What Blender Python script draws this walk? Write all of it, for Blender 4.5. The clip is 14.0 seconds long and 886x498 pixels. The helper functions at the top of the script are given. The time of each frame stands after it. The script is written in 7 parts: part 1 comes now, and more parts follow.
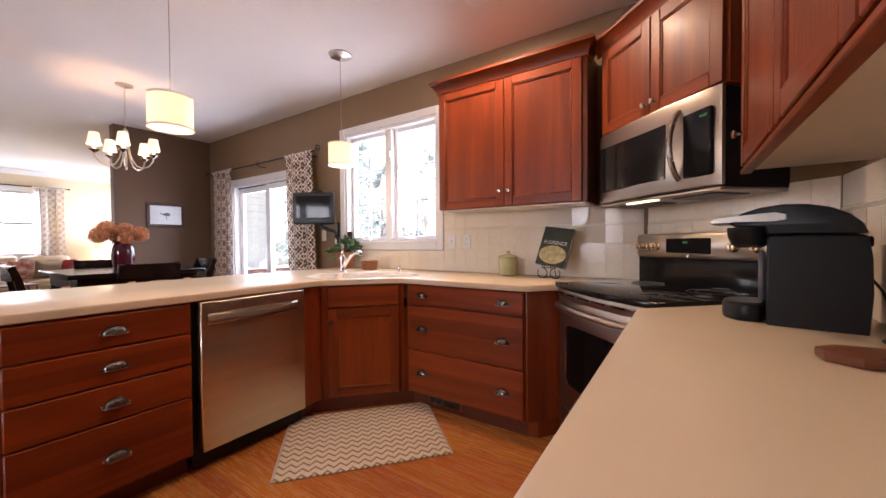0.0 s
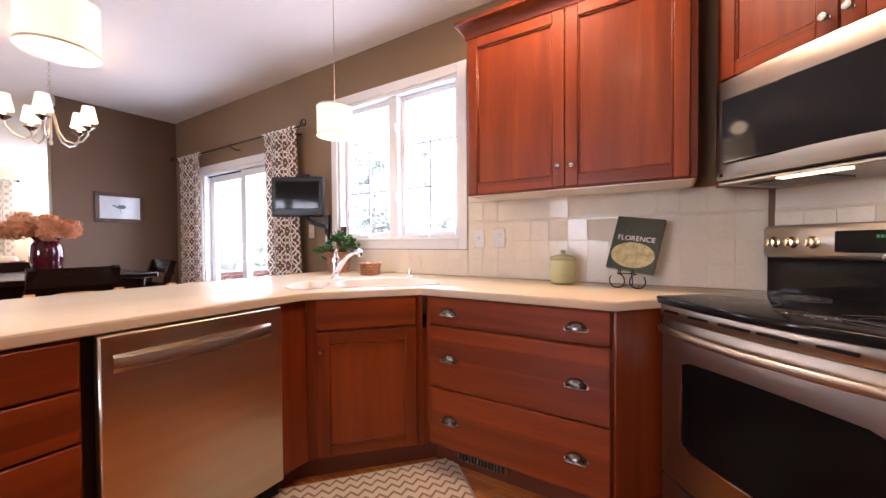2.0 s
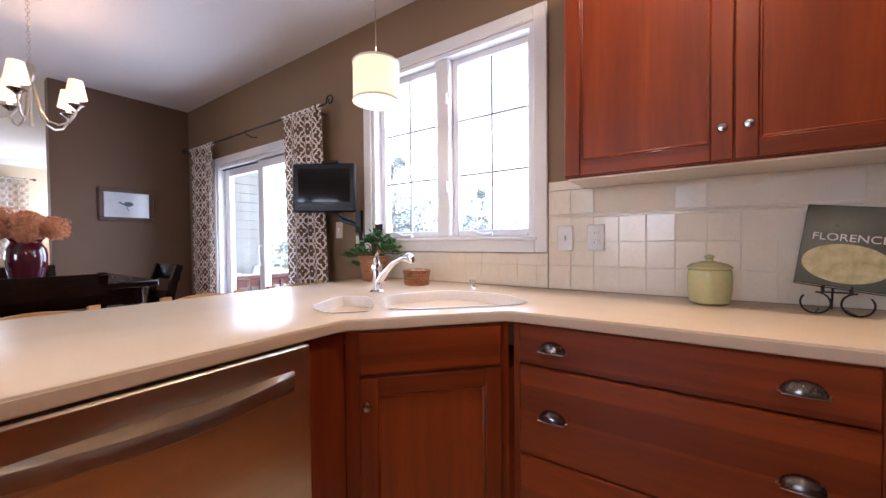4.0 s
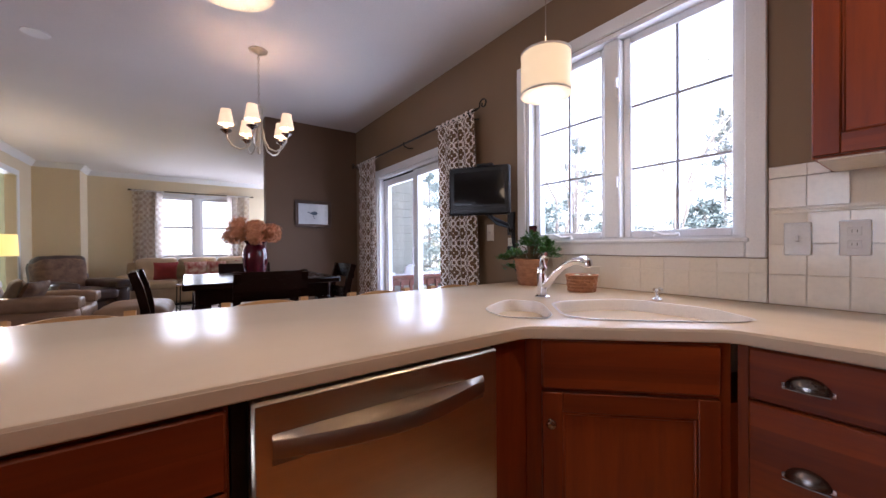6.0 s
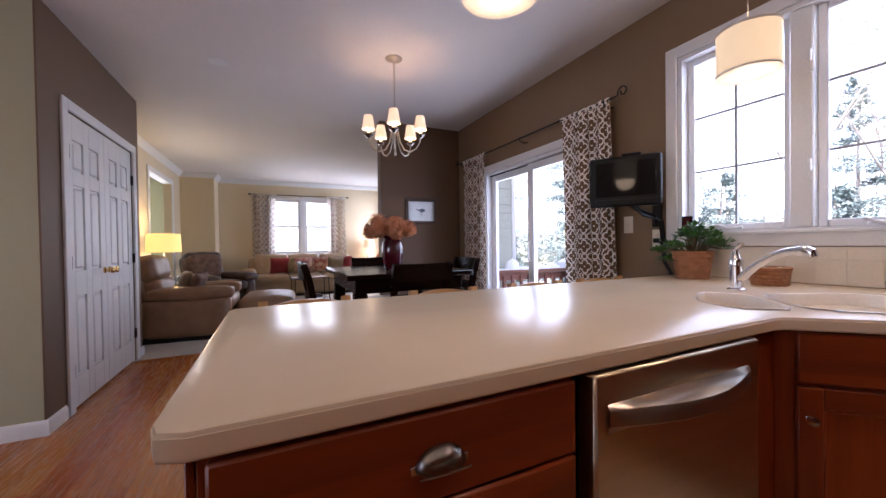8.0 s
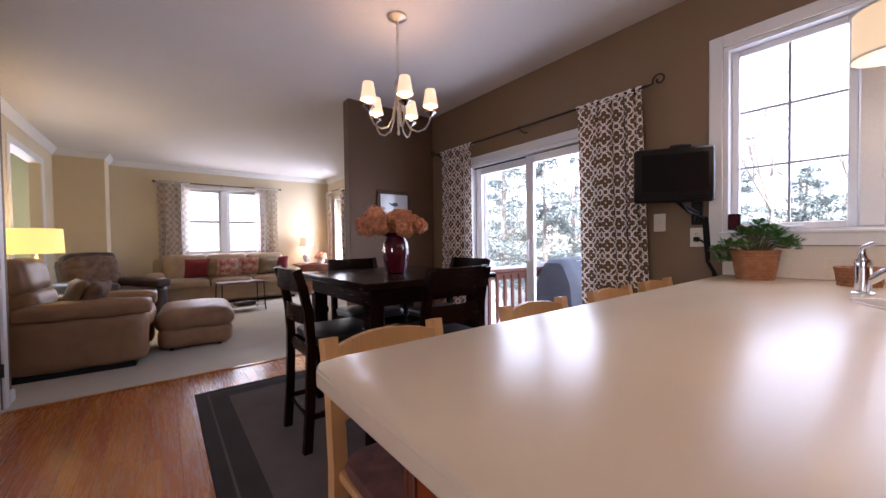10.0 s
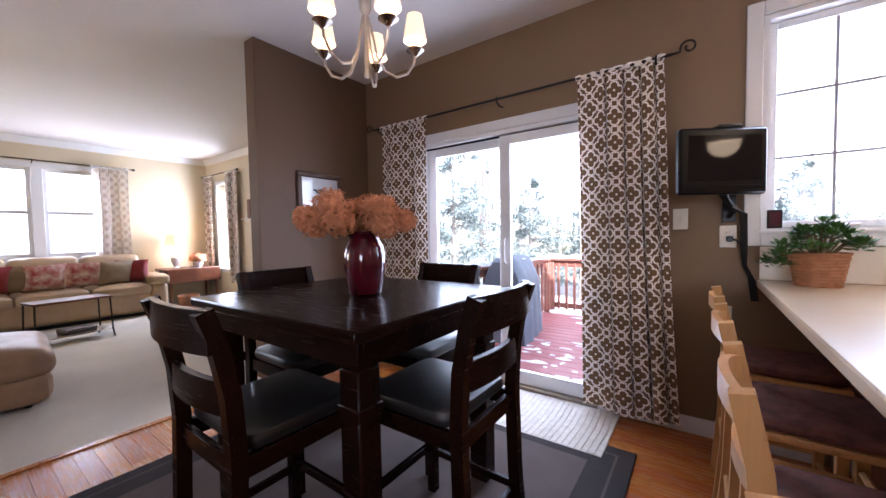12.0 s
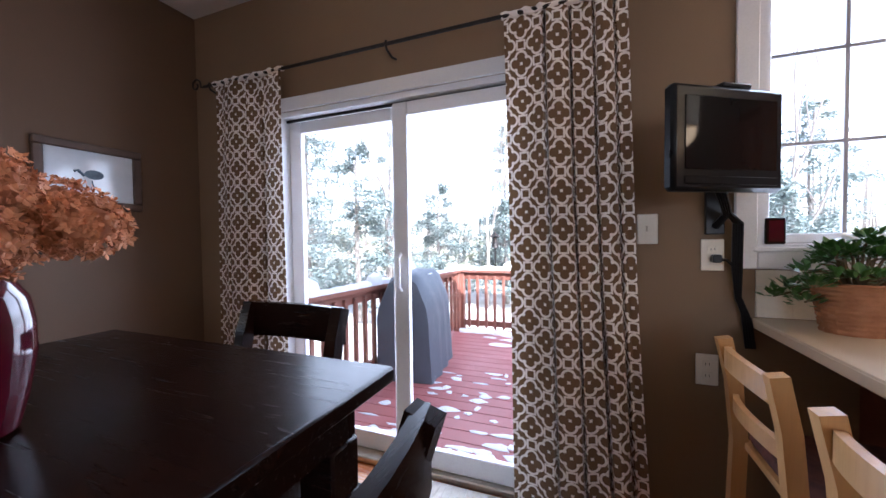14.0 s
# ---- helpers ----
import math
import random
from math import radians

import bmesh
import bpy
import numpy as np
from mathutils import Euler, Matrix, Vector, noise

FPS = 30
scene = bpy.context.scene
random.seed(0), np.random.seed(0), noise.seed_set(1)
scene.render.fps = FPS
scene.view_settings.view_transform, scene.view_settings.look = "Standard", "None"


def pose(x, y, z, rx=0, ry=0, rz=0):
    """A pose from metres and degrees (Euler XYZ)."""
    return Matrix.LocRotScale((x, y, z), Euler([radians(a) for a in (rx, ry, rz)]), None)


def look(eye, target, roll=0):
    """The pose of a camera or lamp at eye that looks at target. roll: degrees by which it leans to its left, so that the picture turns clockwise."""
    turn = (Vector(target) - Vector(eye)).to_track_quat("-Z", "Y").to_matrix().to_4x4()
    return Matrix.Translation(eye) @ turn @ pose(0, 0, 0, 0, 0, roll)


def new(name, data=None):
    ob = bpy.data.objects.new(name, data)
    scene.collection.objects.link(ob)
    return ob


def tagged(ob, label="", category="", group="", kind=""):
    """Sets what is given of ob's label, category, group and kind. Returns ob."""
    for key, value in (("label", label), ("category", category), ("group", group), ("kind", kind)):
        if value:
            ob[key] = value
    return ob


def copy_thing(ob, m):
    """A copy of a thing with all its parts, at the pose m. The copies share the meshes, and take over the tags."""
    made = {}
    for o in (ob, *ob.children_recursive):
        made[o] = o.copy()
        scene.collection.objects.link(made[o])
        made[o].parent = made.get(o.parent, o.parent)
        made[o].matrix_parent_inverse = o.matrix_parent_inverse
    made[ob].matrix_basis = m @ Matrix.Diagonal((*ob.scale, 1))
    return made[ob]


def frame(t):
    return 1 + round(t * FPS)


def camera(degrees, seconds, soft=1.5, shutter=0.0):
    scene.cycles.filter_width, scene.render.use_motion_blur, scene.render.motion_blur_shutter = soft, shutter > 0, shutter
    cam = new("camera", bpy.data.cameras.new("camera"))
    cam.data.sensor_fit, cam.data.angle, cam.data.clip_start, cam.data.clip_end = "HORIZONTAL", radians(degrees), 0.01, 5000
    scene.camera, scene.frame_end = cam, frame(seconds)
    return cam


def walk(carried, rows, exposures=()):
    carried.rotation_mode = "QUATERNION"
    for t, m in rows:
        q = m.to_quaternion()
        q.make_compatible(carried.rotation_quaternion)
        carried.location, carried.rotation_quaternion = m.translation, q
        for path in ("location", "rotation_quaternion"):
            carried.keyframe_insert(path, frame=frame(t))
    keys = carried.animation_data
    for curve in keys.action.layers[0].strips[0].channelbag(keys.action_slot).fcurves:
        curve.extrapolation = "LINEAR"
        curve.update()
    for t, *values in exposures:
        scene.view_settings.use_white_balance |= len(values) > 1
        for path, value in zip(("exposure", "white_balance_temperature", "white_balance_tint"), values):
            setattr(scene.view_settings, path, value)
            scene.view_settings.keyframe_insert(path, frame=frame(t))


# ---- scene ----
cam = camera(101.6, 14.0)
PATH = [
    (0, (-0.897, 0.204, 1.16), (-2.001, 1.871, 1.123), -0.4),
    (0.5, (-1.028, 0.302, 1.153), (-2.101, 1.99, 1.121), -0.3),
    (1, (-1.171, 0.408, 1.154), (-2.237, 2.1, 1.115), -0.3),
    (1.5, (-1.318, 0.511, 1.146), (-2.375, 2.209, 1.104), -0.3),
    (2, (-1.478, 0.67, 1.141), (-2.533, 2.369, 1.103), -0.4),
    (2.2, (-1.537, 0.729, 1.139), (-2.588, 2.43, 1.098), -0.4),
    (4.3, (-2.060, 1.007, 1.153), (-3.235, 2.625, 1.114), -0.6),
    (4.5, (-2.083, 1.004, 1.150), (-3.320, 2.575, 1.120), -0.4),
    (5, (-2.129, 0.993, 1.142), (-3.513, 2.436, 1.121), -0.2),
    (6, (-2.187, 0.941, 1.146), (-3.816, 2.101, 1.131), -0.4),
    (6.5, (-2.219, 0.897, 1.135), (-3.944, 1.91, 1.12), -0.3),
    (7, (-2.270, 0.800, 1.133), (-4.059, 1.695, 1.115), -0.6),
    (7.5, (-2.314, 0.621, 1.136), (-4.121, 1.477, 1.103), -0.6),
    (8, (-2.399, 0.476, 1.127), (-4.207, 1.33, 1.099), -0.8),
    (10.5, (-3.399, 0.103, 1.152), (-4.897, 1.427, 1.094), -0.9),
    (11, (-3.659, 0.115, 1.168), (-5.083, 1.517, 1.099), -1.1),
    (11.5, (-3.878, 0.193, 1.152), (-5.186, 1.705, 1.089), -0.9),
    (12, (-4.082, 0.289, 1.183), (-5.244, 1.915, 1.1), -1.0),
    (12.5, (-4.238, 0.435, 1.191), (-5.262, 2.151, 1.118), -0.9),
    (13, (-4.308, 0.645, 1.203), (-5.2, 2.433, 1.127), -0.8),
    (13.5, (-4.35, 0.902, 1.223), (-5.156, 2.73, 1.14), -0.5),
    (14, (-4.418, 1.151, 1.217), (-5.143, 3.014, 1.159), -0.7),
]
walk(cam, [(t, look(eye, target, roll)) for t, eye, target, roll in PATH], [(0.0, 2.71, 6150, 22), (1.0, 2.92, 6000, 22), (2.2, 3.08, 5900, 22), (4.4, 2.42, 5500, 19), (7.0, 1.87, 5600, 22), (8.2, 1.9, 5600, 22), (10.5, 2.07, 5850, 24), (12.0, 2.47, 5620, 20), (14.0, 2.14, 5500, 16)])

# ---- world, sun, large lights ----
SUN_DIR = Vector((0.45, -0.52, 0.60)).normalized()      # towards the sun, behind the house
world = bpy.data.worlds.new("sky")
scene.world = world
world.use_nodes = True
wn = world.node_tree
sky = wn.nodes.new("ShaderNodeTexSky")
sky.sky_type = "NISHITA"
sky.sun_disc = False
sky.air_density, sky.dust_density, sky.ozone_density = 1.0, 1.6, 0.6
sky.sun_elevation = math.asin(SUN_DIR.z)
sky.sun_rotation = math.atan2(SUN_DIR.x, SUN_DIR.y)
haze = wn.nodes.new("ShaderNodeHueSaturation")
haze.inputs["Saturation"].default_value, haze.inputs["Value"].default_value = 0.4, 1.5
wn.links.new(sky.outputs[0], haze.inputs["Color"])
wn.links.new(haze.outputs[0], wn.nodes["Background"].inputs[0])
wn.nodes["Background"].inputs[1].default_value = 0.15

sun = new("sun", bpy.data.lights.new("sun", "SUN"))
sun.data.energy, sun.data.angle, sun.data.color = 4.5, radians(0.6), (1.0, 0.95, 0.87)
sun.matrix_world = look(SUN_DIR * 30, (0, 0, 0))


def area_lamp(name, at, to, w, h, power, color, spread=180):
    ob = new(name, bpy.data.lights.new(name, "AREA"))
    d = ob.data
    d.shape, d.size, d.size_y, d.energy, d.color = "RECTANGLE", w, h, power, color
    ob.matrix_world = look(at, to)
    d.spread = radians(spread)
    return ob


area_lamp("window_daylight", (-3.24, 2.99, 1.72), (-3.24, 0, 1.5), 1.1, 1.1, 4.5, (0.78, 0.88, 1.0))
area_lamp("slider_daylight", (-5.35, 2.99, 1.05), (-5.35, 0, 0.7), 1.35, 1.8, 9, (0.82, 0.90, 1.0))
area_lamp("living_daylight", (-12.1, 1.15, 1.6), (-6, 1.15, 1.0), 1.4, 1.2, 5, (1.0, 0.96, 0.90), 150)
area_lamp("kitchen_daylight", (-2.9, -3.47, 1.55), (-2.9, 0, 1.45), 1.3, 1.2, 7.5, (0.86, 0.93, 1.0))


def point_lamp(name, at, power, radius, color=(1.0, 0.72, 0.42)):
    ob = new(name, bpy.data.lights.new(name, "POINT"))
    ob.data.energy, ob.data.shadow_soft_size, ob.data.color = power, radius, color
    ob.location = at
    return ob
KLAMP = 1.0
area_lamp("living_side_daylight", (-11.18, 3.46, 1.4), (-11.0, 0, 1.0), 0.4, 1.4, 16, (0.86, 0.93, 1.0))
# Added fill lamp in the hall, where no window is known.
area_lamp("hall_fill", (-12.0, -2.2, 1.5), (-8, -2.2, 1.2), 1.0, 1.2, 22, (0.85, 0.92, 1.0))

# ---- materials ----
def nodes_of(name):
    m = bpy.data.materials.new(name)
    m.use_nodes = True
    nt = m.node_tree
    return m, nt, nt.nodes["Principled BSDF"]


def rgba(c):
    return (c[0], c[1], c[2], 1.0)


def mixer(nt, a, b, fac, kind="MIX"):
    n = nt.nodes.new("ShaderNodeMix")
    n.data_type, n.blend_type = "RGBA", kind
    for sock, v in ((n.inputs[0], fac), (n.inputs[6], a), (n.inputs[7], b)):
        if isinstance(v, (int, float)):
            sock.default_value = v
        elif isinstance(v, tuple):
            sock.default_value = rgba(v)
        else:
            nt.links.new(v, sock)
    return n.outputs[2]


def coords(nt, stretch=(1, 1, 1), shuffle=False, source="Object"):
    tc = nt.nodes.new("ShaderNodeTexCoord")
    out = tc.outputs[source]
    if shuffle:
        oi = nt.nodes.new("ShaderNodeObjectInfo")
        mu = nt.nodes.new("ShaderNodeMath")
        mu.operation = "MULTIPLY"
        mu.inputs[1].default_value = 37.0
        nt.links.new(oi.outputs["Random"], mu.inputs[0])
        va = nt.nodes.new("ShaderNodeVectorMath")
        nt.links.new(out, va.inputs[0])
        nt.links.new(mu.outputs[0], va.inputs[1])
        out = va.outputs[0]
    mp = nt.nodes.new("ShaderNodeMapping")
    mp.inputs["Scale"].default_value = stretch
    nt.links.new(out, mp.inputs[0])
    return mp.outputs[0]


def noise_at(nt, vec, scale, detail=4.0, rough=0.55, distort=0.0):
    n = nt.nodes.new("ShaderNodeTexNoise")
    n.inputs["Scale"].default_value, n.inputs["Detail"].default_value = scale, detail
    n.inputs["Roughness"].default_value, n.inputs["Distortion"].default_value = rough, distort
    nt.links.new(vec, n.inputs["Vector"])
    return n.outputs["Fac"]


def ramp(nt, fac, lo, hi):
    n = nt.nodes.new("ShaderNodeMapRange")
    n.inputs["From Min"].default_value, n.inputs["From Max"].default_value = lo, hi
    nt.links.new(fac, n.inputs["Value"])
    return n.outputs[0]


def calc(nt, op, a, b=None, c=None):
    n = nt.nodes.new("ShaderNodeMath")
    n.operation = op
    for i, v in enumerate((a, b, c)):
        if v is None:
            continue
        if isinstance(v, (int, float)):
            n.inputs[i].default_value = v
        else:
            nt.links.new(v, n.inputs[i])
    return n.outputs[0]


def relief(nt, b, height, strength, distance=0.002):
    n = nt.nodes.new("ShaderNodeBump")
    n.inputs["Strength"].default_value, n.inputs["Distance"].default_value = strength, distance
    nt.links.new(height, n.inputs["Height"])
    nt.links.new(n.outputs[0], b.inputs["Normal"])


def surface(name, c1, c2, rough=0.5, metal=0.0, scale=6.0, fine=60.0, bump=0.15, stretch=(1, 1, 1), coat=0.0, rough_var=0.08, shuffle=False, dist=0.002, sheen=0.0, spec=0.5, brushed=0.0, grain=0.45):
    """A surface with blotches at one scale and grain at another."""
    m, nt, b = nodes_of(name)
    v = coords(nt, stretch, shuffle)
    big, small = noise_at(nt, v, scale, 3), noise_at(nt, v, fine, 5)
    col = mixer(nt, c1, c2, ramp(nt, big, 0.3, 0.7))
    dark = tuple(x * 0.8 for x in c1)
    col = mixer(nt, col, dark, calc(nt, "MULTIPLY", ramp(nt, small, 0.45, 0.8), grain))
    nt.links.new(col, b.inputs["Base Color"])
    b.inputs["Metallic"].default_value = metal
    nt.links.new(calc(nt, "MULTIPLY_ADD", big, rough_var * 2, rough - rough_var), b.inputs["Roughness"])
    b.inputs["Coat Weight"].default_value, b.inputs["Coat Roughness"].default_value = coat, 0.12
    b.inputs["Sheen Weight"].default_value = sheen
    b.inputs["Specular IOR Level"].default_value = spec
    b.inputs["Anisotropic"].default_value = brushed
    if bump:
        relief(nt, b, small, bump, dist)
    return m


def wood(name, c1, c2, axis=2, rough=0.38, coat=0.04, bands=0.0, shuffle=True, spread=0.0, dark=(0.08, 0.02, 0.01), spec=0.28):
    """Wood with its grain along one axis of the part; bands: glued boards across it."""
    m, nt, b = nodes_of(name)
    st = [1.0, 1.0, 1.0]
    st[axis] = 0.07
    v = coords(nt, tuple(st), shuffle)
    broad, grain = noise_at(nt, v, 9, 3, 0.5, 0.6), noise_at(nt, v, 95, 6, 0.65, 0.3)
    col = mixer(nt, c1, c2, ramp(nt, broad, 0.3, 0.7))
    col = mixer(nt, col, dark, calc(nt, "MULTIPLY", ramp(nt, grain, 0.45, 0.8), 0.38))
    if bands:
        sb = [0.0, 0.0, 0.0]
        sb[2 if axis == 0 else 0] = 1.0
        vb = coords(nt, tuple(sb), shuffle)
        vo = nt.nodes.new("ShaderNodeTexVoronoi")
        vo.inputs["Scale"].default_value = 11.0
        nt.links.new(vb, vo.inputs["Vector"])
        hs = nt.nodes.new("ShaderNodeHueSaturation")
        sep = nt.nodes.new("ShaderNodeSeparateColor")
        nt.links.new(vo.outputs["Color"], sep.inputs[0])
        nt.links.new(calc(nt, "MULTIPLY_ADD", sep.outputs[0], bands, 1.0 - bands / 2), hs.inputs["Value"])
        nt.links.new(col, hs.inputs["Color"])
        col = hs.outputs[0]
    if spread:
        oi = nt.nodes.new("ShaderNodeObjectInfo")
        geo = nt.nodes.new("ShaderNodeNewGeometry")
        r = calc(nt, "FRACT", calc(nt, "ADD", oi.outputs["Random"], geo.outputs["Random Per Island"]))
        hs = nt.nodes.new("ShaderNodeHueSaturation")
        nt.links.new(calc(nt, "MULTIPLY_ADD", r, spread, 1.0 - spread / 2), hs.inputs["Value"])
        nt.links.new(calc(nt, "MULTIPLY_ADD", r, 0.02, 0.49), hs.inputs["Hue"])
        nt.links.new(col, hs.inputs["Color"])
        col = hs.outputs[0]
    nt.links.new(col, b.inputs["Base Color"])
    nt.links.new(calc(nt, "MULTIPLY_ADD", grain, 0.2, rough - 0.1), b.inputs["Roughness"])
    b.inputs["Coat Weight"].default_value, b.inputs["Coat Roughness"].default_value = coat, 0.15
    b.inputs["Specular IOR Level"].default_value = spec
    relief(nt, b, grain, 0.12, 0.001)
    return m


def glow(name, color, strength, base=(0.8, 0.75, 0.65)):
    m, nt, b = nodes_of(name)
    b.inputs["Base Color"].default_value = rgba(base)
    b.inputs["Emission Color"].default_value, b.inputs["Emission Strength"].default_value = rgba(color), strength
    b.inputs["Roughness"].default_value = 0.8
    return m


def clear_glass(name, tint=(1, 1, 1)):
    m, nt, b = nodes_of(name)
    out = nt.nodes["Material Output"]
    tr, gl, mx, fr = (nt.nodes.new(k) for k in ("ShaderNodeBsdfTransparent", "ShaderNodeBsdfGlossy", "ShaderNodeMixShader", "ShaderNodeLayerWeight"))
    tr.inputs[0].default_value = rgba(tint)
    gl.inputs["Roughness"].default_value = 0.02
    fr.inputs[0].default_value = 0.5
    nt.links.new(calc(nt, "MULTIPLY_ADD", calc(nt, "POWER", fr.outputs["Facing"], 5.0), 0.85, 0.025), mx.inputs[0])
    nt.links.new(tr.outputs[0], mx.inputs[1])
    nt.links.new(gl.outputs[0], mx.inputs[2])
    nt.links.new(mx.outputs[0], out.inputs[0])
    return m


CHERRY_1, CHERRY_2 = (0.25, 0.046, 0.006), (0.14, 0.022, 0.0035)
cherry_v = wood("cherry upright grain", CHERRY_1, CHERRY_2, 2)
cherry_h = wood("cherry level grain", CHERRY_1, CHERRY_2, 0, bands=0.45)
cherry_hy = wood("cherry level grain along y", CHERRY_1, CHERRY_2, 1, bands=0.45)
# Darker copy of the cabinet cherry for toe kicks, seating side panel and subfloor.
cherry_dark = wood("darker cherry", (0.14, 0.035, 0.014), (0.10, 0.022, 0.01), 0)
oak_plank = wood("oak floor", (0.47, 0.165, 0.036), (0.36, 0.112, 0.026), 0, rough=0.27, coat=0.10, spread=0.22, dark=(0.18, 0.07, 0.02), spec=0.45)
espresso = wood("espresso wood", (0.013, 0.0048, 0.0030), (0.008, 0.0030, 0.0020), 0, rough=0.25, coat=0.0, dark=(0.003, 0.002, 0.002), spec=0.11)
stool_wood = wood("natural birch", (0.58, 0.33, 0.13), (0.50, 0.265, 0.095), 2, rough=0.4, coat=0.15, dark=(0.35, 0.18, 0.07))
walnut = wood("side table wood", (0.16, 0.06, 0.03), (0.11, 0.035, 0.018), 0)
deck_red = surface("red deck stain", (0.42, 0.15, 0.145), (0.34, 0.105, 0.10), 0.45, scale=3, fine=40, shuffle=True)
deck_rail_red = surface("rail stain", (0.27, 0.115, 0.08), (0.21, 0.08, 0.055), 0.6, scale=3, fine=40)
snow = surface("snow", (0.85, 0.87, 0.9), (0.78, 0.81, 0.86), 0.7, scale=2, fine=30, bump=0.4, dist=0.02)
wall_tan = surface("tan wall paint", (0.215, 0.138, 0.072), (0.20, 0.128, 0.067), 0.6, scale=1.3, fine=220, bump=0.12, dist=0.001)
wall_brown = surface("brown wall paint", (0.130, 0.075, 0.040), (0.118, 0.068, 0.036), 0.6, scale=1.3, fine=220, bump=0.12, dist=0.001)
wall_beige = surface("beige wall paint", (0.66, 0.56, 0.39), (0.63, 0.53, 0.365), 0.65, scale=1.3, fine=220, bump=0.12, dist=0.001)
wall_green = surface("sage wall paint", (0.40, 0.39, 0.25), (0.38, 0.37, 0.235), 0.65, scale=1.3, fine=220, bump=0.12, dist=0.001)
ceiling_white = surface("ceiling paint", (0.69, 0.665, 0.645), (0.66, 0.635, 0.615), 0.8, scale=1.1, fine=160, bump=0.15, dist=0.001)
white_paint = surface("white trim paint", (0.72, 0.72, 0.72), (0.69, 0.69, 0.69), 0.5, scale=4, fine=120, bump=0.05)
vinyl = surface("white vinyl", (0.76, 0.77, 0.79), (0.73, 0.74, 0.76), 0.3, scale=4, fine=120, bump=0.03)
counter_stone = surface("cream composite worktop", (0.66, 0.545, 0.395), (0.63, 0.515, 0.37), 0.27, scale=3, fine=120, bump=0.0, rough_var=0.0, spec=0.14, grain=0.0)
sink_white = surface("white composite sink", (0.80, 0.76, 0.71), (0.77, 0.73, 0.68), 0.2, scale=6, fine=120, bump=0.0)
tile_cream = surface("cream glazed tile", (0.76, 0.69, 0.57), (0.73, 0.66, 0.54), 0.2, scale=7, fine=60, bump=0.06, shuffle=True, rough_var=0.03, coat=0.05)
grout = surface("grout", (0.74, 0.68, 0.58), (0.70, 0.64, 0.54), 0.85, scale=9, fine=180)
carpet_mat = surface("beige carpet", (0.56, 0.50, 0.42), (0.48, 0.43, 0.36), 0.95, scale=2.5, fine=260, bump=0.8, dist=0.006, sheen=0.3)
steel = surface("brushed steel", (0.45, 0.395, 0.335), (0.37, 0.325, 0.275), 0.31, 1.0, scale=1.5, fine=60, stretch=(0.12, 0.12, 9), bump=0.03, rough_var=0.06, brushed=0.65)
steel_v = surface("brushed steel door", (0.66, 0.575, 0.44), (0.55, 0.475, 0.36), 0.30, 1.0, scale=1.5, fine=60, stretch=(0.12, 0.12, 9), bump=0.02, rough_var=0.04, brushed=0.75)
chrome = surface("chrome", (0.85, 0.85, 0.86), (0.80, 0.80, 0.81), 0.08, 1.0, scale=4, fine=40, bump=0.0, rough_var=0.02)
nickel = surface("antique nickel", (0.45, 0.42, 0.39), (0.34, 0.31, 0.28), 0.25, 1.0, scale=30, fine=90, bump=0.05)
pewter = surface("brushed nickel", (0.55, 0.50, 0.43), (0.45, 0.41, 0.35), 0.35, 1.0, scale=20, fine=90, bump=0.05)
brass = surface("brass", (0.80, 0.56, 0.22), (0.70, 0.48, 0.18), 0.2, 1.0, scale=20, fine=90, bump=0.0)
iron = surface("dark iron", (0.03, 0.025, 0.022), (0.02, 0.017, 0.015), 0.5, 0.6, scale=20, fine=90)
black_glass = surface("black glass", (0.012, 0.011, 0.012), (0.010, 0.010, 0.010), 0.06, scale=3, fine=30, bump=0.0, rough_var=0.01, spec=0.2)
black_plastic = surface("black plastic", (0.010, 0.0095, 0.010), (0.007, 0.007, 0.007), 0.35, scale=5, fine=200, bump=0.08, spec=0.25)
tv_black = surface("black television casing", (0.008, 0.0075, 0.008), (0.006, 0.006, 0.006), 0.3, scale=5, fine=200, bump=0.03, spec=0.2)
# Warm lamplight on the plain metal knobs is put into this colour.
knob_metal = surface("polished metal tinted by lamplight", (0.78, 0.62, 0.42), (0.66, 0.50, 0.33), 0.2, 1.0, scale=20, fine=90, bump=0.0)
# Backlit shade is put into the colour of the white window bars.
grille_backlit = surface("shaded white glazing bar", (0.34, 0.34, 0.37), (0.31, 0.31, 0.34), 0.4, scale=4, fine=120, bump=0.0)
grey_plastic = surface("grey plastic", (0.10, 0.10, 0.11), (0.08, 0.08, 0.09), 0.4, scale=5, fine=200, bump=0.08)
off_white = surface("almond plastic", (0.72, 0.66, 0.54), (0.70, 0.64, 0.52), 0.35, scale=5, fine=200, bump=0.0)
leather_tan = surface("tan leather", (0.42, 0.30, 0.185), (0.34, 0.24, 0.145), 0.42, scale=7, fine=130, bump=0.35, dist=0.004)
leather_brown = surface("taupe brown leather", (0.28, 0.155, 0.080), (0.21, 0.115, 0.058), 0.45, scale=7, fine=130, bump=0.35, dist=0.004)
leather_dark = surface("dark brown leather", (0.045, 0.022, 0.018), (0.03, 0.016, 0.013), 0.35, scale=7, fine=130, bump=0.35, dist=0.004)
leather_black = surface("black leather", (0.012, 0.011, 0.012), (0.009, 0.009, 0.009), 0.38, scale=7, fine=130, bump=0.3, dist=0.003)
red_cloth = surface("red cloth", (0.27, 0.020, 0.026), (0.20, 0.015, 0.018), 0.85, scale=9, fine=220, bump=0.5, sheen=0.3)
gold_cloth = surface("taupe cloth", (0.26, 0.19, 0.11), (0.19, 0.135, 0.08), 0.85, scale=9, fine=220, bump=0.5, sheen=0.3)
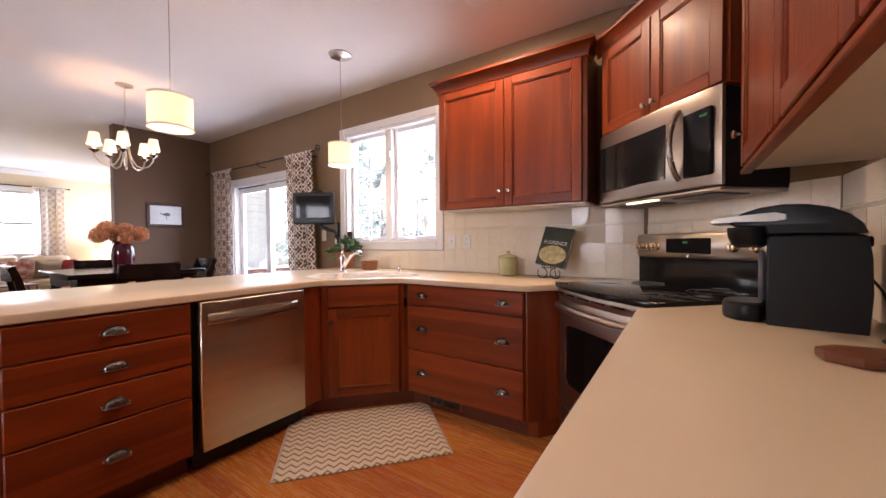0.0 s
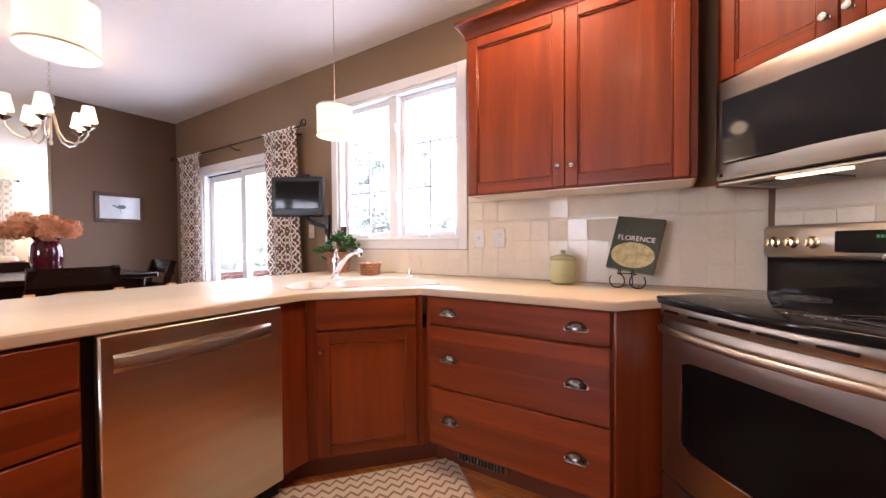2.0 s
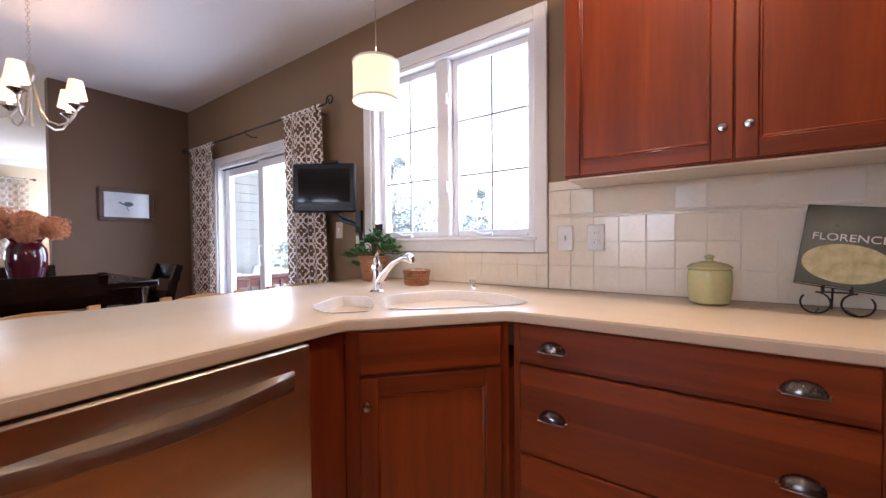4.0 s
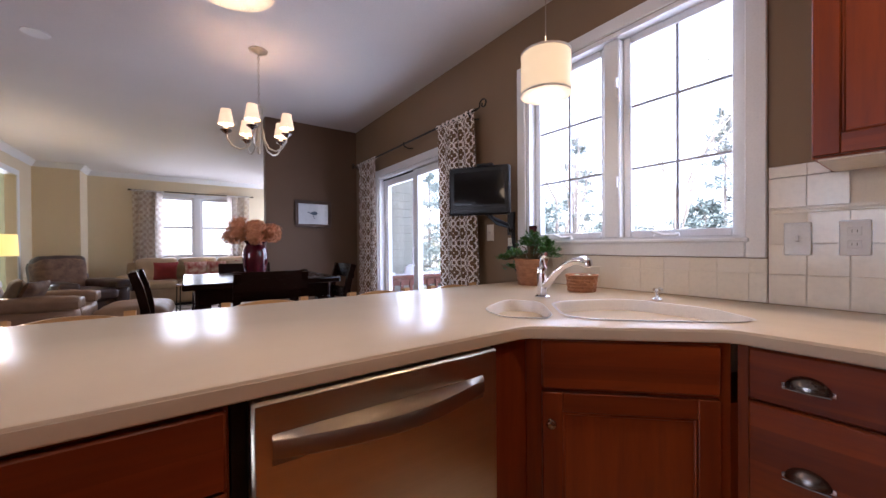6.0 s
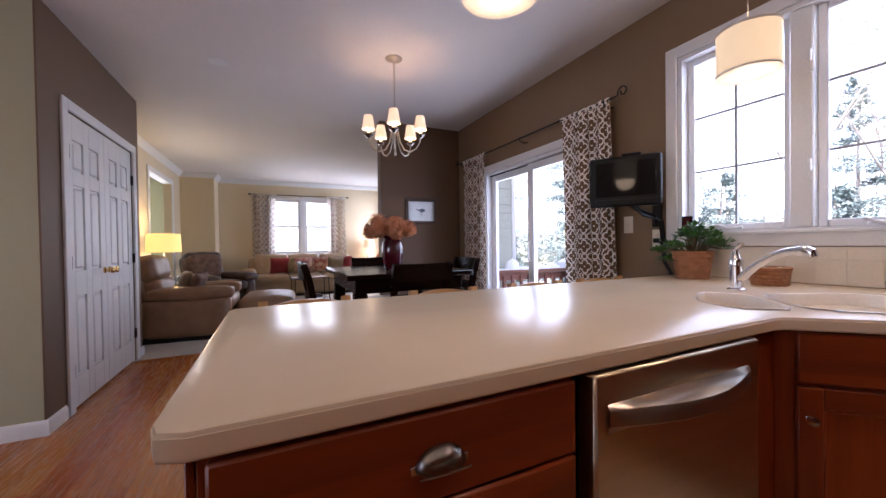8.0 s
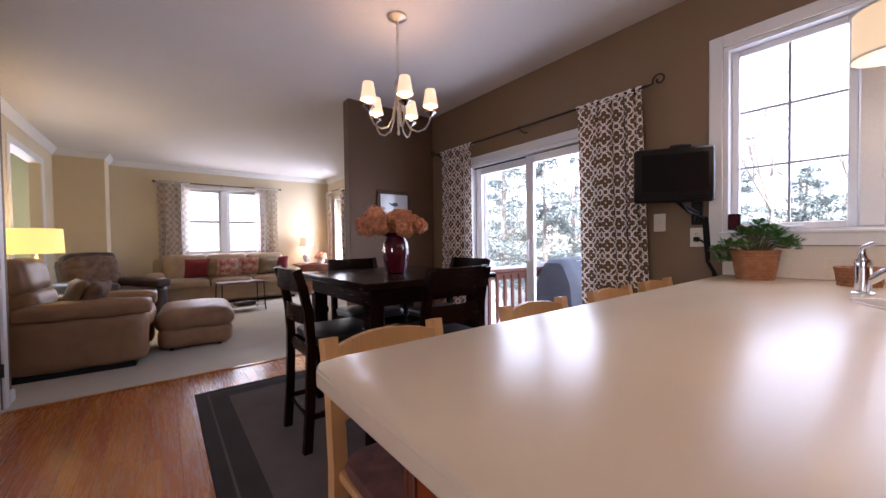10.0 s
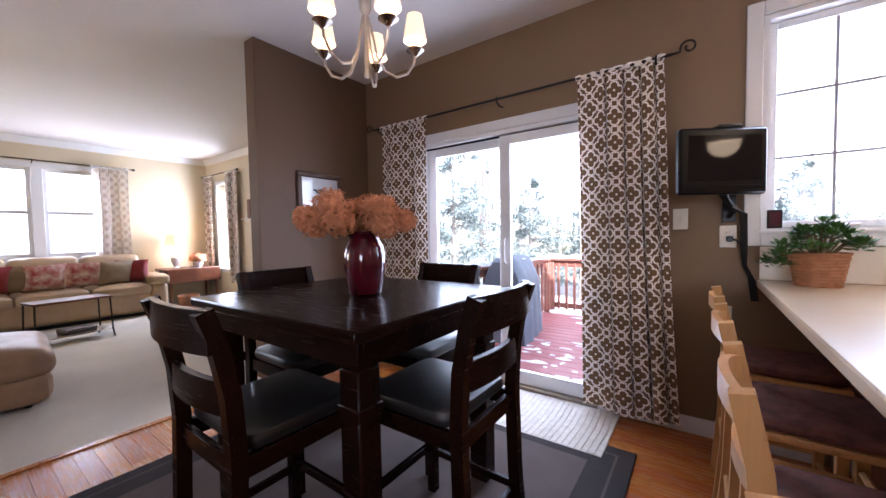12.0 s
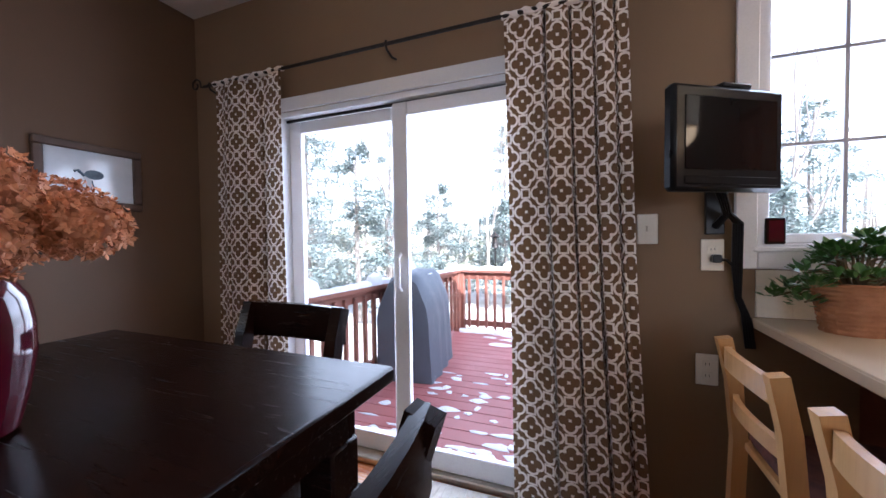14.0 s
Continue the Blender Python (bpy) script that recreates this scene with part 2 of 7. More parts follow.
rug_dark = surface("charcoal rug", (0.028, 0.020, 0.019), (0.022, 0.016, 0.015), 0.95, scale=5, fine=260, bump=0.8, dist=0.004)
rug_band = surface("grey brown rug field", (0.10, 0.075, 0.068), (0.082, 0.060, 0.054), 0.95, scale=5, fine=260, bump=0.8, dist=0.004)
mat_cloth = surface("cream woven mat", (0.70, 0.66, 0.60), (0.58, 0.54, 0.48), 0.95, scale=35, fine=200, bump=0.9, dist=0.004)
vase_glaze = surface("burgundy glaze", (0.075, 0.004, 0.012), (0.05, 0.003, 0.008), 0.08, scale=5, fine=40, bump=0.0, coat=0.4)
canister_glaze = surface("pale green glaze", (0.52, 0.50, 0.25), (0.46, 0.45, 0.22), 0.2, scale=9, fine=70, bump=0.05, coat=0.3)
wicker_mat = surface("wicker", (0.40, 0.175, 0.075), (0.27, 0.11, 0.045), 0.65, scale=25, fine=140, bump=0.5)
leaf_mat = surface("jade leaf", (0.06, 0.16, 0.025), (0.035, 0.10, 0.018), 0.35, scale=12, fine=80, bump=0.1)
petal_mat = surface("dried hydrangea", (0.68, 0.32, 0.16), (0.50, 0.20, 0.09), 0.85, scale=18, fine=110, bump=0.4)
stem_mat = surface("stem", (0.16, 0.11, 0.05), (0.11, 0.08, 0.04), 0.8)
grill_cloth = surface("grey grill cover", (0.10, 0.12, 0.145), (0.08, 0.095, 0.12), 0.55, scale=3, fine=120, bump=0.2)
siding_mat = surface("cream siding", (0.42, 0.44, 0.37), (0.38, 0.40, 0.34), 0.6, scale=2, fine=80)
bark = surface("bark", (0.22, 0.19, 0.17), (0.16, 0.14, 0.12), 0.9, scale=8, fine=60, stretch=(1, 1, 0.3), bump=0.8, dist=0.02)
bark_pale = surface("pale bark", (0.30, 0.26, 0.22), (0.22, 0.19, 0.16), 0.9, scale=8, fine=60, stretch=(1, 1, 0.3), bump=0.6, dist=0.02)
pine_mat = surface("conifer needles", (0.22, 0.27, 0.255), (0.15, 0.19, 0.18), 0.8, scale=3, fine=30)
pale_leaf = surface("sunlit leaves", (0.25, 0.25, 0.17), (0.15, 0.17, 0.12), 0.8, scale=3, fine=30)
shade_lit = glow("lit linen shade", (1.0, 0.72, 0.38), 0.16, (0.82, 0.70, 0.50))
shade_core = glow("lit diffuser", (1.0, 0.86, 0.64), 1.1)
candle_mat = glow("glowing candle tube", (1.0, 0.6, 0.25), 0.5, (0.8, 0.7, 0.5))
small_shade = glow("lit small shade", (1.0, 0.62, 0.32), 0.24, (0.82, 0.72, 0.58))
yellow_shade = glow("lit yellow shade", (1.0, 0.66, 0.16), 0.30, (0.8, 0.65, 0.3))
bulb_mat = glow("bulb", (1.0, 0.8, 0.5), 4.0)
display_green = glow("green display", (0.1, 0.9, 0.2), 0.03, (0.02, 0.02, 0.02))
glass_mat = clear_glass("window glass")

# ---- shapes ----
def add_box(bm, x0, x1, y0, y1, z0, z1, b=0.0, rot=None):
    """A box with chamfered edges; rot: a matrix laid over it."""
    c = ((x0 + x1) / 2, (y0 + y1) / 2, (z0 + z1) / 2)
    h = (abs(x1 - x0) / 2, abs(y1 - y0) / 2, abs(z1 - z0) / 2)
    b = min(b, min(h) * 0.9)
    s2 = (-1, 1)
    made = []

    def vert(s, keep):
        p = Vector([c[i] + s[i] * (h[i] - (0 if (i == keep or not b) else b)) for i in range(3)])
        v = bm.verts.new(rot @ p if rot else p)
        made.append(v)
        return v
    if not b:
        v = {(i, j, k): vert((i, j, k), 0) for i in s2 for j in s2 for k in s2}
        quads = []
        for a in range(3):
            o, q = [i for i in range(3) if i != a]
            for s in s2:
                ring = []
                for u, w in ((-1, -1), (1, -1), (1, 1), (-1, 1)):
                    k = [0, 0, 0]
                    k[a], k[o], k[q] = s, u, w
                    ring.append(v[tuple(k)])
                flip = (s == 1) == (a == 1)
                quads.append(bm.faces.new(ring[::-1] if flip else ring))
        return quads
    v = {(i, j, k, a): vert((i, j, k), a) for i in s2 for j in s2 for k in s2 for a in range(3)}
    faces = []
    for a in range(3):
        o, q = [i for i in range(3) if i != a]
        for s in s2:
            ring = []
            for u, w in ((-1, -1), (1, -1), (1, 1), (-1, 1)):
                k = [0, 0, 0]
                k[a], k[o], k[q] = s, u, w
                ring.append(v[(*k, a)])
            faces.append(bm.faces.new(ring))
        for u in s2:
            for w in s2:
                k0, k1 = [0, 0, 0], [0, 0, 0]
                k0[a], k1[a], k0[o], k1[o], k0[q], k1[q] = -1, 1, u, u, w, w
                faces.append(bm.faces.new((v[(*k0, o)], v[(*k1, o)], v[(*k1, q)], v[(*k0, q)])))
    for i in s2:
        for j in s2:
            for k in s2:
                faces.append(bm.faces.new((v[(i, j, k, 0)], v[(i, j, k, 1)], v[(i, j, k, 2)])))
    mid = Vector(c)
    mid = rot @ mid if rot else mid
    for f in faces:
        f.normal_update()
        if f.normal.dot(f.calc_center_median() - mid) < 0:
            f.normal_flip()
    return faces


def box(x0, x1, y0, y1, z0, z1, b=0.0, rot=None):
    bm = bmesh.new()
    add_box(bm, x0, x1, y0, y1, z0, z1, b, rot)
    return bm


def add_lathe(bm, profile, at=(0, 0, 0), seg=24, m=None, squash=1.0):
    """A turned shape: profile of (radius, height), from bottom to top."""
    rings = []
    for r, z in profile:
        ring = []
        for i in range(seg):
            a = 2 * math.pi * i / seg
            p = Vector((at[0] + r * math.cos(a), at[1] + squash * r * math.sin(a), at[2] + z))
            ring.append(bm.verts.new(m @ p if m else p))
        rings.append(ring)
    for lo, hi in zip(rings, rings[1:]):
        for i in range(seg):
            j = (i + 1) % seg
            bm.faces.new((lo[i], lo[j], hi[j], hi[i]))
    if profile[0][0] > 1e-4:
        bm.faces.new(rings[0][::-1])
    if profile[-1][0] > 1e-4:
        bm.faces.new(rings[-1])


def lathe(profile, at=(0, 0, 0), seg=24, m=None, squash=1.0):
    bm = bmesh.new()
    add_lathe(bm, profile, at, seg, m, squash)
    return bm


def add_tube(bm, pts, r, seg=8, flat=1.0, caps=True):
    """A bent rod through the points; r: one radius or one a point."""
    pts = [Vector(p) for p in pts]
    rs = r if isinstance(r, (list, tuple)) else [r] * len(pts)
    rings, up = [], None
    for i, p in enumerate(pts):
        d = (pts[min(i + 1, len(pts) - 1)] - pts[max(i - 1, 0)]).normalized()
        if up is None:
            up = Vector((0, 0, 1)) if abs(d.z) < 0.9 else Vector((0, 1, 0))
        side = d.cross(up).normalized()
        up = side.cross(d).normalized()
        rings.append([bm.verts.new(p + rs[i] * (math.cos(a) * side * flat + math.sin(a) * up)) for a in [2 * math.pi * k / seg for k in range(seg)]])
    for lo, hi in zip(rings, rings[1:]):
        for i in range(seg):
            j = (i + 1) % seg
            bm.faces.new((lo[j], lo[i], hi[i], hi[j]))
    if caps:
        bm.faces.new(rings[0])
        bm.faces.new(rings[-1][::-1])


def tube(pts, r, seg=8, flat=1.0):
    bm = bmesh.new()
    add_tube(bm, pts, r, seg, flat)
    return bm


def arc(c, r, a0, a1, n, plane="xz"):
    out = []
    for i in range(n + 1):
        a = radians(a0 + (a1 - a0) * i / n)
        u, w = r * math.cos(a), r * math.sin(a)
        d = {"xz": (u, 0, w), "xy": (u, w, 0), "yz": (0, u, w)}[plane]
        out.append((c[0] + d[0], c[1] + d[1], c[2] + d[2]))
    return out


def add_prism(bm, outline, z0, z1, b=0.0, m=None):
    """A flat slab with any outline (x, y), counterclockwise, with its upper and lower edges eased by b."""
    n = len(outline)
    ps = [Vector((x, y)) for x, y in outline]

    def inset(d):
        out = []
        for i in range(n):
            e0, e1 = (ps[i] - ps[i - 1]).normalized(), (ps[(i + 1) % n] - ps[i]).normalized()
            n0, n1 = Vector((-e0.y, e0.x)), Vector((-e1.y, e1.x))
            out.append(ps[i] + (n0 + n1) * d / max(0.3, 1 + n0.dot(n1)))
        return out
    levels = [(0, z0), (0, z1)] if not b else [(b, z0), (b * 0.3, z0 + b * 0.3), (0, z0 + b), (0, z1 - b), (b * 0.3, z1 - b * 0.3), (b, z1)]
    rings = []
    for d, z in levels:
        rings.append([bm.verts.new(m @ Vector((p.x, p.y, z)) if m else Vector((p.x, p.y, z))) for p in inset(d)])
    for lo, hi in zip(rings, rings[1:]):
        for i in range(n):
            j = (i + 1) % n
            bm.faces.new((lo[i], lo[j], hi[j], hi[i]))
    bm.faces.new(rings[0][::-1])
    bm.faces.new(rings[-1])


def prism(outline, z0, z1, b=0.0, m=None):
    bm = bmesh.new()
    add_prism(bm, outline, z0, z1, b, m)
    return bm


def link(name, bm, material, parent=None, smooth=True):
    me = bpy.data.meshes.new(name)
    bm.to_mesh(me)
    bm.free()
    me.materials.append(material)
    if smooth:
        me.shade_smooth()
        me.set_sharp_from_angle(angle=radians(38))
    ob = new(name, me)
    ob.parent = parent
    return ob


def part(name, bm, material, parent, label="", smooth=True):
    return tagged(link(name, bm, material, parent, smooth), label)


def thing(name, at, label, category, group="", rz=0):
    ob = new(name)
    ob.empty_display_size = 0.1
    ob.matrix_world = pose(*at, 0, 0, rz)
    return tagged(ob, label, category, group)


def built(name, bm, material, label="", category="", kind="structure"):
    return tagged(link(name, bm, material), label, category, "", kind)

# ---- structure ----
CEIL = 2.66
WX, WY = -0.40, 2.80          # east wall, window wall
WIN = (-3.83, -2.67, 1.16, 2.27)
SLD = (-6.10, -4.60, 0.0, 1.96)
SOUTHW = (-3.6, -2.2, 0.95, 2.15)
FARW = (0.50, 1.82, 0.95, 2.24)


def wall_with_hole(bm, x0, x1, y0, y1, z1, hole):
    """A wall along x with one opening (x, x, z, z)."""
    a, b, c, d = hole
    add_box(bm, x0, a, y0, y1, 0, z1)
    add_box(bm, b, x1, y0, y1, 0, z1)
    if c > 0:
        add_box(bm, a, b, y0, y1, 0, c)
    add_box(bm, a, b, y0, y1, d, z1)


bm = bmesh.new()
wall_with_hole(bm, -4.2, -1.07, WY, WY + 0.16, CEIL, WIN)
wall_with_hole(bm, -6.775, -4.2, WY, WY + 0.16, CEIL, SLD)
add_box(bm, -1.07, WX + 0.2, WY, WY + 0.16, 0, CEIL)
built("wall_north", bm, wall_tan, "tan painted wall with a casement window and a sliding door", "wall")
built("wall_diagonal", prism([(-1.07, 2.80), (-0.40, 2.13), (-0.25, 2.13), (-0.25, 2.80)], 0, CEIL), wall_tan, "tan painted wall across the corner behind the range", "wall")
built("wall_east", box(WX, WX + 0.15, -3.3, 2.13, 0, CEIL), wall_tan, "tan painted wall behind the coffee counter", "wall")
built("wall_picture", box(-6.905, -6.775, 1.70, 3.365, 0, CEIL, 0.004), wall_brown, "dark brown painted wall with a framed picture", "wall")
bm = bmesh.new()
wall_with_hole(bm, -5.55, WX + 0.15, -3.45, -3.3, CEIL, SOUTHW)
built("wall_south", bm, wall_tan, "tan painted wall with a wide window", "wall")
built("wall_sage", box(-5.55, -5.40, -3.3, -0.7905, 0, CEIL), wall_green, "sage green painted wall beside the pantry", "wall")
bm = bmesh.new()
PAN = (-6.99, -5.72, 0.0, 2.08)
wall_with_hole(bm, -7.19, -5.555, -0.90, -0.78, CEIL, PAN)
add_box(bm, -5.555, -5.40, -0.79, -0.78, 0, CEIL)
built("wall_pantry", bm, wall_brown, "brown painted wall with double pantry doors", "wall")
built("wall_pantry_side", box(-7.19, -7.07, -1.199, -0.901, 0, CEIL), wall_beige)
built("wall_pantry_back", box(-7.07, -5.55, -1.5, -1.4, 0, CEIL), wall_beige)
bm = bmesh.new()
LOPEN = (-10.62, -9.25, 0.0, 2.30)
wall_with_hole(bm, -11.3, -7.07, -1.32, -1.2, CEIL, LOPEN)
built("wall_living_south", bm, wall_beige, "beige painted living room wall with a cased opening", "wall")
built("wall_hall_back", box(-12.2, -7.4, -3.0, -2.9, 0, CEIL), wall_green, "grey green wall seen through the cased opening", "wall")
built("wall_hall_end", box(-12.2, -12.1, -2.9, -1.32, 0, CEIL), wall_green)
built("wall_hall_end", box(-7.5, -7.4, -2.9, -1.32, 0, CEIL), wall_green)
built("wall_living_jog", box(-11.9, -11.3, -1.32, -0.6, 0, CEIL, 0.004), wall_beige, "beige painted projection of the living room wall", "wall")
bm = bmesh.new()
add_box(bm, -12.03, -11.875, -0.6, FARW[0], 0, CEIL)
add_box(bm, -12.03, -11.875, FARW[1], 3.5, 0, CEIL)
add_box(bm, -12.03, -11.875, FARW[0], FARW[1], 0, FARW[2])
add_box(bm, -12.03, -11.875, FARW[0], FARW[1], FARW[3], CEIL)
built("wall_west", bm, wall_beige, "beige painted wall with a wide window above the sofa", "wall")
LNW = (-11.40, -10.97, 0.62, 2.15)
bm = bmesh.new()
wall_with_hole(bm, -11.875, -6.775, 3.365, 3.5, CEIL, LNW)
built("wall_living_north", bm, wall_beige, "beige painted living room wall with a narrow window", "wall")
built("ceiling", box(-12.1, 0.0, -3.5, 3.6, CEIL, CEIL + 0.12), ceiling_white, "smooth white painted ceiling", "ceiling")
built("subfloor", box(-6.93, 0.0, -3.5, 2.96, -0.2, -0.016), cherry_dark, "boards under the oak floor", "floor")
built("carpet", box(-12.1, -6.93, -3.2, 3.5, -0.2, 0.008, 0.004), carpet_mat, "beige cut pile carpet", "carpet")

# ---- windows, doors and trim ----
def window_casing(name, x0, x1, z0, z1, y, w, label, sign=-1, bottom=True):
    """White casing round an opening in a wall along x, standing proud of it by 18 mm towards sign."""
    t = thing(name, (0, 0, 0), label, "window trim")
    t["kind"] = "structure"
    ya, yb = sorted((y, y + sign * 0.018))
    part("side_casing", box(x0 - w, x0, ya, yb, z0 - (w if bottom else 0), z1 + w, 0.004), white_paint, t)
    part("side_casing", box(x1, x1 + w, ya, yb, z0 - (w if bottom else 0), z1 + w, 0.004), white_paint, t)
    part("head_casing", box(x0, x1, ya, yb, z1, z1 + w, 0.004), white_paint, t)
    if bottom:
        part("lower_casing", box(x0, x1, ya, yb, z0 - w, z0, 0.004), white_paint, t)
        part("sill_edge", box(x0 - w * 0.2, x1 + w * 0.2, y + sign * 0.026, y - sign * 0.02, z0 - 0.004, z0 + 0.012, 0.003), white_paint, t)
    return t


def sash(parent, x0, x1, z0, z1, y, rows, cols, w=0.05, crank=True):
    s = part("sash_frame", box(x0, x0 + w, y - 0.02, y + 0.02, z0, z1, 0.005), vinyl, parent)
    bm = bmesh.new()
    add_box(bm, x1 - w, x1, y - 0.02, y + 0.02, z0, z1, 0.005)
    add_box(bm, x0 + w, x1 - w, y - 0.02, y + 0.02, z0, z0 + w, 0.005)
    add_box(bm, x0 + w, x1 - w, y - 0.02, y + 0.02, z1 - w, z1, 0.005)
    part("sash_rail", bm, vinyl, parent)
    g = part("pane", box(x0 + w - 0.004, x1 - w + 0.004, y - 0.003, y + 0.003, z0 + w - 0.004, z1 - w + 0.004), glass_mat, parent, "clear glass pane")
    g.visible_shadow = False
    bm = bmesh.new()
    for i in range(1, cols):
        x = x0 + w + (x1 - x0 - 2 * w) * i / cols
        add_box(bm, x - 0.006, x + 0.006, y - 0.007, y + 0.007, z0 + w, z1 - w)
    for i in range(1, rows):
        z = z0 + w + (z1 - z0 - 2 * w) * i / rows
        add_box(bm, x0 + w, x1 - w, y - 0.006, y + 0.006, z - 0.006, z + 0.006)
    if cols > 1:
        part("muntin", bm, grille_backlit, parent, "thin white glazing bars darkened as if backlit")
    return s


x0, x1, z0, z1 = WIN
window_casing("window_trim", x0, x1, z0, z1, WY, 0.068, "white painted casing round the kitchen window")
w1 = thing("window_1", (0, 0, 0), "white double casement window with grilles above the sink", "window")
w1["kind"] = "structure"
bm = bmesh.new()
add_box(bm, x0, x0 + 0.025, 2.80, 2.955, z0, z1)
add_box(bm, x1 - 0.025, x1, 2.80, 2.955, z0, z1)
add_box(bm, x0 + 0.025, x1 - 0.025, 2.80, 2.955, z0, z0 + 0.022)
add_box(bm, x0 + 0.025, x1 - 0.025, 2.80, 2.955, z1 - 0.025, z1)
part("window_frame", bm, vinyl, w1)
xm = (x0 + x1) / 2
part("mullion", box(xm - 0.045, xm + 0.045, 2.815, 2.955, z0 + 0.022, z1 - 0.025, 0.008), vinyl, w1)
sash(w1, x0 + 0.025, xm - 0.045, z0 + 0.022, z1 - 0.025, 2.88, 3, 2, 0.038)
sash(w1, xm + 0.045, x1 - 0.025, z0 + 0.022, z1 - 0.025, 2.88, 3, 2, 0.038)
for z in (z0 + 0.28, z0 + 0.80):
    part("latch", box(xm + 0.030, xm + 0.052, 2.80, 2.82, z - 0.035, z + 0.035, 0.005), vinyl, w1, "white sash latch")
    part("latch", box(xm + 0.034, xm + 0.046, 2.785, 2.806, z + 0.01, z + 0.07, 0.004), vinyl, w1, "white sash latch lever")
for cx in (xm + 0.27, x0 + 0.28):
    bm = bmesh.new()
    add_box(bm, cx - 0.05, cx + 0.05, 2.80, 2.84, z0 + 0.020, z0 + 0.040, 0.006)
    add_tube(bm, [(cx - 0.02, 2.80, z0 + 0.04), (cx - 0.05, 2.785, z0 + 0.052), (cx + 0.01, 2.782, z0 + 0.03), (cx + 0.07, 2.79, z0 + 0.034)], [0.009, 0.009, 0.007, 0.010], 8)
    part("crank_handle", bm, vinyl, w1, "white folding crank handle")

# window of the south wall, behind the walk
window_casing("window_trim", *SOUTHW, -3.3, 0.068, "white painted casing round the south window", 1)
w4 = thing("window_4", (0, 0, 0), "white twin sash window in the south wall", "window")
w4["kind"] = "structure"
part("mullion", box(-2.945, -2.855, -3.43, -3.31, 0.95, 2.15, 0.006), vinyl, w4)
sash(w4, -3.6, -2.945, 0.95, 2.15, -3.38, 3, 2, 0.042)
sash(w4, -2.855, -2.2, 0.95, 2.15, -3.38, 3, 2, 0.042)

# sliding door
x0, x1, z0, z1 = SLD
window_casing("slider_trim", x0, x1, z0, z1, WY, 0.075, "white painted casing round the sliding door", -1, False)
sd = thing("door_1", (0, 0, 0), "white sliding patio door with two glass panels", "sliding door")
sd["kind"] = "structure"
bm = bmesh.new()
add_box(bm, x0, x0 + 0.03, 2.80, 2.955, 0, z1)
add_box(bm, x1 - 0.03, x1, 2.80, 2.955, 0, z1)
add_box(bm, x0 + 0.03, x1 - 0.03, 2.80, 2.955, z1 - 0.03, z1)
part("door_frame", bm, vinyl, sd)
part("threshold", box(x0 + 0.03, x1 - 0.03, 2.79, 2.955, 0.0, 0.035, 0.006), pewter, sd, "worn metal threshold track")
part("head_track", box(x0 + 0.03, x1 - 0.03, 2.845, 2.855, z1 - 0.045, z1 - 0.03), black_plastic, sd, "black weather strip in the head")


def door_leaf(nm, a, b, y, label):
    z_lo, z_hi, w = 0.036, 1.955 - 0.035, 0.085
    p = part(nm, box(a, a + w, y - 0.018, y + 0.018, z_lo, z_hi, 0.005), vinyl, sd, label)
    part("stile", box(b - w, b, y - 0.018, y + 0.018, z_lo, z_hi, 0.005), vinyl, p)
    part("bottom_rail", box(a + w, b - w, y - 0.018, y + 0.018, z_lo, z_lo + 0.10, 0.005), vinyl, p)
    part("top_rail", box(a + w, b - w, y - 0.018, y + 0.018, z_hi - 0.07, z_hi, 0.005), vinyl, p)
    g = part("pane", box(a + w - 0.004, b - w + 0.004, y - 0.003, y + 0.003, z_lo + 0.096, z_hi - 0.066), glass_mat, p, "clear glass pane")
    g.visible_shadow = False
    return p


door_leaf("fixed_leaf", x0 + 0.03, -5.29, 2.885, "white fixed door panel")
lf = door_leaf("sliding_leaf", -5.345, x1 - 0.03, 2.84, "white sliding door panel")
part("door_pull", tube([(-5.30, 2.815, 0.95), (-5.30, 2.79, 0.97), (-5.30, 2.79, 1.12), (-5.30, 2.815, 1.14)], 0.009, 8), vinyl, lf, "white door pull")

# living room window in the west wall
y0, y1, z0, z1 = FARW
XW = -11.875
t = thing("window_2", (0, 0, 0), "white twin sash window above the tan sofa", "window")
t["kind"] = "structure"
bm = bmesh.new()
for a, b, c, d in ((y0 - 0.08, y0, z0 - 0.08, z1 + 0.08), (y1, y1 + 0.08, z0 - 0.08, z1 + 0.08), (y0, y1, z1, z1 + 0.08), (y0, y1, z0 - 0.08, z0)):
    add_box(bm, XW, XW + 0.02, a, b, c, d, 0.004)
part("casing", bm, white_paint, t)
ym = (y0 + y1) / 2
part("mullion", box(XW - 0.10, XW + 0.012, ym - 0.06, ym + 0.06, z0, z1, 0.005), vinyl, t)
for a, b in ((y0, ym - 0.06), (ym + 0.06, y1)):
    bm = bmesh.new()
    add_box(bm, XW - 0.09, XW - 0.04, a, a + 0.045, z0, z1)
    add_box(bm, XW - 0.09, XW - 0.04, b - 0.045, b, z0, z1)
    for z in (z0 + 0.025, (z0 + z1) / 2, z1 - 0.025):
        add_box(bm, XW - 0.085, XW - 0.04, a + 0.045, b - 0.045, z - 0.025, z + 0.025)
    part("sash", bm, vinyl, t)
    g = part("pane", box(XW - 0.068, XW - 0.062, a + 0.04, b - 0.04, z0 + 0.04, z1 - 0.04), glass_mat, t, "clear glass pane")
    g.visible_shadow = False
x0, x1, z0, z1 = LNW
t = thing("window_3", (0, 0, 0), "narrow white sash window between patterned curtains", "window")
t["kind"] = "structure"
bm = bmesh.new()
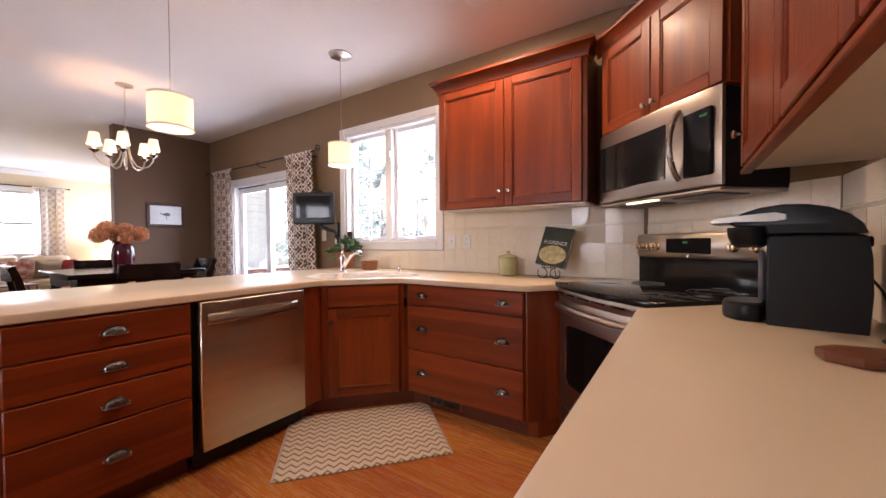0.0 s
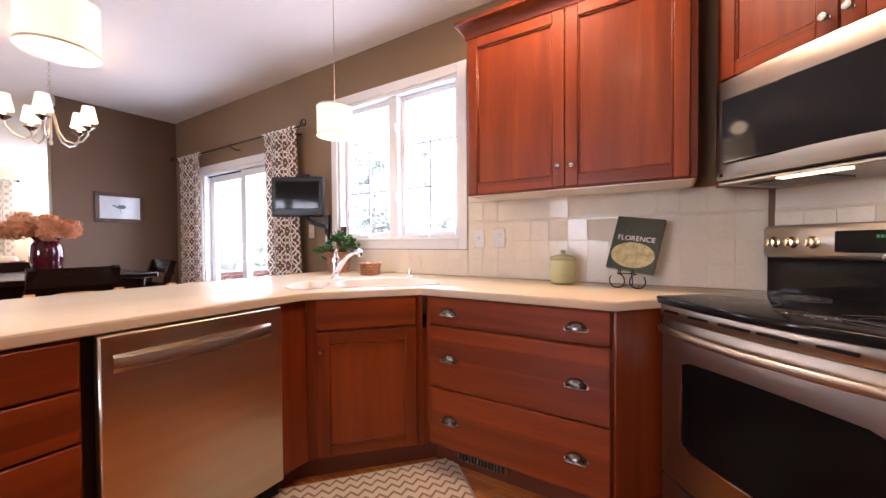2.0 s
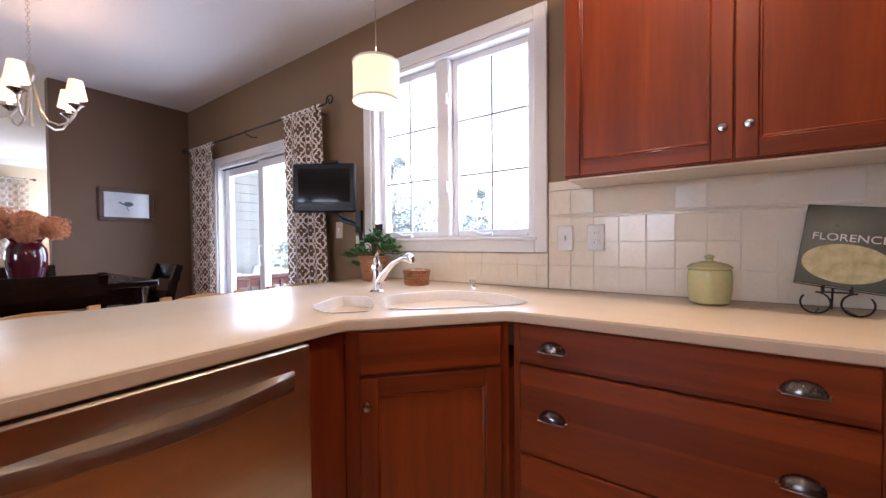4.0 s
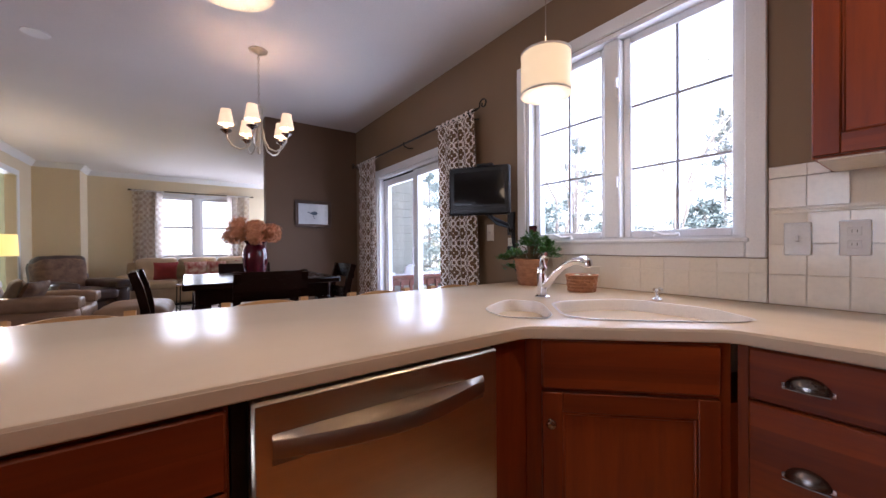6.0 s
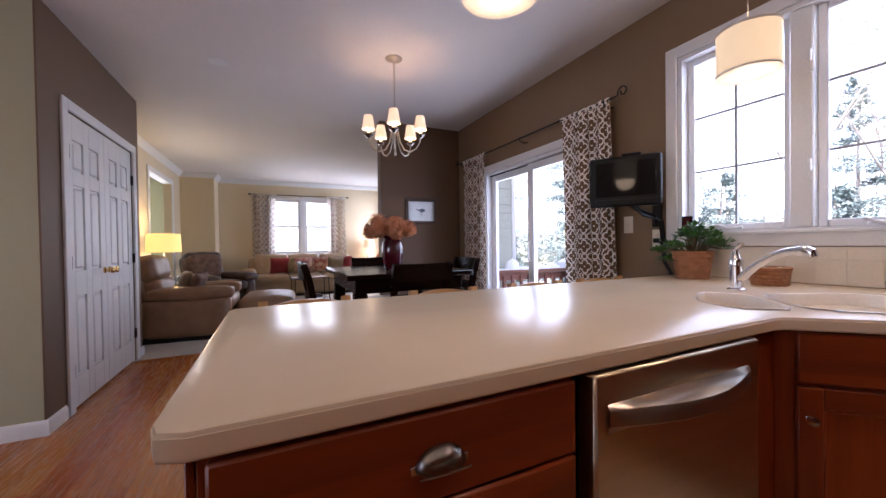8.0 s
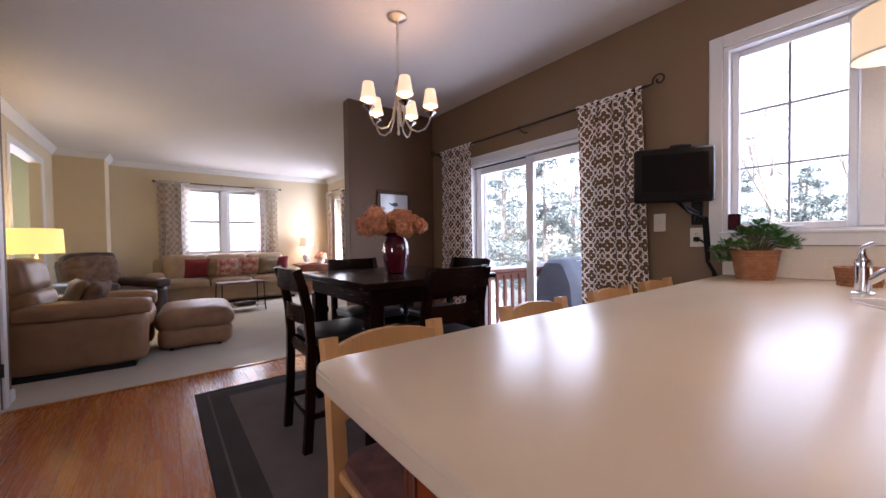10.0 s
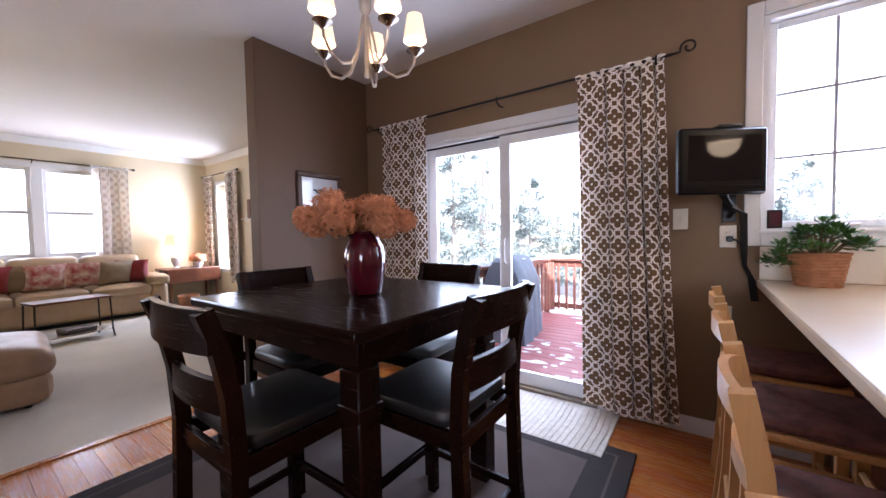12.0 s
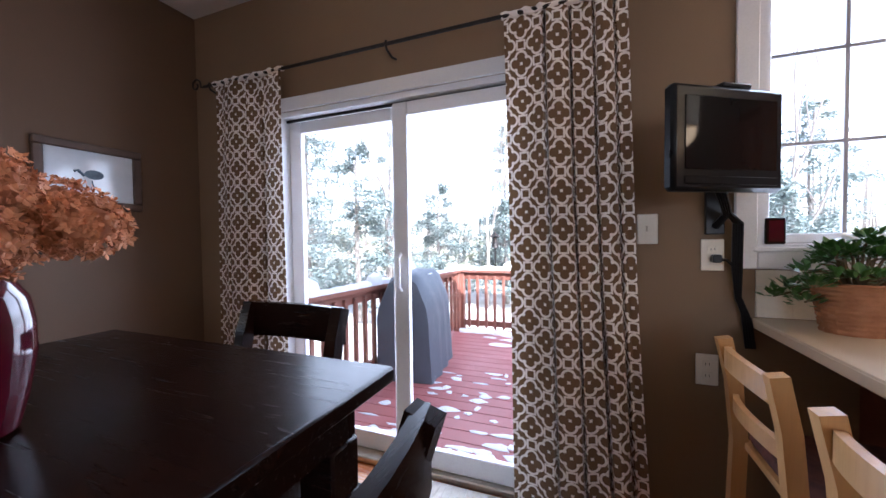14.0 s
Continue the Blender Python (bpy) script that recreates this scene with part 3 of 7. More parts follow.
for a, b, c, d in ((x0 - 0.07, x0, z0 - 0.07, z1 + 0.07), (x1, x1 + 0.07, z0 - 0.07, z1 + 0.07), (x0, x1, z1, z1 + 0.07), (x0, x1, z0 - 0.07, z0)):
    add_box(bm, a, b, 3.347, 3.365, c, d, 0.004)
part("casing", bm, white_paint, t)
g = part("pane", box(x0, x1, 3.43, 3.436, z0, z1), glass_mat, t, "clear glass pane")
g.visible_shadow = False
part("meeting_rail", box(x0, x1, 3.40, 3.43, (z0 + z1) / 2 - 0.025, (z0 + z1) / 2 + 0.025, 0.004), vinyl, t)

# cased opening in the living room
x0, x1, z0, z1 = LOPEN
window_casing("opening_trim", x0, x1, z0, z1, -1.2, 0.085, "white casing round the wide living room opening", 1, False)

# crown and base boards
def moulding(name, pts, profile, material, label):
    """A board with the given section (out, up) laid along a run of (x, y) points, on their right side."""
    bm = bmesh.new()
    rings = []
    ps = [Vector(p) for p in pts]
    for i, p in enumerate(ps):
        d0 = (p - ps[i - 1]).normalized() if i else (ps[1] - p).normalized()
        d1 = (ps[i + 1] - p).normalized() if i < len(ps) - 1 else d0
        n0, n1 = Vector((d0.y, -d0.x)), Vector((d1.y, -d1.x))
        m = (n0 + n1) / max(0.3, 1 + n0.dot(n1))
        rings.append([bm.verts.new((p.x + m.x * o, p.y + m.y * o, z)) for o, z in profile])
    k = len(profile)
    for lo, hi in zip(rings, rings[1:]):
        for i in range(k):
            j = (i + 1) % k
            bm.faces.new((lo[i], hi[i], hi[j], lo[j]))
    bm.faces.new(rings[0])
    bm.faces.new(rings[-1][::-1])
    bmesh.ops.recalc_face_normals(bm, faces=bm.faces)
    return built(name, bm, material, label, "moulding")


CROWN = [(0.0, CEIL - 0.095), (0.012, CEIL - 0.095), (0.022, CEIL - 0.075), (0.05, CEIL - 0.04), (0.065, CEIL - 0.018), (0.075, CEIL - 0.012), (0.075, CEIL), (0.0, CEIL)]
BASE = [(0.0, 0.0), (0.014, 0.0), (0.014, 0.075), (0.009, 0.088), (0.004, 0.095), (0.0, 0.095)]
moulding("crown", [(-6.905, 3.365), (-11.875, 3.365), (-11.875, -0.6), (-11.3, -0.6), (-11.3, -1.2), (-7.19, -1.2)][::-1], CROWN, white_paint, "white painted crown moulding")
moulding("baseboard", [(-10.72, -1.2), (-11.3, -1.2), (-11.3, -0.6), (-11.875, -0.6), (-11.875, 3.365), (-6.905, 3.365), (-6.905, 1.70), (-6.775, 1.70), (-6.775, 2.80), (-6.185, 2.80)], BASE, white_paint, "white painted baseboard")
moulding("baseboard", [(-4.515, 2.80), (-3.6, 2.80)], BASE, white_paint, "white painted baseboard")
moulding("baseboard", [(-7.09, -0.78), (-7.19, -0.78), (-7.19, -1.2), (-9.15, -1.2)], BASE, white_paint, "white painted baseboard")
moulding("baseboard", [(-5.40, -3.3), (-5.40, -0.78), (-5.62, -0.78)], BASE, white_paint, "white painted baseboard")

# pantry doors
x0, x1, z0, z1 = PAN
window_casing("pantry_trim", x0, x1, z0, z1, -0.78, 0.075, "white casing round the pantry doors", 1, False)


def panel_door(name, x0, x1, z1, y, knob_right, label):
    t = thing(name, (x0, y, 0), label, "door")
    w = x1 - x0
    part("door_slab", box(0.002, w - 0.002, -0.04, -0.012, 0.012, z1 - 0.004), white_paint, t)
    st, mid = 0.10, 0.09
    cols = [(st, w / 2 - mid / 2), (w / 2 + mid / 2, w - st)]
    rows = [(0.22, 0.79), (0.97, 1.58), (1.68, z1 - 0.18)]
    bm = bmesh.new()
    add_box(bm, 0.002, st, -0.012, 0.004, 0.012, z1 - 0.004, 0.003)
    add_box(bm, w - st, w - 0.002, -0.012, 0.004, 0.012, z1 - 0.004, 0.003)
    add_box(bm, cols[0][1], cols[1][0], -0.012, 0.0035, 0.012, z1 - 0.004, 0.003)
    zs = [0.012, 0.22, 0.79, 0.97, 1.58, 1.68, z1 - 0.18, z1 - 0.004]
    for a, b in zip(zs[::2], zs[1::2]):
        for c, d in cols:
            add_box(bm, c, d, -0.012, 0.0037, a, b, 0.003)
    part("door_frame_boards", bm, white_paint, t)
    for a, b in rows:
        for c, d in cols:
            part("raised_panel", box(c + 0.016, d - 0.016, -0.032, 0.0015, a + 0.016, b - 0.016, 0.015), white_paint, t)
    kx = w - 0.045 if knob_right else 0.045
    k = part("door_knob", lathe([(0.026, 0), (0.026, 0.006), (0.011, 0.012), (0.010, 0.03), (0.022, 0.038), (0.028, 0.05), (0.024, 0.062), (0.0, 0.068)], m=pose(kx, 0.004, 0.95, -90, 0, 0), seg=16), brass, t, "polished brass door knob")
    hx = 0.0 if knob_right else w
    for z in (0.28, 1.03, 1.80):
        part("hinge", box(hx - 0.016, hx + 0.016, 0.0, 0.024, z - 0.048, z + 0.048, 0.003), iron, t, "dark metal hinge")
    return t


# seen from the room the doors face +y, so the hinge of the nearer leaf is at its high-x side
panel_door("pantry_door", x0, (x0 + x1) / 2, z1, -0.79, True, "white six panel pantry door with brass knob")
panel_door("pantry_door", (x0 + x1) / 2, x1, z1, -0.79, False, "white six panel pantry door with brass knob")

# ---- kitchen ----
def cup_pull(parent, x, y, z, s=1.0):
    """A bin pull on a front that faces local -y; its dome opens downwards."""
    bm = bmesh.new()
    rx, ry, rz, n, k = 0.043 * s, 0.026 * s, 0.034 * s, 14, 6
    rows = []
    for j in range(k + 1):
        v = math.pi / 2 * j / k
        row = []
        for i in range(n + 1):
            a = math.pi * i / n
            row.append(bm.verts.new((x - rx * math.cos(a) * math.cos(v * 0.98), y - ry * math.sin(v) - 0.002, z - 0.012 + rz * math.sin(a) * math.cos(v * 0.98))))
        rows.append(row)
    for lo, hi in zip(rows, rows[1:]):
        for i in range(n):
            bm.faces.new((lo[i], lo[i + 1], hi[i + 1], hi[i]))
    bm.faces.ensure_lookup_table()
    geo = bmesh.ops.solidify(bm, geom=bm.faces[:], thickness=0.0018)
    add_box(bm, x - rx - 0.003, x + rx + 0.003, y - 0.002, y, z - 0.014, z - 0.010)
    for sx in (-1, 1):
        add_box(bm, x + sx * rx - 0.006, x + sx * rx + 0.006, y - 0.003, y, z - 0.018, z - 0.004, 0.001)
    add_tube(bm, [(x - rx, y - ry * 0.9, z - 0.013), (x, y - ry, z - 0.014), (x + rx, y - ry * 0.9, z - 0.013)], 0.002, 6)
    return part("pull", bm, nickel, parent, "dark nickel cup pull")


def knob(parent, x, y, z):
    return part("knob", lathe([(0.008, 0), (0.008, 0.002), (0.005, 0.004), (0.005, 0.012), (0.012, 0.017), (0.015, 0.022), (0.012, 0.028), (0.0, 0.030)], seg=14, m=pose(x, y, z, 90, 0, 0)), nickel, parent, "small dark nickel knob")


def shaker_door(parent, x0, x1, z0, z1, y, kx, kz, name="door"):
    """A frame and panel door that faces local -y, 20 mm proud of y."""
    w = 0.058
    d = part(name, box(x0 + w + 0.009, x1 - w - 0.009, y - 0.0095, y - 0.003, z0 + w + 0.009, z1 - w - 0.009), cherry_v, parent)
    part("stile", box(x0, x0 + w, y - 0.02, y, z0, z1, 0.003), cherry_v, d)
    part("stile", box(x1 - w, x1, y - 0.02, y, z0, z1, 0.003), cherry_v, d)
    part("rail", box(x0 + w, x1 - w, y - 0.0198, y, z0, z0 + w, 0.003), cherry_h, d)
    part("rail", box(x0 + w, x1 - w, y - 0.0198, y, z1 - w, z1, 0.003), cherry_h, d)
    bm = bmesh.new()
    q = 0.009
    for a, b, c, e in ((x0 + w, x0 + w + q, z0 + w, z1 - w), (x1 - w - q, x1 - w, z0 + w, z1 - w), (x0 + w + q, x1 - w - q, z0 + w, z0 + w + q), (x0 + w + q, x1 - w - q, z1 - w - q, z1 - w)):
        add_box(bm, a, b, y - 0.0155, y - 0.004, c, e, 0.003)
    part("bead", bm, cherry_v, d)
    if kz:
        knob(d, kx, y - 0.02, kz)
    return d


def drawer(parent, x0, x1, z0, z1, y, pulls):
    d = part("drawer", box(x0, x1, y - 0.02, y, z0, z1, 0.005), cherry_h, parent)
    for x in pulls:
        cup_pull(d, x, y - 0.02, (z0 + z1) / 2)
    return d


def carcass(t, w, depth, z0=0.10, z1=0.873, x0=0.0, toe=0.07):
    part("body", box(x0, x0 + w, -depth, -0.002, z0, z1, 0.002), cherry_v, t)
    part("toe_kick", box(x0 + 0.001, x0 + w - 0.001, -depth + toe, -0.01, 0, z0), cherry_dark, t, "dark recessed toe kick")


Z3 = ((0.115, 0.405), (0.41, 0.72), (0.725, 0.865))
Z4 = ((0.115, 0.405), (0.41, 0.565), (0.57, 0.72), (0.725, 0.865))

t = thing("base_cabinet", (-3.53, 0.385, 0), "cherry four drawer base cabinet at the end of the peninsula", "kitchen cabinet", rz=90)
carcass(t, 0.615, 0.60)
for a, b in Z4:
    drawer(t, 0.012, 0.61, a, b, -0.60, (0.322,))
part("end_panel", box(-0.012, -0.001, -0.60, 0, 0.0, 0.873, 0.002), cherry_v, t)

t = thing("dishwasher", (-3.50, 1.03, 0), "brushed steel dishwasher with a bowed bar handle", "dishwasher", rz=90)
part("tub", box(-0.025, 0.605, -0.545, 0, 0.02, 0.872), black_plastic, t, "black dishwasher body")
part("door", box(0.002, 0.598, -0.60, -0.55, 0.105, 0.868, 0.006), steel_v, t, "brushed steel door")
bm = bmesh.new()
n = 16
rows = []
for i in range(n + 1):
    u = i / n
    bow = 0.052 * math.sin(math.pi * u)
    x = 0.035 + 0.51 * u
    rows.append([bm.verts.new((x, -0.60 - o, z)) for o, z in ((0.0, 0.806), (bow + 0.004, 0.798), (bow + 0.006, 0.794), (bow + 0.006, 0.764), (bow + 0.002, 0.760), (0.0, 0.748))])
for lo, hi in zip(rows, rows[1:]):
    for i in range(5):
        bm.faces.new((lo[i], lo[i + 1], hi[i + 1], hi[i]))
bmesh.ops.recalc_face_normals(bm, faces=bm.faces)
part("handle", bm, steel, t, "bowed brushed steel handle")
part("kick_plate", box(0.0, 0.6, -0.52, -0.50, 0.0, 0.10), black_plastic, t, "black kick plate")

# corner sink cabinet
SX, SY = -2.93, 1.775
t = thing("sink_cabinet", (SX, SY, 0), "cherry corner sink cabinet with one door and a false front", "kitchen cabinet", rz=46)
inv = pose(SX, SY, 0, 0, 0, 46).inverted()


def flat_in(m, pts):
    return [tuple((m @ Vector((x, y, 0)))[:2]) for x, y in pts]


part("body", prism(flat_in(inv, [(-3.53, 1.777), (-2.93, 1.777), (-2.545, 2.175), (-2.525, 2.23), (-2.525, 2.79), (-3.53, 2.79)]), 0.10, 0.70), cherry_v, t)
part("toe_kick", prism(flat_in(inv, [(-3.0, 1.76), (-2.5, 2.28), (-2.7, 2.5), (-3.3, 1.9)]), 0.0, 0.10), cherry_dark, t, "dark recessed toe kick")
W = 0.56
part("face_frame", box(0.0, W, 0.0, 0.02, 0.10, 0.873, 0.002), cherry_v, t)
part("false_front", box(0.045, W - 0.035, -0.02, 0, 0.725, 0.865, 0.005), cherry_h, t)
shaker_door(t, 0.045, W - 0.035, 0.115, 0.715, 0.0, 0.068, 0.63)
t = thing("filler_panel", (-3.53, 1.64, 0), "cherry filler strip beside the dishwasher", "cabinet filler", rz=90)
part("strip", box(0, 0.135, -0.60, -0.2, 0.10, 0.873, 0.002), cherry_v, t)
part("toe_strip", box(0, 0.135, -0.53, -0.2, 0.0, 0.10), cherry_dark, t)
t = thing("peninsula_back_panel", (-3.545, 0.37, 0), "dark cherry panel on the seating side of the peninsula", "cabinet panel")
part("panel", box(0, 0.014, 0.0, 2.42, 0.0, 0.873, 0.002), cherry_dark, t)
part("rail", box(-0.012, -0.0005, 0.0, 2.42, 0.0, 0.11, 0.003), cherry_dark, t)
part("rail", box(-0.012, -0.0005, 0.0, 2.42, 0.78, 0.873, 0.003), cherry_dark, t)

t = thing("base_cabinet", (-2.52, 2.79, 0), "cherry three drawer base cabinet with two pulls a drawer", "kitchen cabinet")
carcass(t, 0.863, 0.58, toe=0.05)
for a, b in Z3:
    drawer(t, 0.012, 0.858, a, b, -0.58, (0.13, 0.73))
part("face_strip", box(-0.015, 0.011, -0.585, -0.56, 0.10, 0.873, 0.002), cherry_v, t)
t = thing("angled_end_panel", (0, 0, 0), "cherry angled end cabinet beside the range", "kitchen cabinet")
part("side", prism([(-1.655, 2.215), (-1.645, 2.215), (-1.535, 2.34), (-1.09, 2.785), (-1.655, 2.785)], 0.10, 0.873, 0.002), cherry_v, t)
part("toe_kick", prism([(-1.66, 2.26), (-1.60, 2.27), (-1.535, 2.36), (-1.10, 2.785), (-1.66, 2.785)], 0.0, 0.10), cherry_v, t)

t = thing("floor_register", (-2.385, 2.262, 0.028), "brown metal air register in the toe kick", "air vent")
part("frame", box(0, 0.27, -0.004, -0.001, 0, 0.062, 0.001), nickel, t)
for i in range(14):
    part("slat", box(0.012 + i * 0.0177, 0.020 + i * 0.0177, -0.009, -0.004, 0.008, 0.054, 0.001), black_plastic, t)


# worktops
def rounded(pts, cut=0.25, times=2):
    for _ in range(times):
        out = []
        for i, p in enumerate(pts):
            q = pts[(i + 1) % len(pts)]
            out.append((p[0] + (q[0] - p[0]) * cut, p[1] + (q[1] - p[1]) * cut))
            out.append((q[0] - (q[0] - p[0]) * cut, q[1] - (q[1] - p[1]) * cut))
        pts = out
    return pts


def uv_sink(pts):
    return [(-2.908 + 0.68 * u - 0.73 * v, 1.751 + 0.73 * u + 0.68 * v) for u, v in pts]


BOWL_1 = rounded(uv_sink([(-0.13, 0.24), (-0.06, 0.10), (0.10, 0.10), (0.10, 0.43), (-0.04, 0.48)]), 0.16)
BOWL_2 = rounded(uv_sink([(0.14, 0.09), (0.70, 0.09), (0.68, 0.33), (0.46, 0.55), (0.14, 0.44)]), 0.16)


EDGE = [(-0.004, 0.8745), (-0.0015, 0.8755), (0.0005, 0.878), (0.001, 0.881), (0.001, 0.905), (-0.001, 0.9062)]


def worktop(name, outline, holes, z0, z1, label, edge):
    """A slab with holes; edge: its open front, which carries a rolled lower moulding."""
    bm = bmesh.new()
    e = 0.008
    n = len(outline)
    add_prism(bm, outline, z0, z1 - 0.0005, e)
    bm.faces.ensure_lookup_table()
    bmesh.ops.delete(bm, geom=[bm.faces[-1]], context="FACES_ONLY")
    bm.verts.ensure_lookup_table()
    top = bm.verts[-n:]
    edges = [bm.edges.get((top[i], top[(i + 1) % n])) for i in range(n)]
    for h in holes:
        vs = [bm.verts.new((x, y, z1 - 0.0005)) for x, y in h]
        edges += [bm.edges.new((vs[i], vs[(i + 1) % len(vs)])) for i in range(len(vs))]
        lo = [bm.verts.new((x, y, z0)) for x, y in h]
        for i in range(len(vs)):
            j = (i + 1) % len(vs)
            bm.faces.new((vs[j], vs[i], lo[i], lo[j]))
    res = bmesh.ops.triangle_fill(bm, edges=edges, use_beauty=True)
    for f in res["geom"]:
        if isinstance(f, bmesh.types.BMFace):
            f.normal_update()
            if f.normal.z < 0:
                f.normal_flip()
    t = thing(name, (0, 0, 0), label, "countertop")
    part("slab", bm, counter_stone, t)
    ob = moulding("edge", edge, EDGE, counter_stone, "")
    ob.parent = t
    for k in ("label", "category", "kind"):
        if k in ob:
            del ob[k]
    return t


corner = [(-3.80, 0.338), (-2.95, 0.338), (-2.918, 0.348), (-2.905, 0.38)]
out = corner + [(-2.905, 1.72), (-2.897, 1.752), (-2.545, 2.142), (-2.515, 2.157), (-1.65, 2.160), (-1.632, 2.168), (-1.535, 2.285), (-1.045, 2.775), (-1.045, 2.797), (-3.84, 2.797), (-3.84, 0.40), (-3.83, 0.35)]
worktop("countertop", out, [BOWL_1, BOWL_2], 0.874, 0.914, "cream composite worktop on the peninsula and window wall", [(-3.84, 2.77)] + out[-2:] + out[:12])
worktop("countertop", [(-1.035, -1.2), (-0.402, -1.2), (-0.402, 2.125), (-0.50, 2.21), (-1.025, 1.705), (-1.035, 1.69)], [], 0.874, 0.914, "cream composite worktop beneath the coffee maker", [(-0.50, 2.21), (-1.025, 1.705), (-1.035, 1.69), (-1.035, -1.2)])

t = thing("sink", (0, 0, 0), "white double bowl composite sink set in the corner", "sink")
for nm, outline, depth in (("small_bowl", BOWL_1, 0.12), ("large_bowl", BOWL_2, 0.17)):
    bm = bmesh.new()
    cx, cy = sum(p[0] for p in outline) / len(outline), sum(p[1] for p in outline) / len(outline)
    rings = []
    for k, z in ((1.035, 0.9175), (1.02, 0.9185), (1.0, 0.917), (0.985, 0.908), (0.95, 0.914 - depth * 0.7), (0.88, 0.914 - depth * 0.95), (0.75, 0.914 - depth), (0.08, 0.914 - depth - 0.004)):
        rings.append([bm.verts.new((cx + (x - cx) * k, cy + (y - cy) * k, z)) for x, y in outline])
    for lo, hi in zip(rings, rings[1:]):
        for i in range(len(outline)):
            j = (i + 1) % len(outline)
            bm.faces.new((lo[i], lo[j], hi[j], hi[i]))
    b = part(nm, bm, sink_white, t)
    part("drain", lathe([(0.042, 0), (0.042, 0.004), (0.03, 0.003), (0.0, 0.003)], (cx, cy, 0.914 - depth - 0.004), 18), chrome, b, "chrome drain")

t = thing("faucet", (-3.247, 2.242, 0.914), "polished chrome single lever kitchen faucet", "faucet")
part("base_flange", lathe([(0.034, 0), (0.034, 0.006), (0.026, 0.012), (0.0, 0.012)]), chrome, t)
part("valve_body", lathe([(0.024, 0.010), (0.023, 0.05), (0.024, 0.10), (0.025, 0.125), (0.022, 0.135), (0.0, 0.137)]), chrome, t)
d = Vector((0.989, -0.147, 0)).normalized()
pts = [(d.x * a, d.y * a, z) for a, z in ((0.0, 0.045), (0.03, 0.065), (0.08, 0.112), (0.13, 0.148), (0.175, 0.166), (0.215, 0.170))]
part("spout", tube(pts, [0.019, 0.017, 0.014, 0.013, 0.014, 0.016], 12), chrome, t)
part("spray_head", tube([(d.x * a, d.y * a, z) for a, z in ((0.212, 0.171), (0.232, 0.170), (0.250, 0.162), (0.255, 0.148))], [0.018, 0.021, 0.020, 0.015], 12), chrome, t)
part("lever", tube([(0, 0, 0.13), (-0.004, 0.003, 0.155), (0.0, 0.0, 0.178), (0.020, -0.008, 0.192), (0.028, -0.010, 0.194)], [0.017, 0.013, 0.009, 0.009, 0.010], 10), chrome, t)

t = thing("soap_dispenser", (-2.90, 2.55, 0.914), "small chrome soap dispenser beside the sink", "soap dispenser")
part("base", lathe([(0.02, 0), (0.02, 0.005), (0.011, 0.012), (0.010, 0.035), (0.015, 0.04), (0.015, 0.050), (0.0, 0.052)], seg=16), chrome, t)
part("spout", tube([(0, 0, 0.047), (0.02, -0.02, 0.052), (0.034, -0.034, 0.050)], [0.006, 0.005, 0.005], 8), chrome, t)

# east base cabinets
for i, (ya, wd) in enumerate(((1.00, 0.63), (0.36, 0.63), (-0.28, 0.63), (-0.92, 0.63))):
    t = thing("base_cabinet", (-0.41, ya + wd, 0), "cherry drawer base cabinet along the east wall", "kitchen cabinet", rz=-90)
    carcass(t, wd - 0.004, 0.58)
    for a, b in Z3:
        drawer(t, 0.012, wd - 0.012, a, b, -0.58, (wd / 2,))
t = thing("angled_end_panel", (0, 0, 0), "cherry angled end cabinet beside the range", "kitchen cabinet")
part("side", prism([(-0.99, 1.634), (-0.42, 1.634), (-0.42, 2.10), (-0.50, 2.17), (-0.99, 1.70)], 0.0, 0.873, 0.002), cherry_v, t)

# range, local front is -y
RM = (-0.781, 2.511)
t = thing("range", (RM[0], RM[1], 0), "freestanding steel electric range with black glass cooktop", "range", rz=-45)


def bowed(y0, bow, z0, z1, w=0.378, n=14, back=-0.03, b=0.004):
    pts = [(w, back), (-w, back)]
    pts += [(-w + 2 * w * i / n, y0 - bow * (1 - (2 * i / n - 1) ** 2)) for i in range(n + 1)]
    return prism(pts, z0, z1, b)


part("body", box(-0.376, 0.376, -0.615, -0.03, 0.02, 0.90, 0.003), black_plastic, t, "black enamel range sides")
part("cooktop", bowed(-0.655, 0.045, 0.897, 0.926, 0.38, 14, -0.045, 0.006), black_glass, t, "black glass cooktop with a bowed edge")
for cx, cy, r in ((-0.19, -0.47, 0.095), (0.19, -0.47, 0.11), (-0.19, -0.20, 0.08), (0.19, -0.20, 0.095)):
    for q in (r, r * 0.62):
        bm = bmesh.new()
        add_tube(bm, arc((cx, cy, 0.9262), q, 0, 360, 32, "xy"), 0.0008, 4, 1.0, False)
        part("burner_ring", bm, grey_plastic, t, "grey burner ring printed on the glass")
part("front_trim", bowed(-0.640, 0.042, 0.845, 0.896, 0.376), steel, t, "brushed steel vent strip")
bm = bmesh.new()
for i in range(6):
    xa = -0.34 + i * 0.115
    u = (xa + 0.05) / 0.376
    add_box(bm, xa, xa + 0.10, -0.6425 - 0.042 * (1 - u * u), -0.60, 0.868, 0.877, 0.001)
part("vent_slot", bm, black_plastic, t, "dark vent slots above the oven door")
dr = part("oven_door", bowed(-0.632, 0.036, 0.235, 0.842, 0.374), steel, t, "brushed steel oven door")
bm = bmesh.new()
wpts = []
for i in range(15):
    u = -1 + 2 * i / 14
    wpts.append((0.27 * u, -0.632 - 0.036 * (1 - (0.27 * u / 0.374) ** 2) - 0.0025))
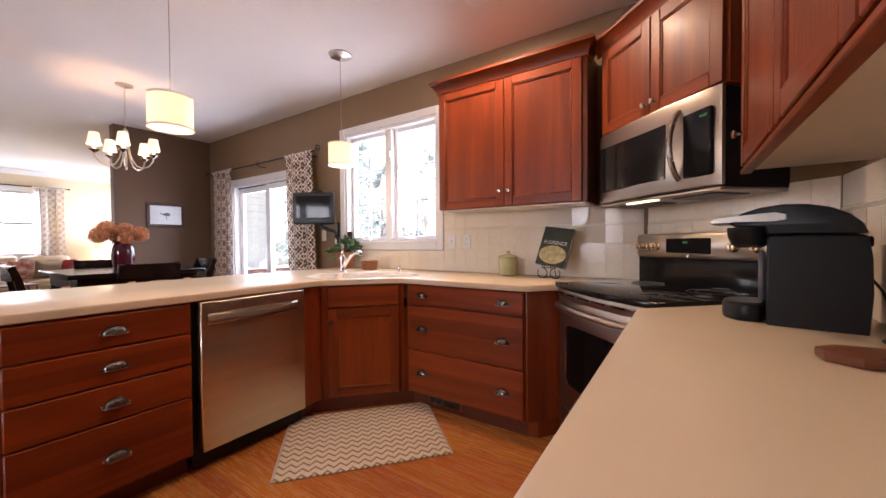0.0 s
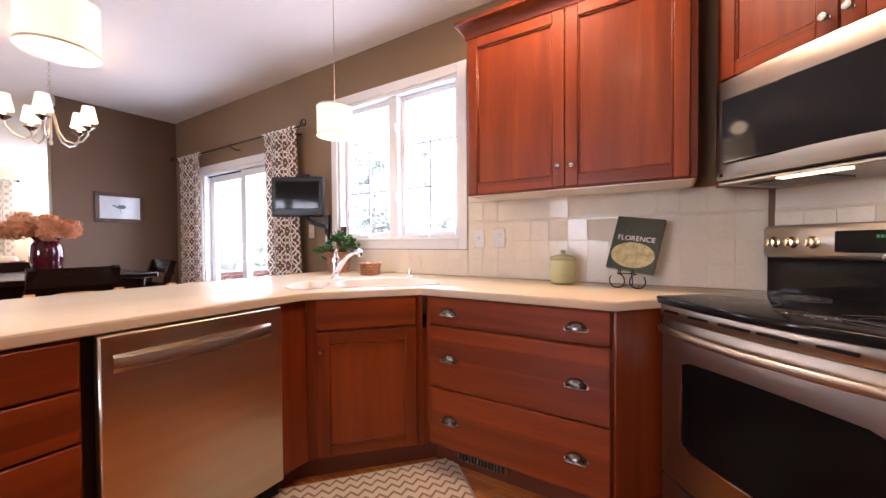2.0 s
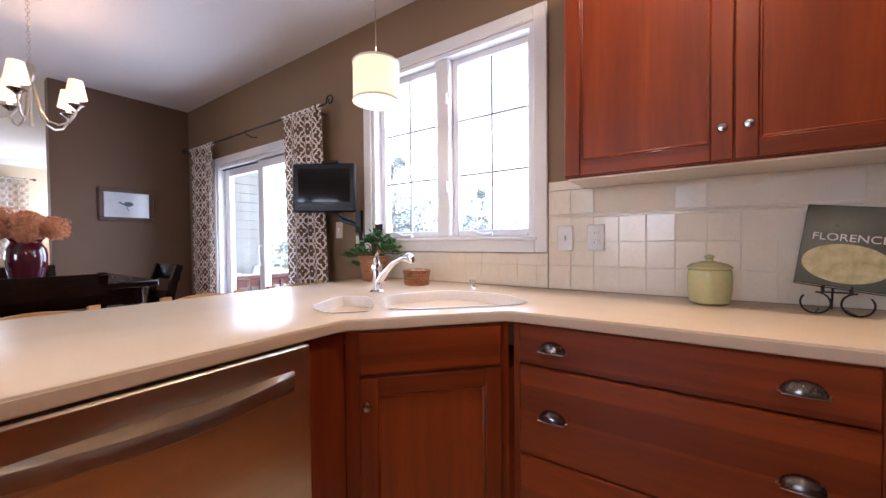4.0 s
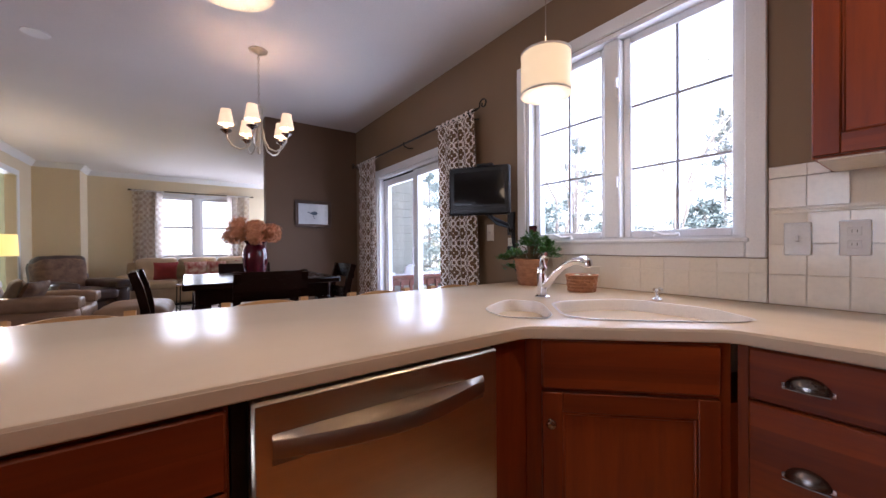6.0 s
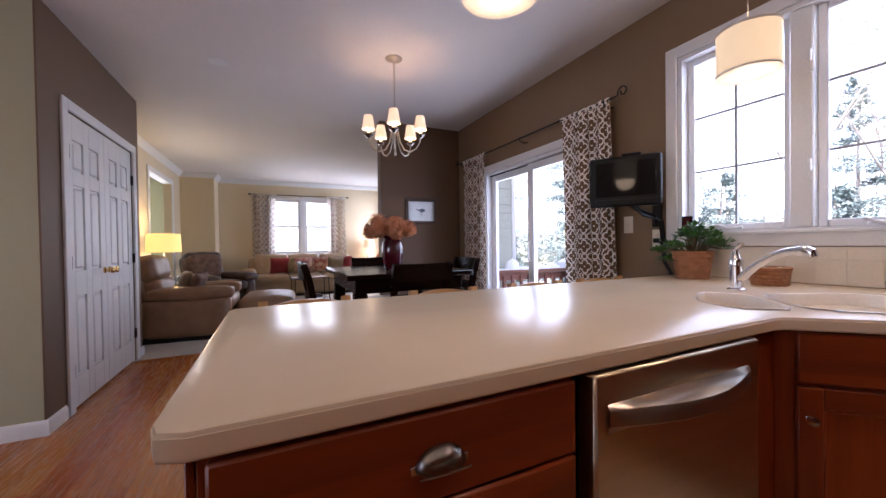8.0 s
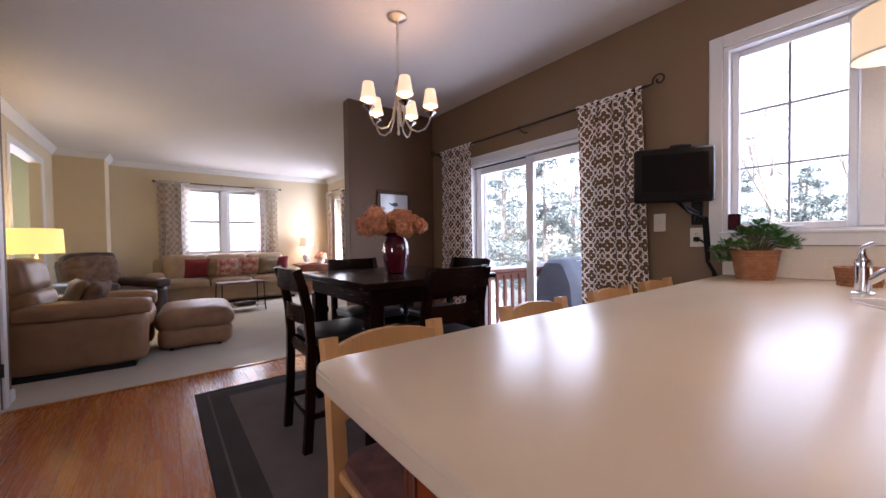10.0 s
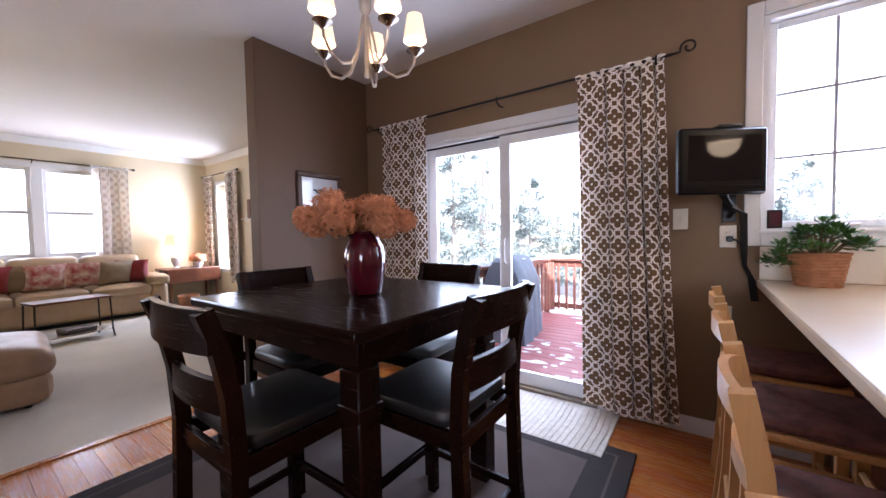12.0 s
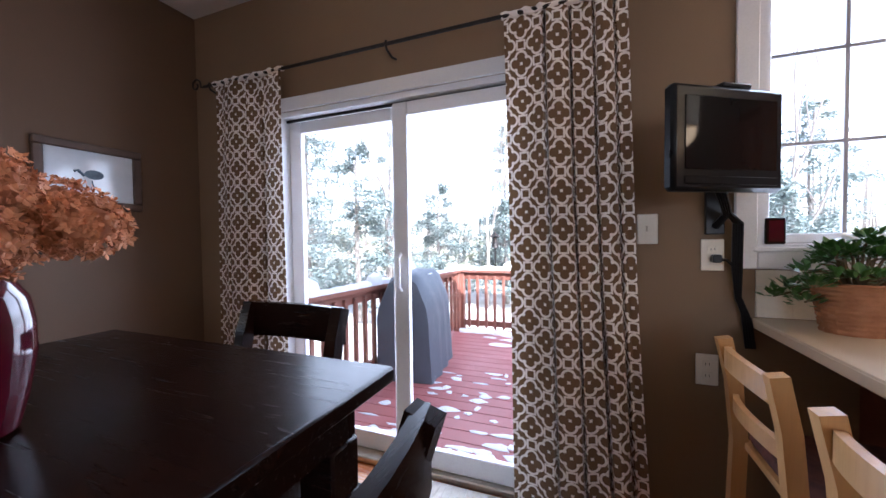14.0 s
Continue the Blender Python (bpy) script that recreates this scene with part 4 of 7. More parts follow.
top_z = [0.70 + 0.012 * (1 - (-1 + 2 * i / 14) ** 2) for i in range(15)]
lo = [bm.verts.new((x, y, 0.40 - (0.02 if 0 < i < 14 else 0))) for i, (x, y) in enumerate(wpts)]
hi = [bm.verts.new((x, y, top_z[i] - (0.012 if i in (0, 14) else 0))) for i, (x, y) in enumerate(wpts)]
for i in range(14):
    bm.faces.new((lo[i], lo[i + 1], hi[i + 1], hi[i]))
bmesh.ops.solidify(bm, geom=bm.faces[:], thickness=0.002)
part("oven_window", bm, black_glass, dr, "dark oven window")
rim = [(wpts[0][0], wpts[0][1] - 0.001, 0.69)] + [(wpts[0][0], wpts[0][1] - 0.001, 0.40)] + [(x, y - 0.001, 0.38) for x, y in wpts[1:-1]] + [(wpts[-1][0], wpts[-1][1] - 0.001, 0.40), (wpts[-1][0], wpts[-1][1] - 0.001, 0.69)]
part("window_rim", tube(rim, 0.003, 6), chrome, dr, "bright rim round the oven window")
hp = [(-0.355 + 0.71 * i / 16, -0.655 - 0.065 * math.sin(math.pi * min(1, max(0, (i / 16)))) ** 0.6, 0.805) for i in range(17)]
part("handle", tube(hp, 0.015, 12), steel, dr, "thick bowed steel oven handle")
part("storage_drawer", bowed(-0.630, 0.034, 0.045, 0.225, 0.374), steel, t, "brushed steel storage drawer")
part("backguard", box(-0.378, 0.378, -0.10, -0.005, 0.92, 1.08, 0.006), black_glass, t, "glossy black backguard")
part("control_panel", prism([(-0.395, -0.01), (-0.395, -0.09), (-0.37, -0.115), (-0.2, -0.135), (0.2, -0.135), (0.37, -0.115), (0.395, -0.09), (0.395, -0.01)], 1.065, 1.20, 0.018), steel, t, "curved brushed steel control panel")
part("display", box(-0.13, 0.13, -0.142, -0.130, 1.095, 1.172, 0.004), black_glass, t, "black oven display")
bm = bmesh.new()
for i, ch in enumerate((0, 1, 2)):
    add_box(bm, -0.02 + i * 0.010, -0.013 + i * 0.010, -0.1428, -0.1421, 1.146, 1.156)
part("clock_digits", bm, display_green, t, "green clock digits")
part("badge", lathe([(0.009, 0), (0.009, 0.002), (0.0, 0.0025)], seg=16, m=pose(0, -0.135, 1.083, 90, 0, 0)), chrome, t, "small round metal badge")
for x in (-0.335, -0.265, -0.195, 0.24, 0.33):
    yk = -0.135 + 0.02 * max(0, (abs(x) - 0.2) / 0.17)
    part("control_knob", lathe([(0.024, 0), (0.024, 0.005), (0.018, 0.009), (0.017, 0.026), (0.0, 0.028)], seg=16, m=pose(x, yk, 1.13, 90, 0, 0)), knob_metal, t, "control knob with warm lamplight in its colour")
    part("knob_grip", box(x - 0.005, x + 0.005, yk - 0.036, yk - 0.027, 1.114, 1.146, 0.003), knob_metal, t)

# microwave over the range
t = thing("microwave", (RM[0] - 0.002, RM[1] + 0.002, 0), "steel over the range microwave with a curved handle", "microwave", rz=-45)
part("body", box(-0.370, 0.370, -0.345, -0.005, 1.375, 1.772, 0.003), black_plastic, t, "black microwave body")
part("door", bowed(-0.362, 0.022, 1.38, 1.774, 0.381, 14, -0.345, 0.004), steel, t, "brushed steel microwave front")
part("door_window", box(-0.345, 0.13, -0.3855, -0.36, 1.44, 1.695, 0.006), black_glass, t, "black microwave window")
part("control_strip", box(0.215, 0.350, -0.3805, -0.36, 1.425, 1.70, 0.006), black_glass, t, "black microwave touch panel")
bm = bmesh.new()
for i in range(4):
    add_box(bm, 0.300 + i * 0.009, 0.306 + i * 0.009, -0.3815, -0.3806, 1.665, 1.674)
part("clock_digits", bm, display_green, t, "green clock digits")
hp = [(0.197, -0.378 - 0.050 * math.sin(math.pi * i / 12) ** 0.7, 1.425 + 0.30 * i / 12) for i in range(13)]
part("handle", tube(hp, 0.012, 10, 1.0), nickel, t, "bowed steel microwave handle")
part("underside", box(-0.375, 0.375, -0.36, -0.02, 1.362, 1.3748, 0.003), steel, t, "metal microwave underside")
part("vent_filter", box(-0.30, -0.08, -0.30, -0.12, 1.356, 1.3618, 0.002), grey_plastic, t, "grey grease filter")
part("vent_filter", box(0.08, 0.30, -0.30, -0.12, 1.356, 1.3618, 0.002), grey_plastic, t, "grey grease filter")
part("task_light", box(-0.17, 0.02, -0.352, -0.315, 1.357, 1.3618, 0.001), glow("lit cooktop lamp", (1.0, 0.66, 0.32), 0.8), t, "lit lamp under the microwave")
part("badge", box(-0.365, -0.352, -0.366, -0.3635, 1.395, 1.408), black_plastic, t, "small dark badge")


# wall cabinets
cabinet_board = surface("tan cabinet board", (0.55, 0.46, 0.35), (0.51, 0.42, 0.32), 0.6, scale=3, fine=120)
CR = [(0.0, 2.262), (0.008, 2.262), (0.012, 2.285), (0.022, 2.30), (0.040, 2.325), (0.052, 2.33), (0.052, 2.35), (0.0, 2.35)]


def crown_part(parent, pts):
    ob = moulding("crown", pts, CR, cherry_h, "")
    ob.parent = parent
    for k in ("label", "category", "kind"):
        if k in ob:
            del ob[k]


t = thing("wall_cabinet", (0, 0, 0), "cherry double door wall cabinet beside the window", "kitchen cabinet")
part("body", box(-2.432, -1.372, 2.49, 2.797, 1.40, 2.33, 0.003), cherry_v, t)
part("underside", box(-2.42, -1.385, 2.50, 2.78, 1.394, 1.3997), tile_cream, t, "pale cabinet underside")
shaker_door(t, -2.428, -1.903, 1.405, 2.262, 2.49, -1.932, 1.505)
shaker_door(t, -1.899, -1.400, 1.405, 2.262, 2.49, -1.866, 1.505)
crown_part(t, [(-2.432, 2.79), (-2.432, 2.475), (-1.372, 2.475), (-1.372, 2.60)])
t = thing("wall_cabinet", (RM[0], RM[1], 0), "cherry double door wall cabinet above the microwave", "kitchen cabinet", rz=-45)
part("body", box(-0.405, 0.385, -0.335, -0.03, 1.780, 2.33, 0.003), cherry_v, t)
shaker_door(t, -0.378, -0.004, 1.785, 2.262, -0.335, -0.030, 1.835)
shaker_door(t, 0.0, 0.372, 1.785, 2.262, -0.335, 0.028, 1.835)
part("side_panel", box(-0.405, -0.3815, -0.34, -0.03, 1.36, 1.7795, 0.002), cherry_v, t)
ob = moulding("crown", [(-0.43, -0.34), (0.43, -0.34)], CR, cherry_h, "")
ob.parent = t
for k in ("label", "category", "kind"):
    if k in ob:
        del ob[k]
t = thing("wall_cabinet", (-0.405, 1.80, 0), "cherry wall cabinet above the coffee maker", "kitchen cabinet", rz=-90)
part("body", box(0.0, 2.3, -0.31, -0.002, 1.40, 2.33, 0.003), cherry_v, t)
part("underside", box(0.015, 2.28, -0.295, -0.01, 1.394, 1.3997), cabinet_board, t, "pale cabinet underside")
part("light_rail", box(0.0, 2.3, -0.328, -0.298, 1.384, 1.3995, 0.003), cherry_h, t)
shaker_door(t, 0.03, 0.545, 1.405, 2.262, -0.31, 0.058, 1.51)
shaker_door(t, 0.555, 0.995, 1.405, 2.262, -0.31, 0.965, 1.50)
shaker_door(t, 1.0, 1.43, 1.405, 2.262, -0.31, 1.03, 1.50)
shaker_door(t, 1.44, 1.86, 1.405, 2.262, -0.31, 1.82, 1.50)
ob = moulding("crown", [(-0.02, -0.325), (2.3, -0.325)], CR, cherry_h, "")
ob.parent = t
for k in ("label", "category", "kind"):
    if k in ob:
        del ob[k]

for x, y in ((-1.96, 2.2), (-1.75, 0.75), (-1.75, -0.9), (-3.9, -1.4), (-5.9, 0.1)):
    t = thing("recessed_light", (x, y, 0), "white trimmed lit recessed ceiling light", "ceiling light")
    part("trim", lathe([(0.052, 2.652), (0.072, 2.653), (0.076, 2.6595), (0.052, 2.6595)], seg=28), white_paint, t)
    part("lens", lathe([(0.0, 2.655), (0.050, 2.656), (0.050, 2.6595), (0.0, 2.6595)], seg=24), shade_core, t, "lit frosted lens")
    if y < 1:
        ob = area_lamp("recessed_light_glow", (x, y, 2.648), (x, y, 0), 0.1, 0.1, KLAMP if x > -3 else KLAMP * 0.2, (1.0, 0.70, 0.42))
        ob.data.shape = "DISK"
    else:
        ob = area_lamp("recessed_light_glow", (x, y, 2.648), (x, y, 0), 0.1, 0.1, KLAMP * 3.4, (1.0, 0.72, 0.44))
        ob.data.shape = "DISK"
ob = area_lamp("cooktop_lamp", (-1.03, 2.26, 1.352), (-1.03, 2.26, 0), 0.16, 0.04, 0.05, (1.0, 0.68, 0.36))

# coffee maker: its side is a profile in (y, z), extruded across x in rounded steps
def side_extrude(prof, steps, cy, cz):
    """Rings of a profile at each (x, shrink); the shrink draws it towards (cy, cz)."""
    bm = bmesh.new()
    rings = [[bm.verts.new((x, cy + (y - cy) * k, cz + (z - cz) * k if z > 0.004 else z)) for y, z in prof] for x, k in steps]
    n = len(prof)
    for lo, hi in zip(rings, rings[1:]):
        for i in range(n):
            j = (i + 1) % n
            bm.faces.new((lo[i], lo[j], hi[j], hi[i]))
    bm.faces.new(rings[0])
    bm.faces.new(rings[-1])
    bmesh.ops.recalc_face_normals(bm, faces=bm.faces)
    return bm


def sym(w, ins):
    return [(-w, 1 - ins), (-w + 0.004, 1 - ins * 0.35), (-w + 0.014, 1.0), (w - 0.014, 1.0), (w - 0.004, 1 - ins * 0.35), (w, 1 - ins)]


t = thing("coffee_maker", (-0.60, 1.70, 0.914), "black single cup coffee maker with a silver lever", "coffee maker", rz=-98)
part("body", side_extrude([(0.122, 0.0), (0.128, 0.10), (0.126, 0.20), (0.118, 0.255), (0.100, 0.262), (-0.070, 0.262), (-0.077, 0.255), (-0.077, 0.0)], sym(0.120, 0.05), 0.02, 0.13), black_plastic, t)
part("hood", side_extrude([(0.1185, 0.2635), (0.108, 0.290), (0.085, 0.315), (0.050, 0.334), (0.005, 0.345), (-0.045, 0.348), (-0.095, 0.341), (-0.135, 0.326), (-0.160, 0.308), (-0.166, 0.296), (-0.150, 0.290), (-0.085, 0.288), (-0.075, 0.2635)], sym(0.121, 0.07), 0.0, 0.29), black_plastic, t, "domed glossy black hood")
part("spout_cup", lathe([(0.0, 0.222), (0.030, 0.222), (0.046, 0.232), (0.056, 0.262), (0.058, 0.287), (0.0, 0.287)], (0, -0.118, 0), 24), black_plastic, t, "black cup holder under the hood")
part("lever", side_extrude([(-0.212, 0.300), (-0.206, 0.309), (-0.15, 0.318), (-0.06, 0.325), (-0.036, 0.318), (-0.036, 0.304), (-0.06, 0.300), (-0.15, 0.301), (-0.206, 0.296)], [(-0.126, 0.96), (-0.1225, 1.0), (0.1225, 1.0), (0.126, 0.96)], -0.12, 0.308), pewter, t, "brushed silver lever")
part("tray", prism(rounded([(0.095, -0.078), (-0.095, -0.078), (-0.10, -0.14), (-0.06, -0.185), (0.06, -0.185), (0.10, -0.14)], 0.2, 2), 0.0, 0.052, 0.008), black_plastic, t, "black drip tray base")
part("drip_grate", prism(rounded([(0.07, -0.085), (-0.07, -0.085), (-0.075, -0.14), (-0.04, -0.168), (0.04, -0.168), (0.075, -0.14)], 0.2, 2), 0.052, 0.055), grey_plastic, t, "grey drip grate")
part("water_column", box(-0.050, 0.050, -0.096, -0.078, 0.056, 0.215, 0.008), grey_plastic, t, "grey column behind the cup")
part("side_handle", box(-0.02, 0.02, 0.1285, 0.140, 0.225, 0.255, 0.004), black_plastic, t, "small black reservoir catch")
part("power_cord", tube([(0.05, 0.126, 0.15), (0.06, 0.15, 0.11), (0.08, 0.165, 0.05), (0.10, 0.16, 0.006), (0.20, 0.13, 0.005), (0.30, 0.14, 0.005)], 0.0035, 6), black_plastic, t, "black power cord")
t = thing("trivet", (-0.56, 1.27, 0.914), "dark brown wooden tray lying on the worktop", "tray", rz=8)
part("slab", prism([(-0.10, -0.02), (-0.06, -0.06), (0.13, -0.06), (0.13, 0.05), (-0.06, 0.05), (-0.10, 0.02)], 0.0, 0.022, 0.005), walnut, t)

# canister, cookbook on an easel
t = thing("canister", (-1.955, 2.66, 0.914), "pale green glazed ceramic canister with a lid", "canister")
part("jar", lathe([(0.05, 0.0), (0.062, 0.008), (0.068, 0.05), (0.070, 0.10), (0.066, 0.125), (0.060, 0.130), (0.0, 0.130)], seg=28), canister_glaze, t)
part("lid", lathe([(0.068, 0.1305), (0.070, 0.137), (0.055, 0.148), (0.025, 0.156), (0.012, 0.158), (0.010, 0.166), (0.016, 0.173), (0.012, 0.180), (0.0, 0.182)], seg=28), canister_glaze, t)
t = thing("easel", (-1.635, 2.65, 0.914), "black scrolled wire book easel", "book stand", rz=-8)
bm = bmesh.new()
for sx in (-1, 1):
    add_tube(bm, arc((sx * 0.045, -0.045, 0.035), 0.034, 90 if sx > 0 else 90, 400 if sx > 0 else -220, 18, "xz"), 0.003, 6)
    add_tube(bm, [(sx * 0.03, -0.045, 0.07), (sx * 0.03, -0.075, 0.072), (sx * 0.03, -0.078, 0.095)], 0.003, 6)
    add_tube(bm, [(sx * 0.03, -0.045, 0.07), (sx * 0.03, 0.0, 0.18)], 0.003, 6)
    add_tube(bm, [(sx * 0.045, -0.045, 0.0015), (sx * 0.03, 0.06, 0.003)], 0.003, 6)
add_tube(bm, [(-0.03, 0.0, 0.18), (0.03, 0.0, 0.18)], 0.003, 6)
add_tube(bm, [(-0.03, -0.045, 0.07), (0.03, -0.045, 0.07)], 0.003, 6)
add_tube(bm, [(0.0, 0.0, 0.18), (0.0, 0.07, 0.003)], 0.003, 6)
part("wire", bm, iron, t)
cover_dark = surface("dark green book cover", (0.045, 0.06, 0.04), (0.02, 0.025, 0.02), 0.3, scale=7, fine=60, bump=0.0)
dish_photo = surface("printed food picture", (0.62, 0.55, 0.32), (0.30, 0.26, 0.08), 0.35, scale=30, fine=90, bump=0.0)
paper = surface("book pages", (0.75, 0.72, 0.66), (0.70, 0.67, 0.60), 0.8)
tilt = pose(-1.635, 2.592, 1.0, -19, 0, -8) @ Matrix.Rotation(radians(8), 4, "Y")
t = thing("cookbook", (0, 0, 0), "dark green cookbook with a food picture on the cover", "book")
t.matrix_world = tilt
part("cover", box(-0.105, 0.105, 0.0, 0.003, 0.0, 0.27, 0.001), cover_dark, t)
part("back_cover", box(-0.105, 0.105, 0.022, 0.025, 0.0, 0.27, 0.001), cover_dark, t)
part("pages", box(-0.100, 0.102, 0.003, 0.022, 0.003, 0.267), paper, t, "cream page block")
part("picture", lathe([(0.096, 0), (0.096, 0.0006), (0.0, 0.0008)], m=pose(0, -0.0002, 0.078, 90, 0, 0), squash=0.66, seg=28), dish_photo, t, "printed plate of food")
tx = bpy.data.curves.new("title", "FONT")
tx.body, tx.size, tx.extrude, tx.align_x = "FLORENCE", 0.034, 0.0005, "CENTER"
tx.materials.append(white_paint)
ob = new("title_lettering", tx)
ob.parent = t
ob.matrix_local = pose(0, -0.0012, 0.150, 90, 0, 0)
tagged(ob, "white printed title on the cover")

# plants and baskets
def basket(name, at, r0, r1, h, label, squash=1.0):
    t = thing(name, at, label, "basket")
    bm = bmesh.new()
    n, rows = 28, max(4, int(h / 0.014))
    for k in range(rows):
        z = h * (k + 0.5) / rows
        r = r0 + (r1 - r0) * z / h
        pts = []
        for i in range(n + 1):
            a = 2 * math.pi * i / n
            w = 0.0025 * (1 if (i + k) % 2 else -1)
            pts.append(((r + w) * math.cos(a), squash * (r + w) * math.sin(a), z))
        add_tube(bm, pts, h / rows * 0.56, 5, 0.5, False)
    part("woven_wall", bm, wicker_mat, t)
    part("rim", tube([((r1 + 0.003) * math.cos(a), squash * (r1 + 0.003) * math.sin(a), h) for a in [2 * math.pi * i / n for i in range(n + 1)]], 0.006, 6), wicker_mat, t)
    part("lining", lathe([(r0 * 0.95, 0.004), (r1 * 0.93, h * 0.85), (0.0, h * 0.86)], squash=squash, seg=20), black_plastic, t, "dark soil and liner")
    return t


def leaf_clump(bm, c, n, spread, size, rnd, up=0.6):
    """Small thick folded leaves scattered about a point."""
    for _ in range(n):
        a, el = rnd.uniform(0, 6.28), rnd.uniform(-0.3, 1.2)
        d = Vector((math.cos(a) * math.cos(el), math.sin(a) * math.cos(el), math.sin(el) * up))
        p = Vector(c) + d * spread * rnd.uniform(0.2, 1.0)
        s = size * rnd.uniform(0.7, 1.3)
        f = (d + Vector((rnd.uniform(-.4, .4), rnd.uniform(-.4, .4), rnd.uniform(0, .6)))).normalized()
        r = f.cross(Vector((0, 0, 1)))
        r = r.normalized() if r.length > 0.01 else Vector((1, 0, 0))
        u = r.cross(f)
        b, l, rr, tip, m = (bm.verts.new(p + q) for q in (Vector(), f * s * 0.55 - r * s * 0.36 + u * s * .08, f * s * 0.55 + r * s * 0.36 + u * s * .08, f * s, f * s * 0.5 - u * s * 0.06))
        for q in ((b, m, l), (b, rr, m), (m, tip, l), (m, rr, tip)):
            bm.faces.new(q)


rnd = random.Random(5)
t = basket("plant_basket", (-3.645, 2.625, 0.914), 0.076, 0.100, 0.150, "oval wicker basket holding a jade plant", 0.85)
tagged(t, "", "plant pot")
pl = thing("jade_plant", (-3.645, 2.625, 1.045), "bushy green jade plant in a wicker basket", "plant")
bm = bmesh.new()
tips = []
for i in range(32):
    a = rnd.uniform(0, 6.28)
    reach = rnd.uniform(0.02, 0.145)
    top = 0.140 - reach * 0.55 + rnd.uniform(-0.03, 0.03)
    if i % 6 == 0:
        a, reach, top = rnd.uniform(2.6, 3.9), rnd.uniform(0.13, 0.2), rnd.uniform(-0.04, 0.02)
    p = (reach * math.cos(a), reach * math.sin(a) * 0.8, top)
    tips.append(p)
    part("stem", tube([(p[0] * 0.2, p[1] * 0.2, 0.0), (p[0] * 0.6, p[1] * 0.6, top * 0.7 + 0.02), p], [0.005, 0.004, 0.003], 5), stem_mat, pl)
bm = bmesh.new()
for p in tips:
    leaf_clump(bm, p, 22, 0.036, 0.031, rnd)
part("leaves", bm, leaf_mat, pl, "thick glossy green leaves")
t = basket("small_basket", (-3.275, 2.58, 0.914), 0.064, 0.074, 0.080, "low round wicker basket with eggs of soap", 0.92)
bm = bmesh.new()
for i in range(7):
    a = i * 0.9
    add_lathe(bm, [(0.0, -0.014), (0.013, -0.008), (0.017, 0.0), (0.013, 0.009), (0.0, 0.014)], (0.042 * math.cos(a) * (i > 0), 0.026 * math.sin(a) * (i > 0), 0.068 + 0.004 * (i % 2)), 10)
ob = link("soap_balls", bm, canister_glaze)
ob.location = (-3.27, 2.58, 0.914)
tagged(ob, "pale green soaps heaped in the small basket", "soap")

# sockets and switches
def plate(at, rz, label, kind, mat=None):
    mat = mat or white_paint
    t = thing("switch_plate" if kind == "switch" else "socket_plate", at, label, "light switch" if kind == "switch" else "power outlet", rz=rz)
    part("plate", box(-0.037, 0.037, -0.006, 0.0, -0.06, 0.06, 0.003), mat, t)
    if kind == "switch":
        part("toggle", box(-0.005, 0.005, -0.018, -0.006, -0.010, 0.012, 0.002), mat, t)
    else:
        for z in (-0.022, 0.022):
            s = part("socket", box(-0.016, 0.016, -0.009, -0.006, z - 0.014, z + 0.014, 0.004), mat, t)
            bm = bmesh.new()
            for x in (-0.006, 0.006):
                add_box(bm, x - 0.001, x + 0.001, -0.0096, -0.0088, z - 0.004, z + 0.005)
            part("slots", bm, black_plastic, s, "dark socket slots")
    return t


plate((-2.515, 2.786, 1.164), 0, "white switch plate on the tiled backsplash", "switch")
plate((-2.374, 2.786, 1.165), 0, "white power outlet on the tiled backsplash", "socket")
plate((-4.18, 2.799, 1.245), 0, "almond switch plate beside the patterned curtain", "switch", off_white)
plate((-3.963, 2.799, 1.142), 0, "almond power outlet beneath the television", "socket", off_white)
plate((-3.977, 2.799, 0.702), 0, "almond power outlet low on the tan wall", "socket", off_white)

# rug in front of the sink
zig, nt, b = nodes_of("chevron rug")
tc = nt.nodes.new("ShaderNodeTexCoord")
sp = nt.nodes.new("ShaderNodeSeparateXYZ")
nt.links.new(tc.outputs["Object"], sp.inputs[0])
saw = calc(nt, "ABSOLUTE", calc(nt, "SUBTRACT", calc(nt, "FRACT", calc(nt, "MULTIPLY", sp.outputs[0], 1 / 0.062)), 0.5))
ph = calc(nt, "FRACT", calc(nt, "ADD", calc(nt, "MULTIPLY", sp.outputs[1], 1 / 0.052), calc(nt, "MULTIPLY", saw, 1.25)))
wv = noise_at(nt, tc.outputs["Object"], 320, 3)
fac = ramp(nt, calc(nt, "ADD", calc(nt, "ABSOLUTE", calc(nt, "SUBTRACT", ph, 0.5)), calc(nt, "MULTIPLY", calc(nt, "SUBTRACT", wv, 0.5), 0.25)), 0.31, 0.38)
nt.links.new(mixer(nt, (0.66, 0.55, 0.42), (0.27, 0.18, 0.115), fac), b.inputs["Base Color"])
b.inputs["Roughness"].default_value = 0.95
relief(nt, b, wv, 0.8, 0.004)
t = thing("rug", (-2.475, 1.75, 0.001), "cream and brown chevron woven rug beneath the sink", "rug", rz=48.5)
part("weave", box(-0.47, 0.43, -0.33, 0.33, 0.0, 0.010, 0.004), zig, t)
bm = bmesh.new()
for sx in (-0.47, 0.43):
    bm = bmesh.new()
    for i in range(60):
        y = -0.325 + i * 0.011
        add_box(bm, sx - 0.012 if sx < 0 else sx, sx if sx < 0 else sx + 0.012, y, y + 0.006, 0.001, 0.005)
    part("fringe", bm, mat_cloth, t, "short cream fringe")

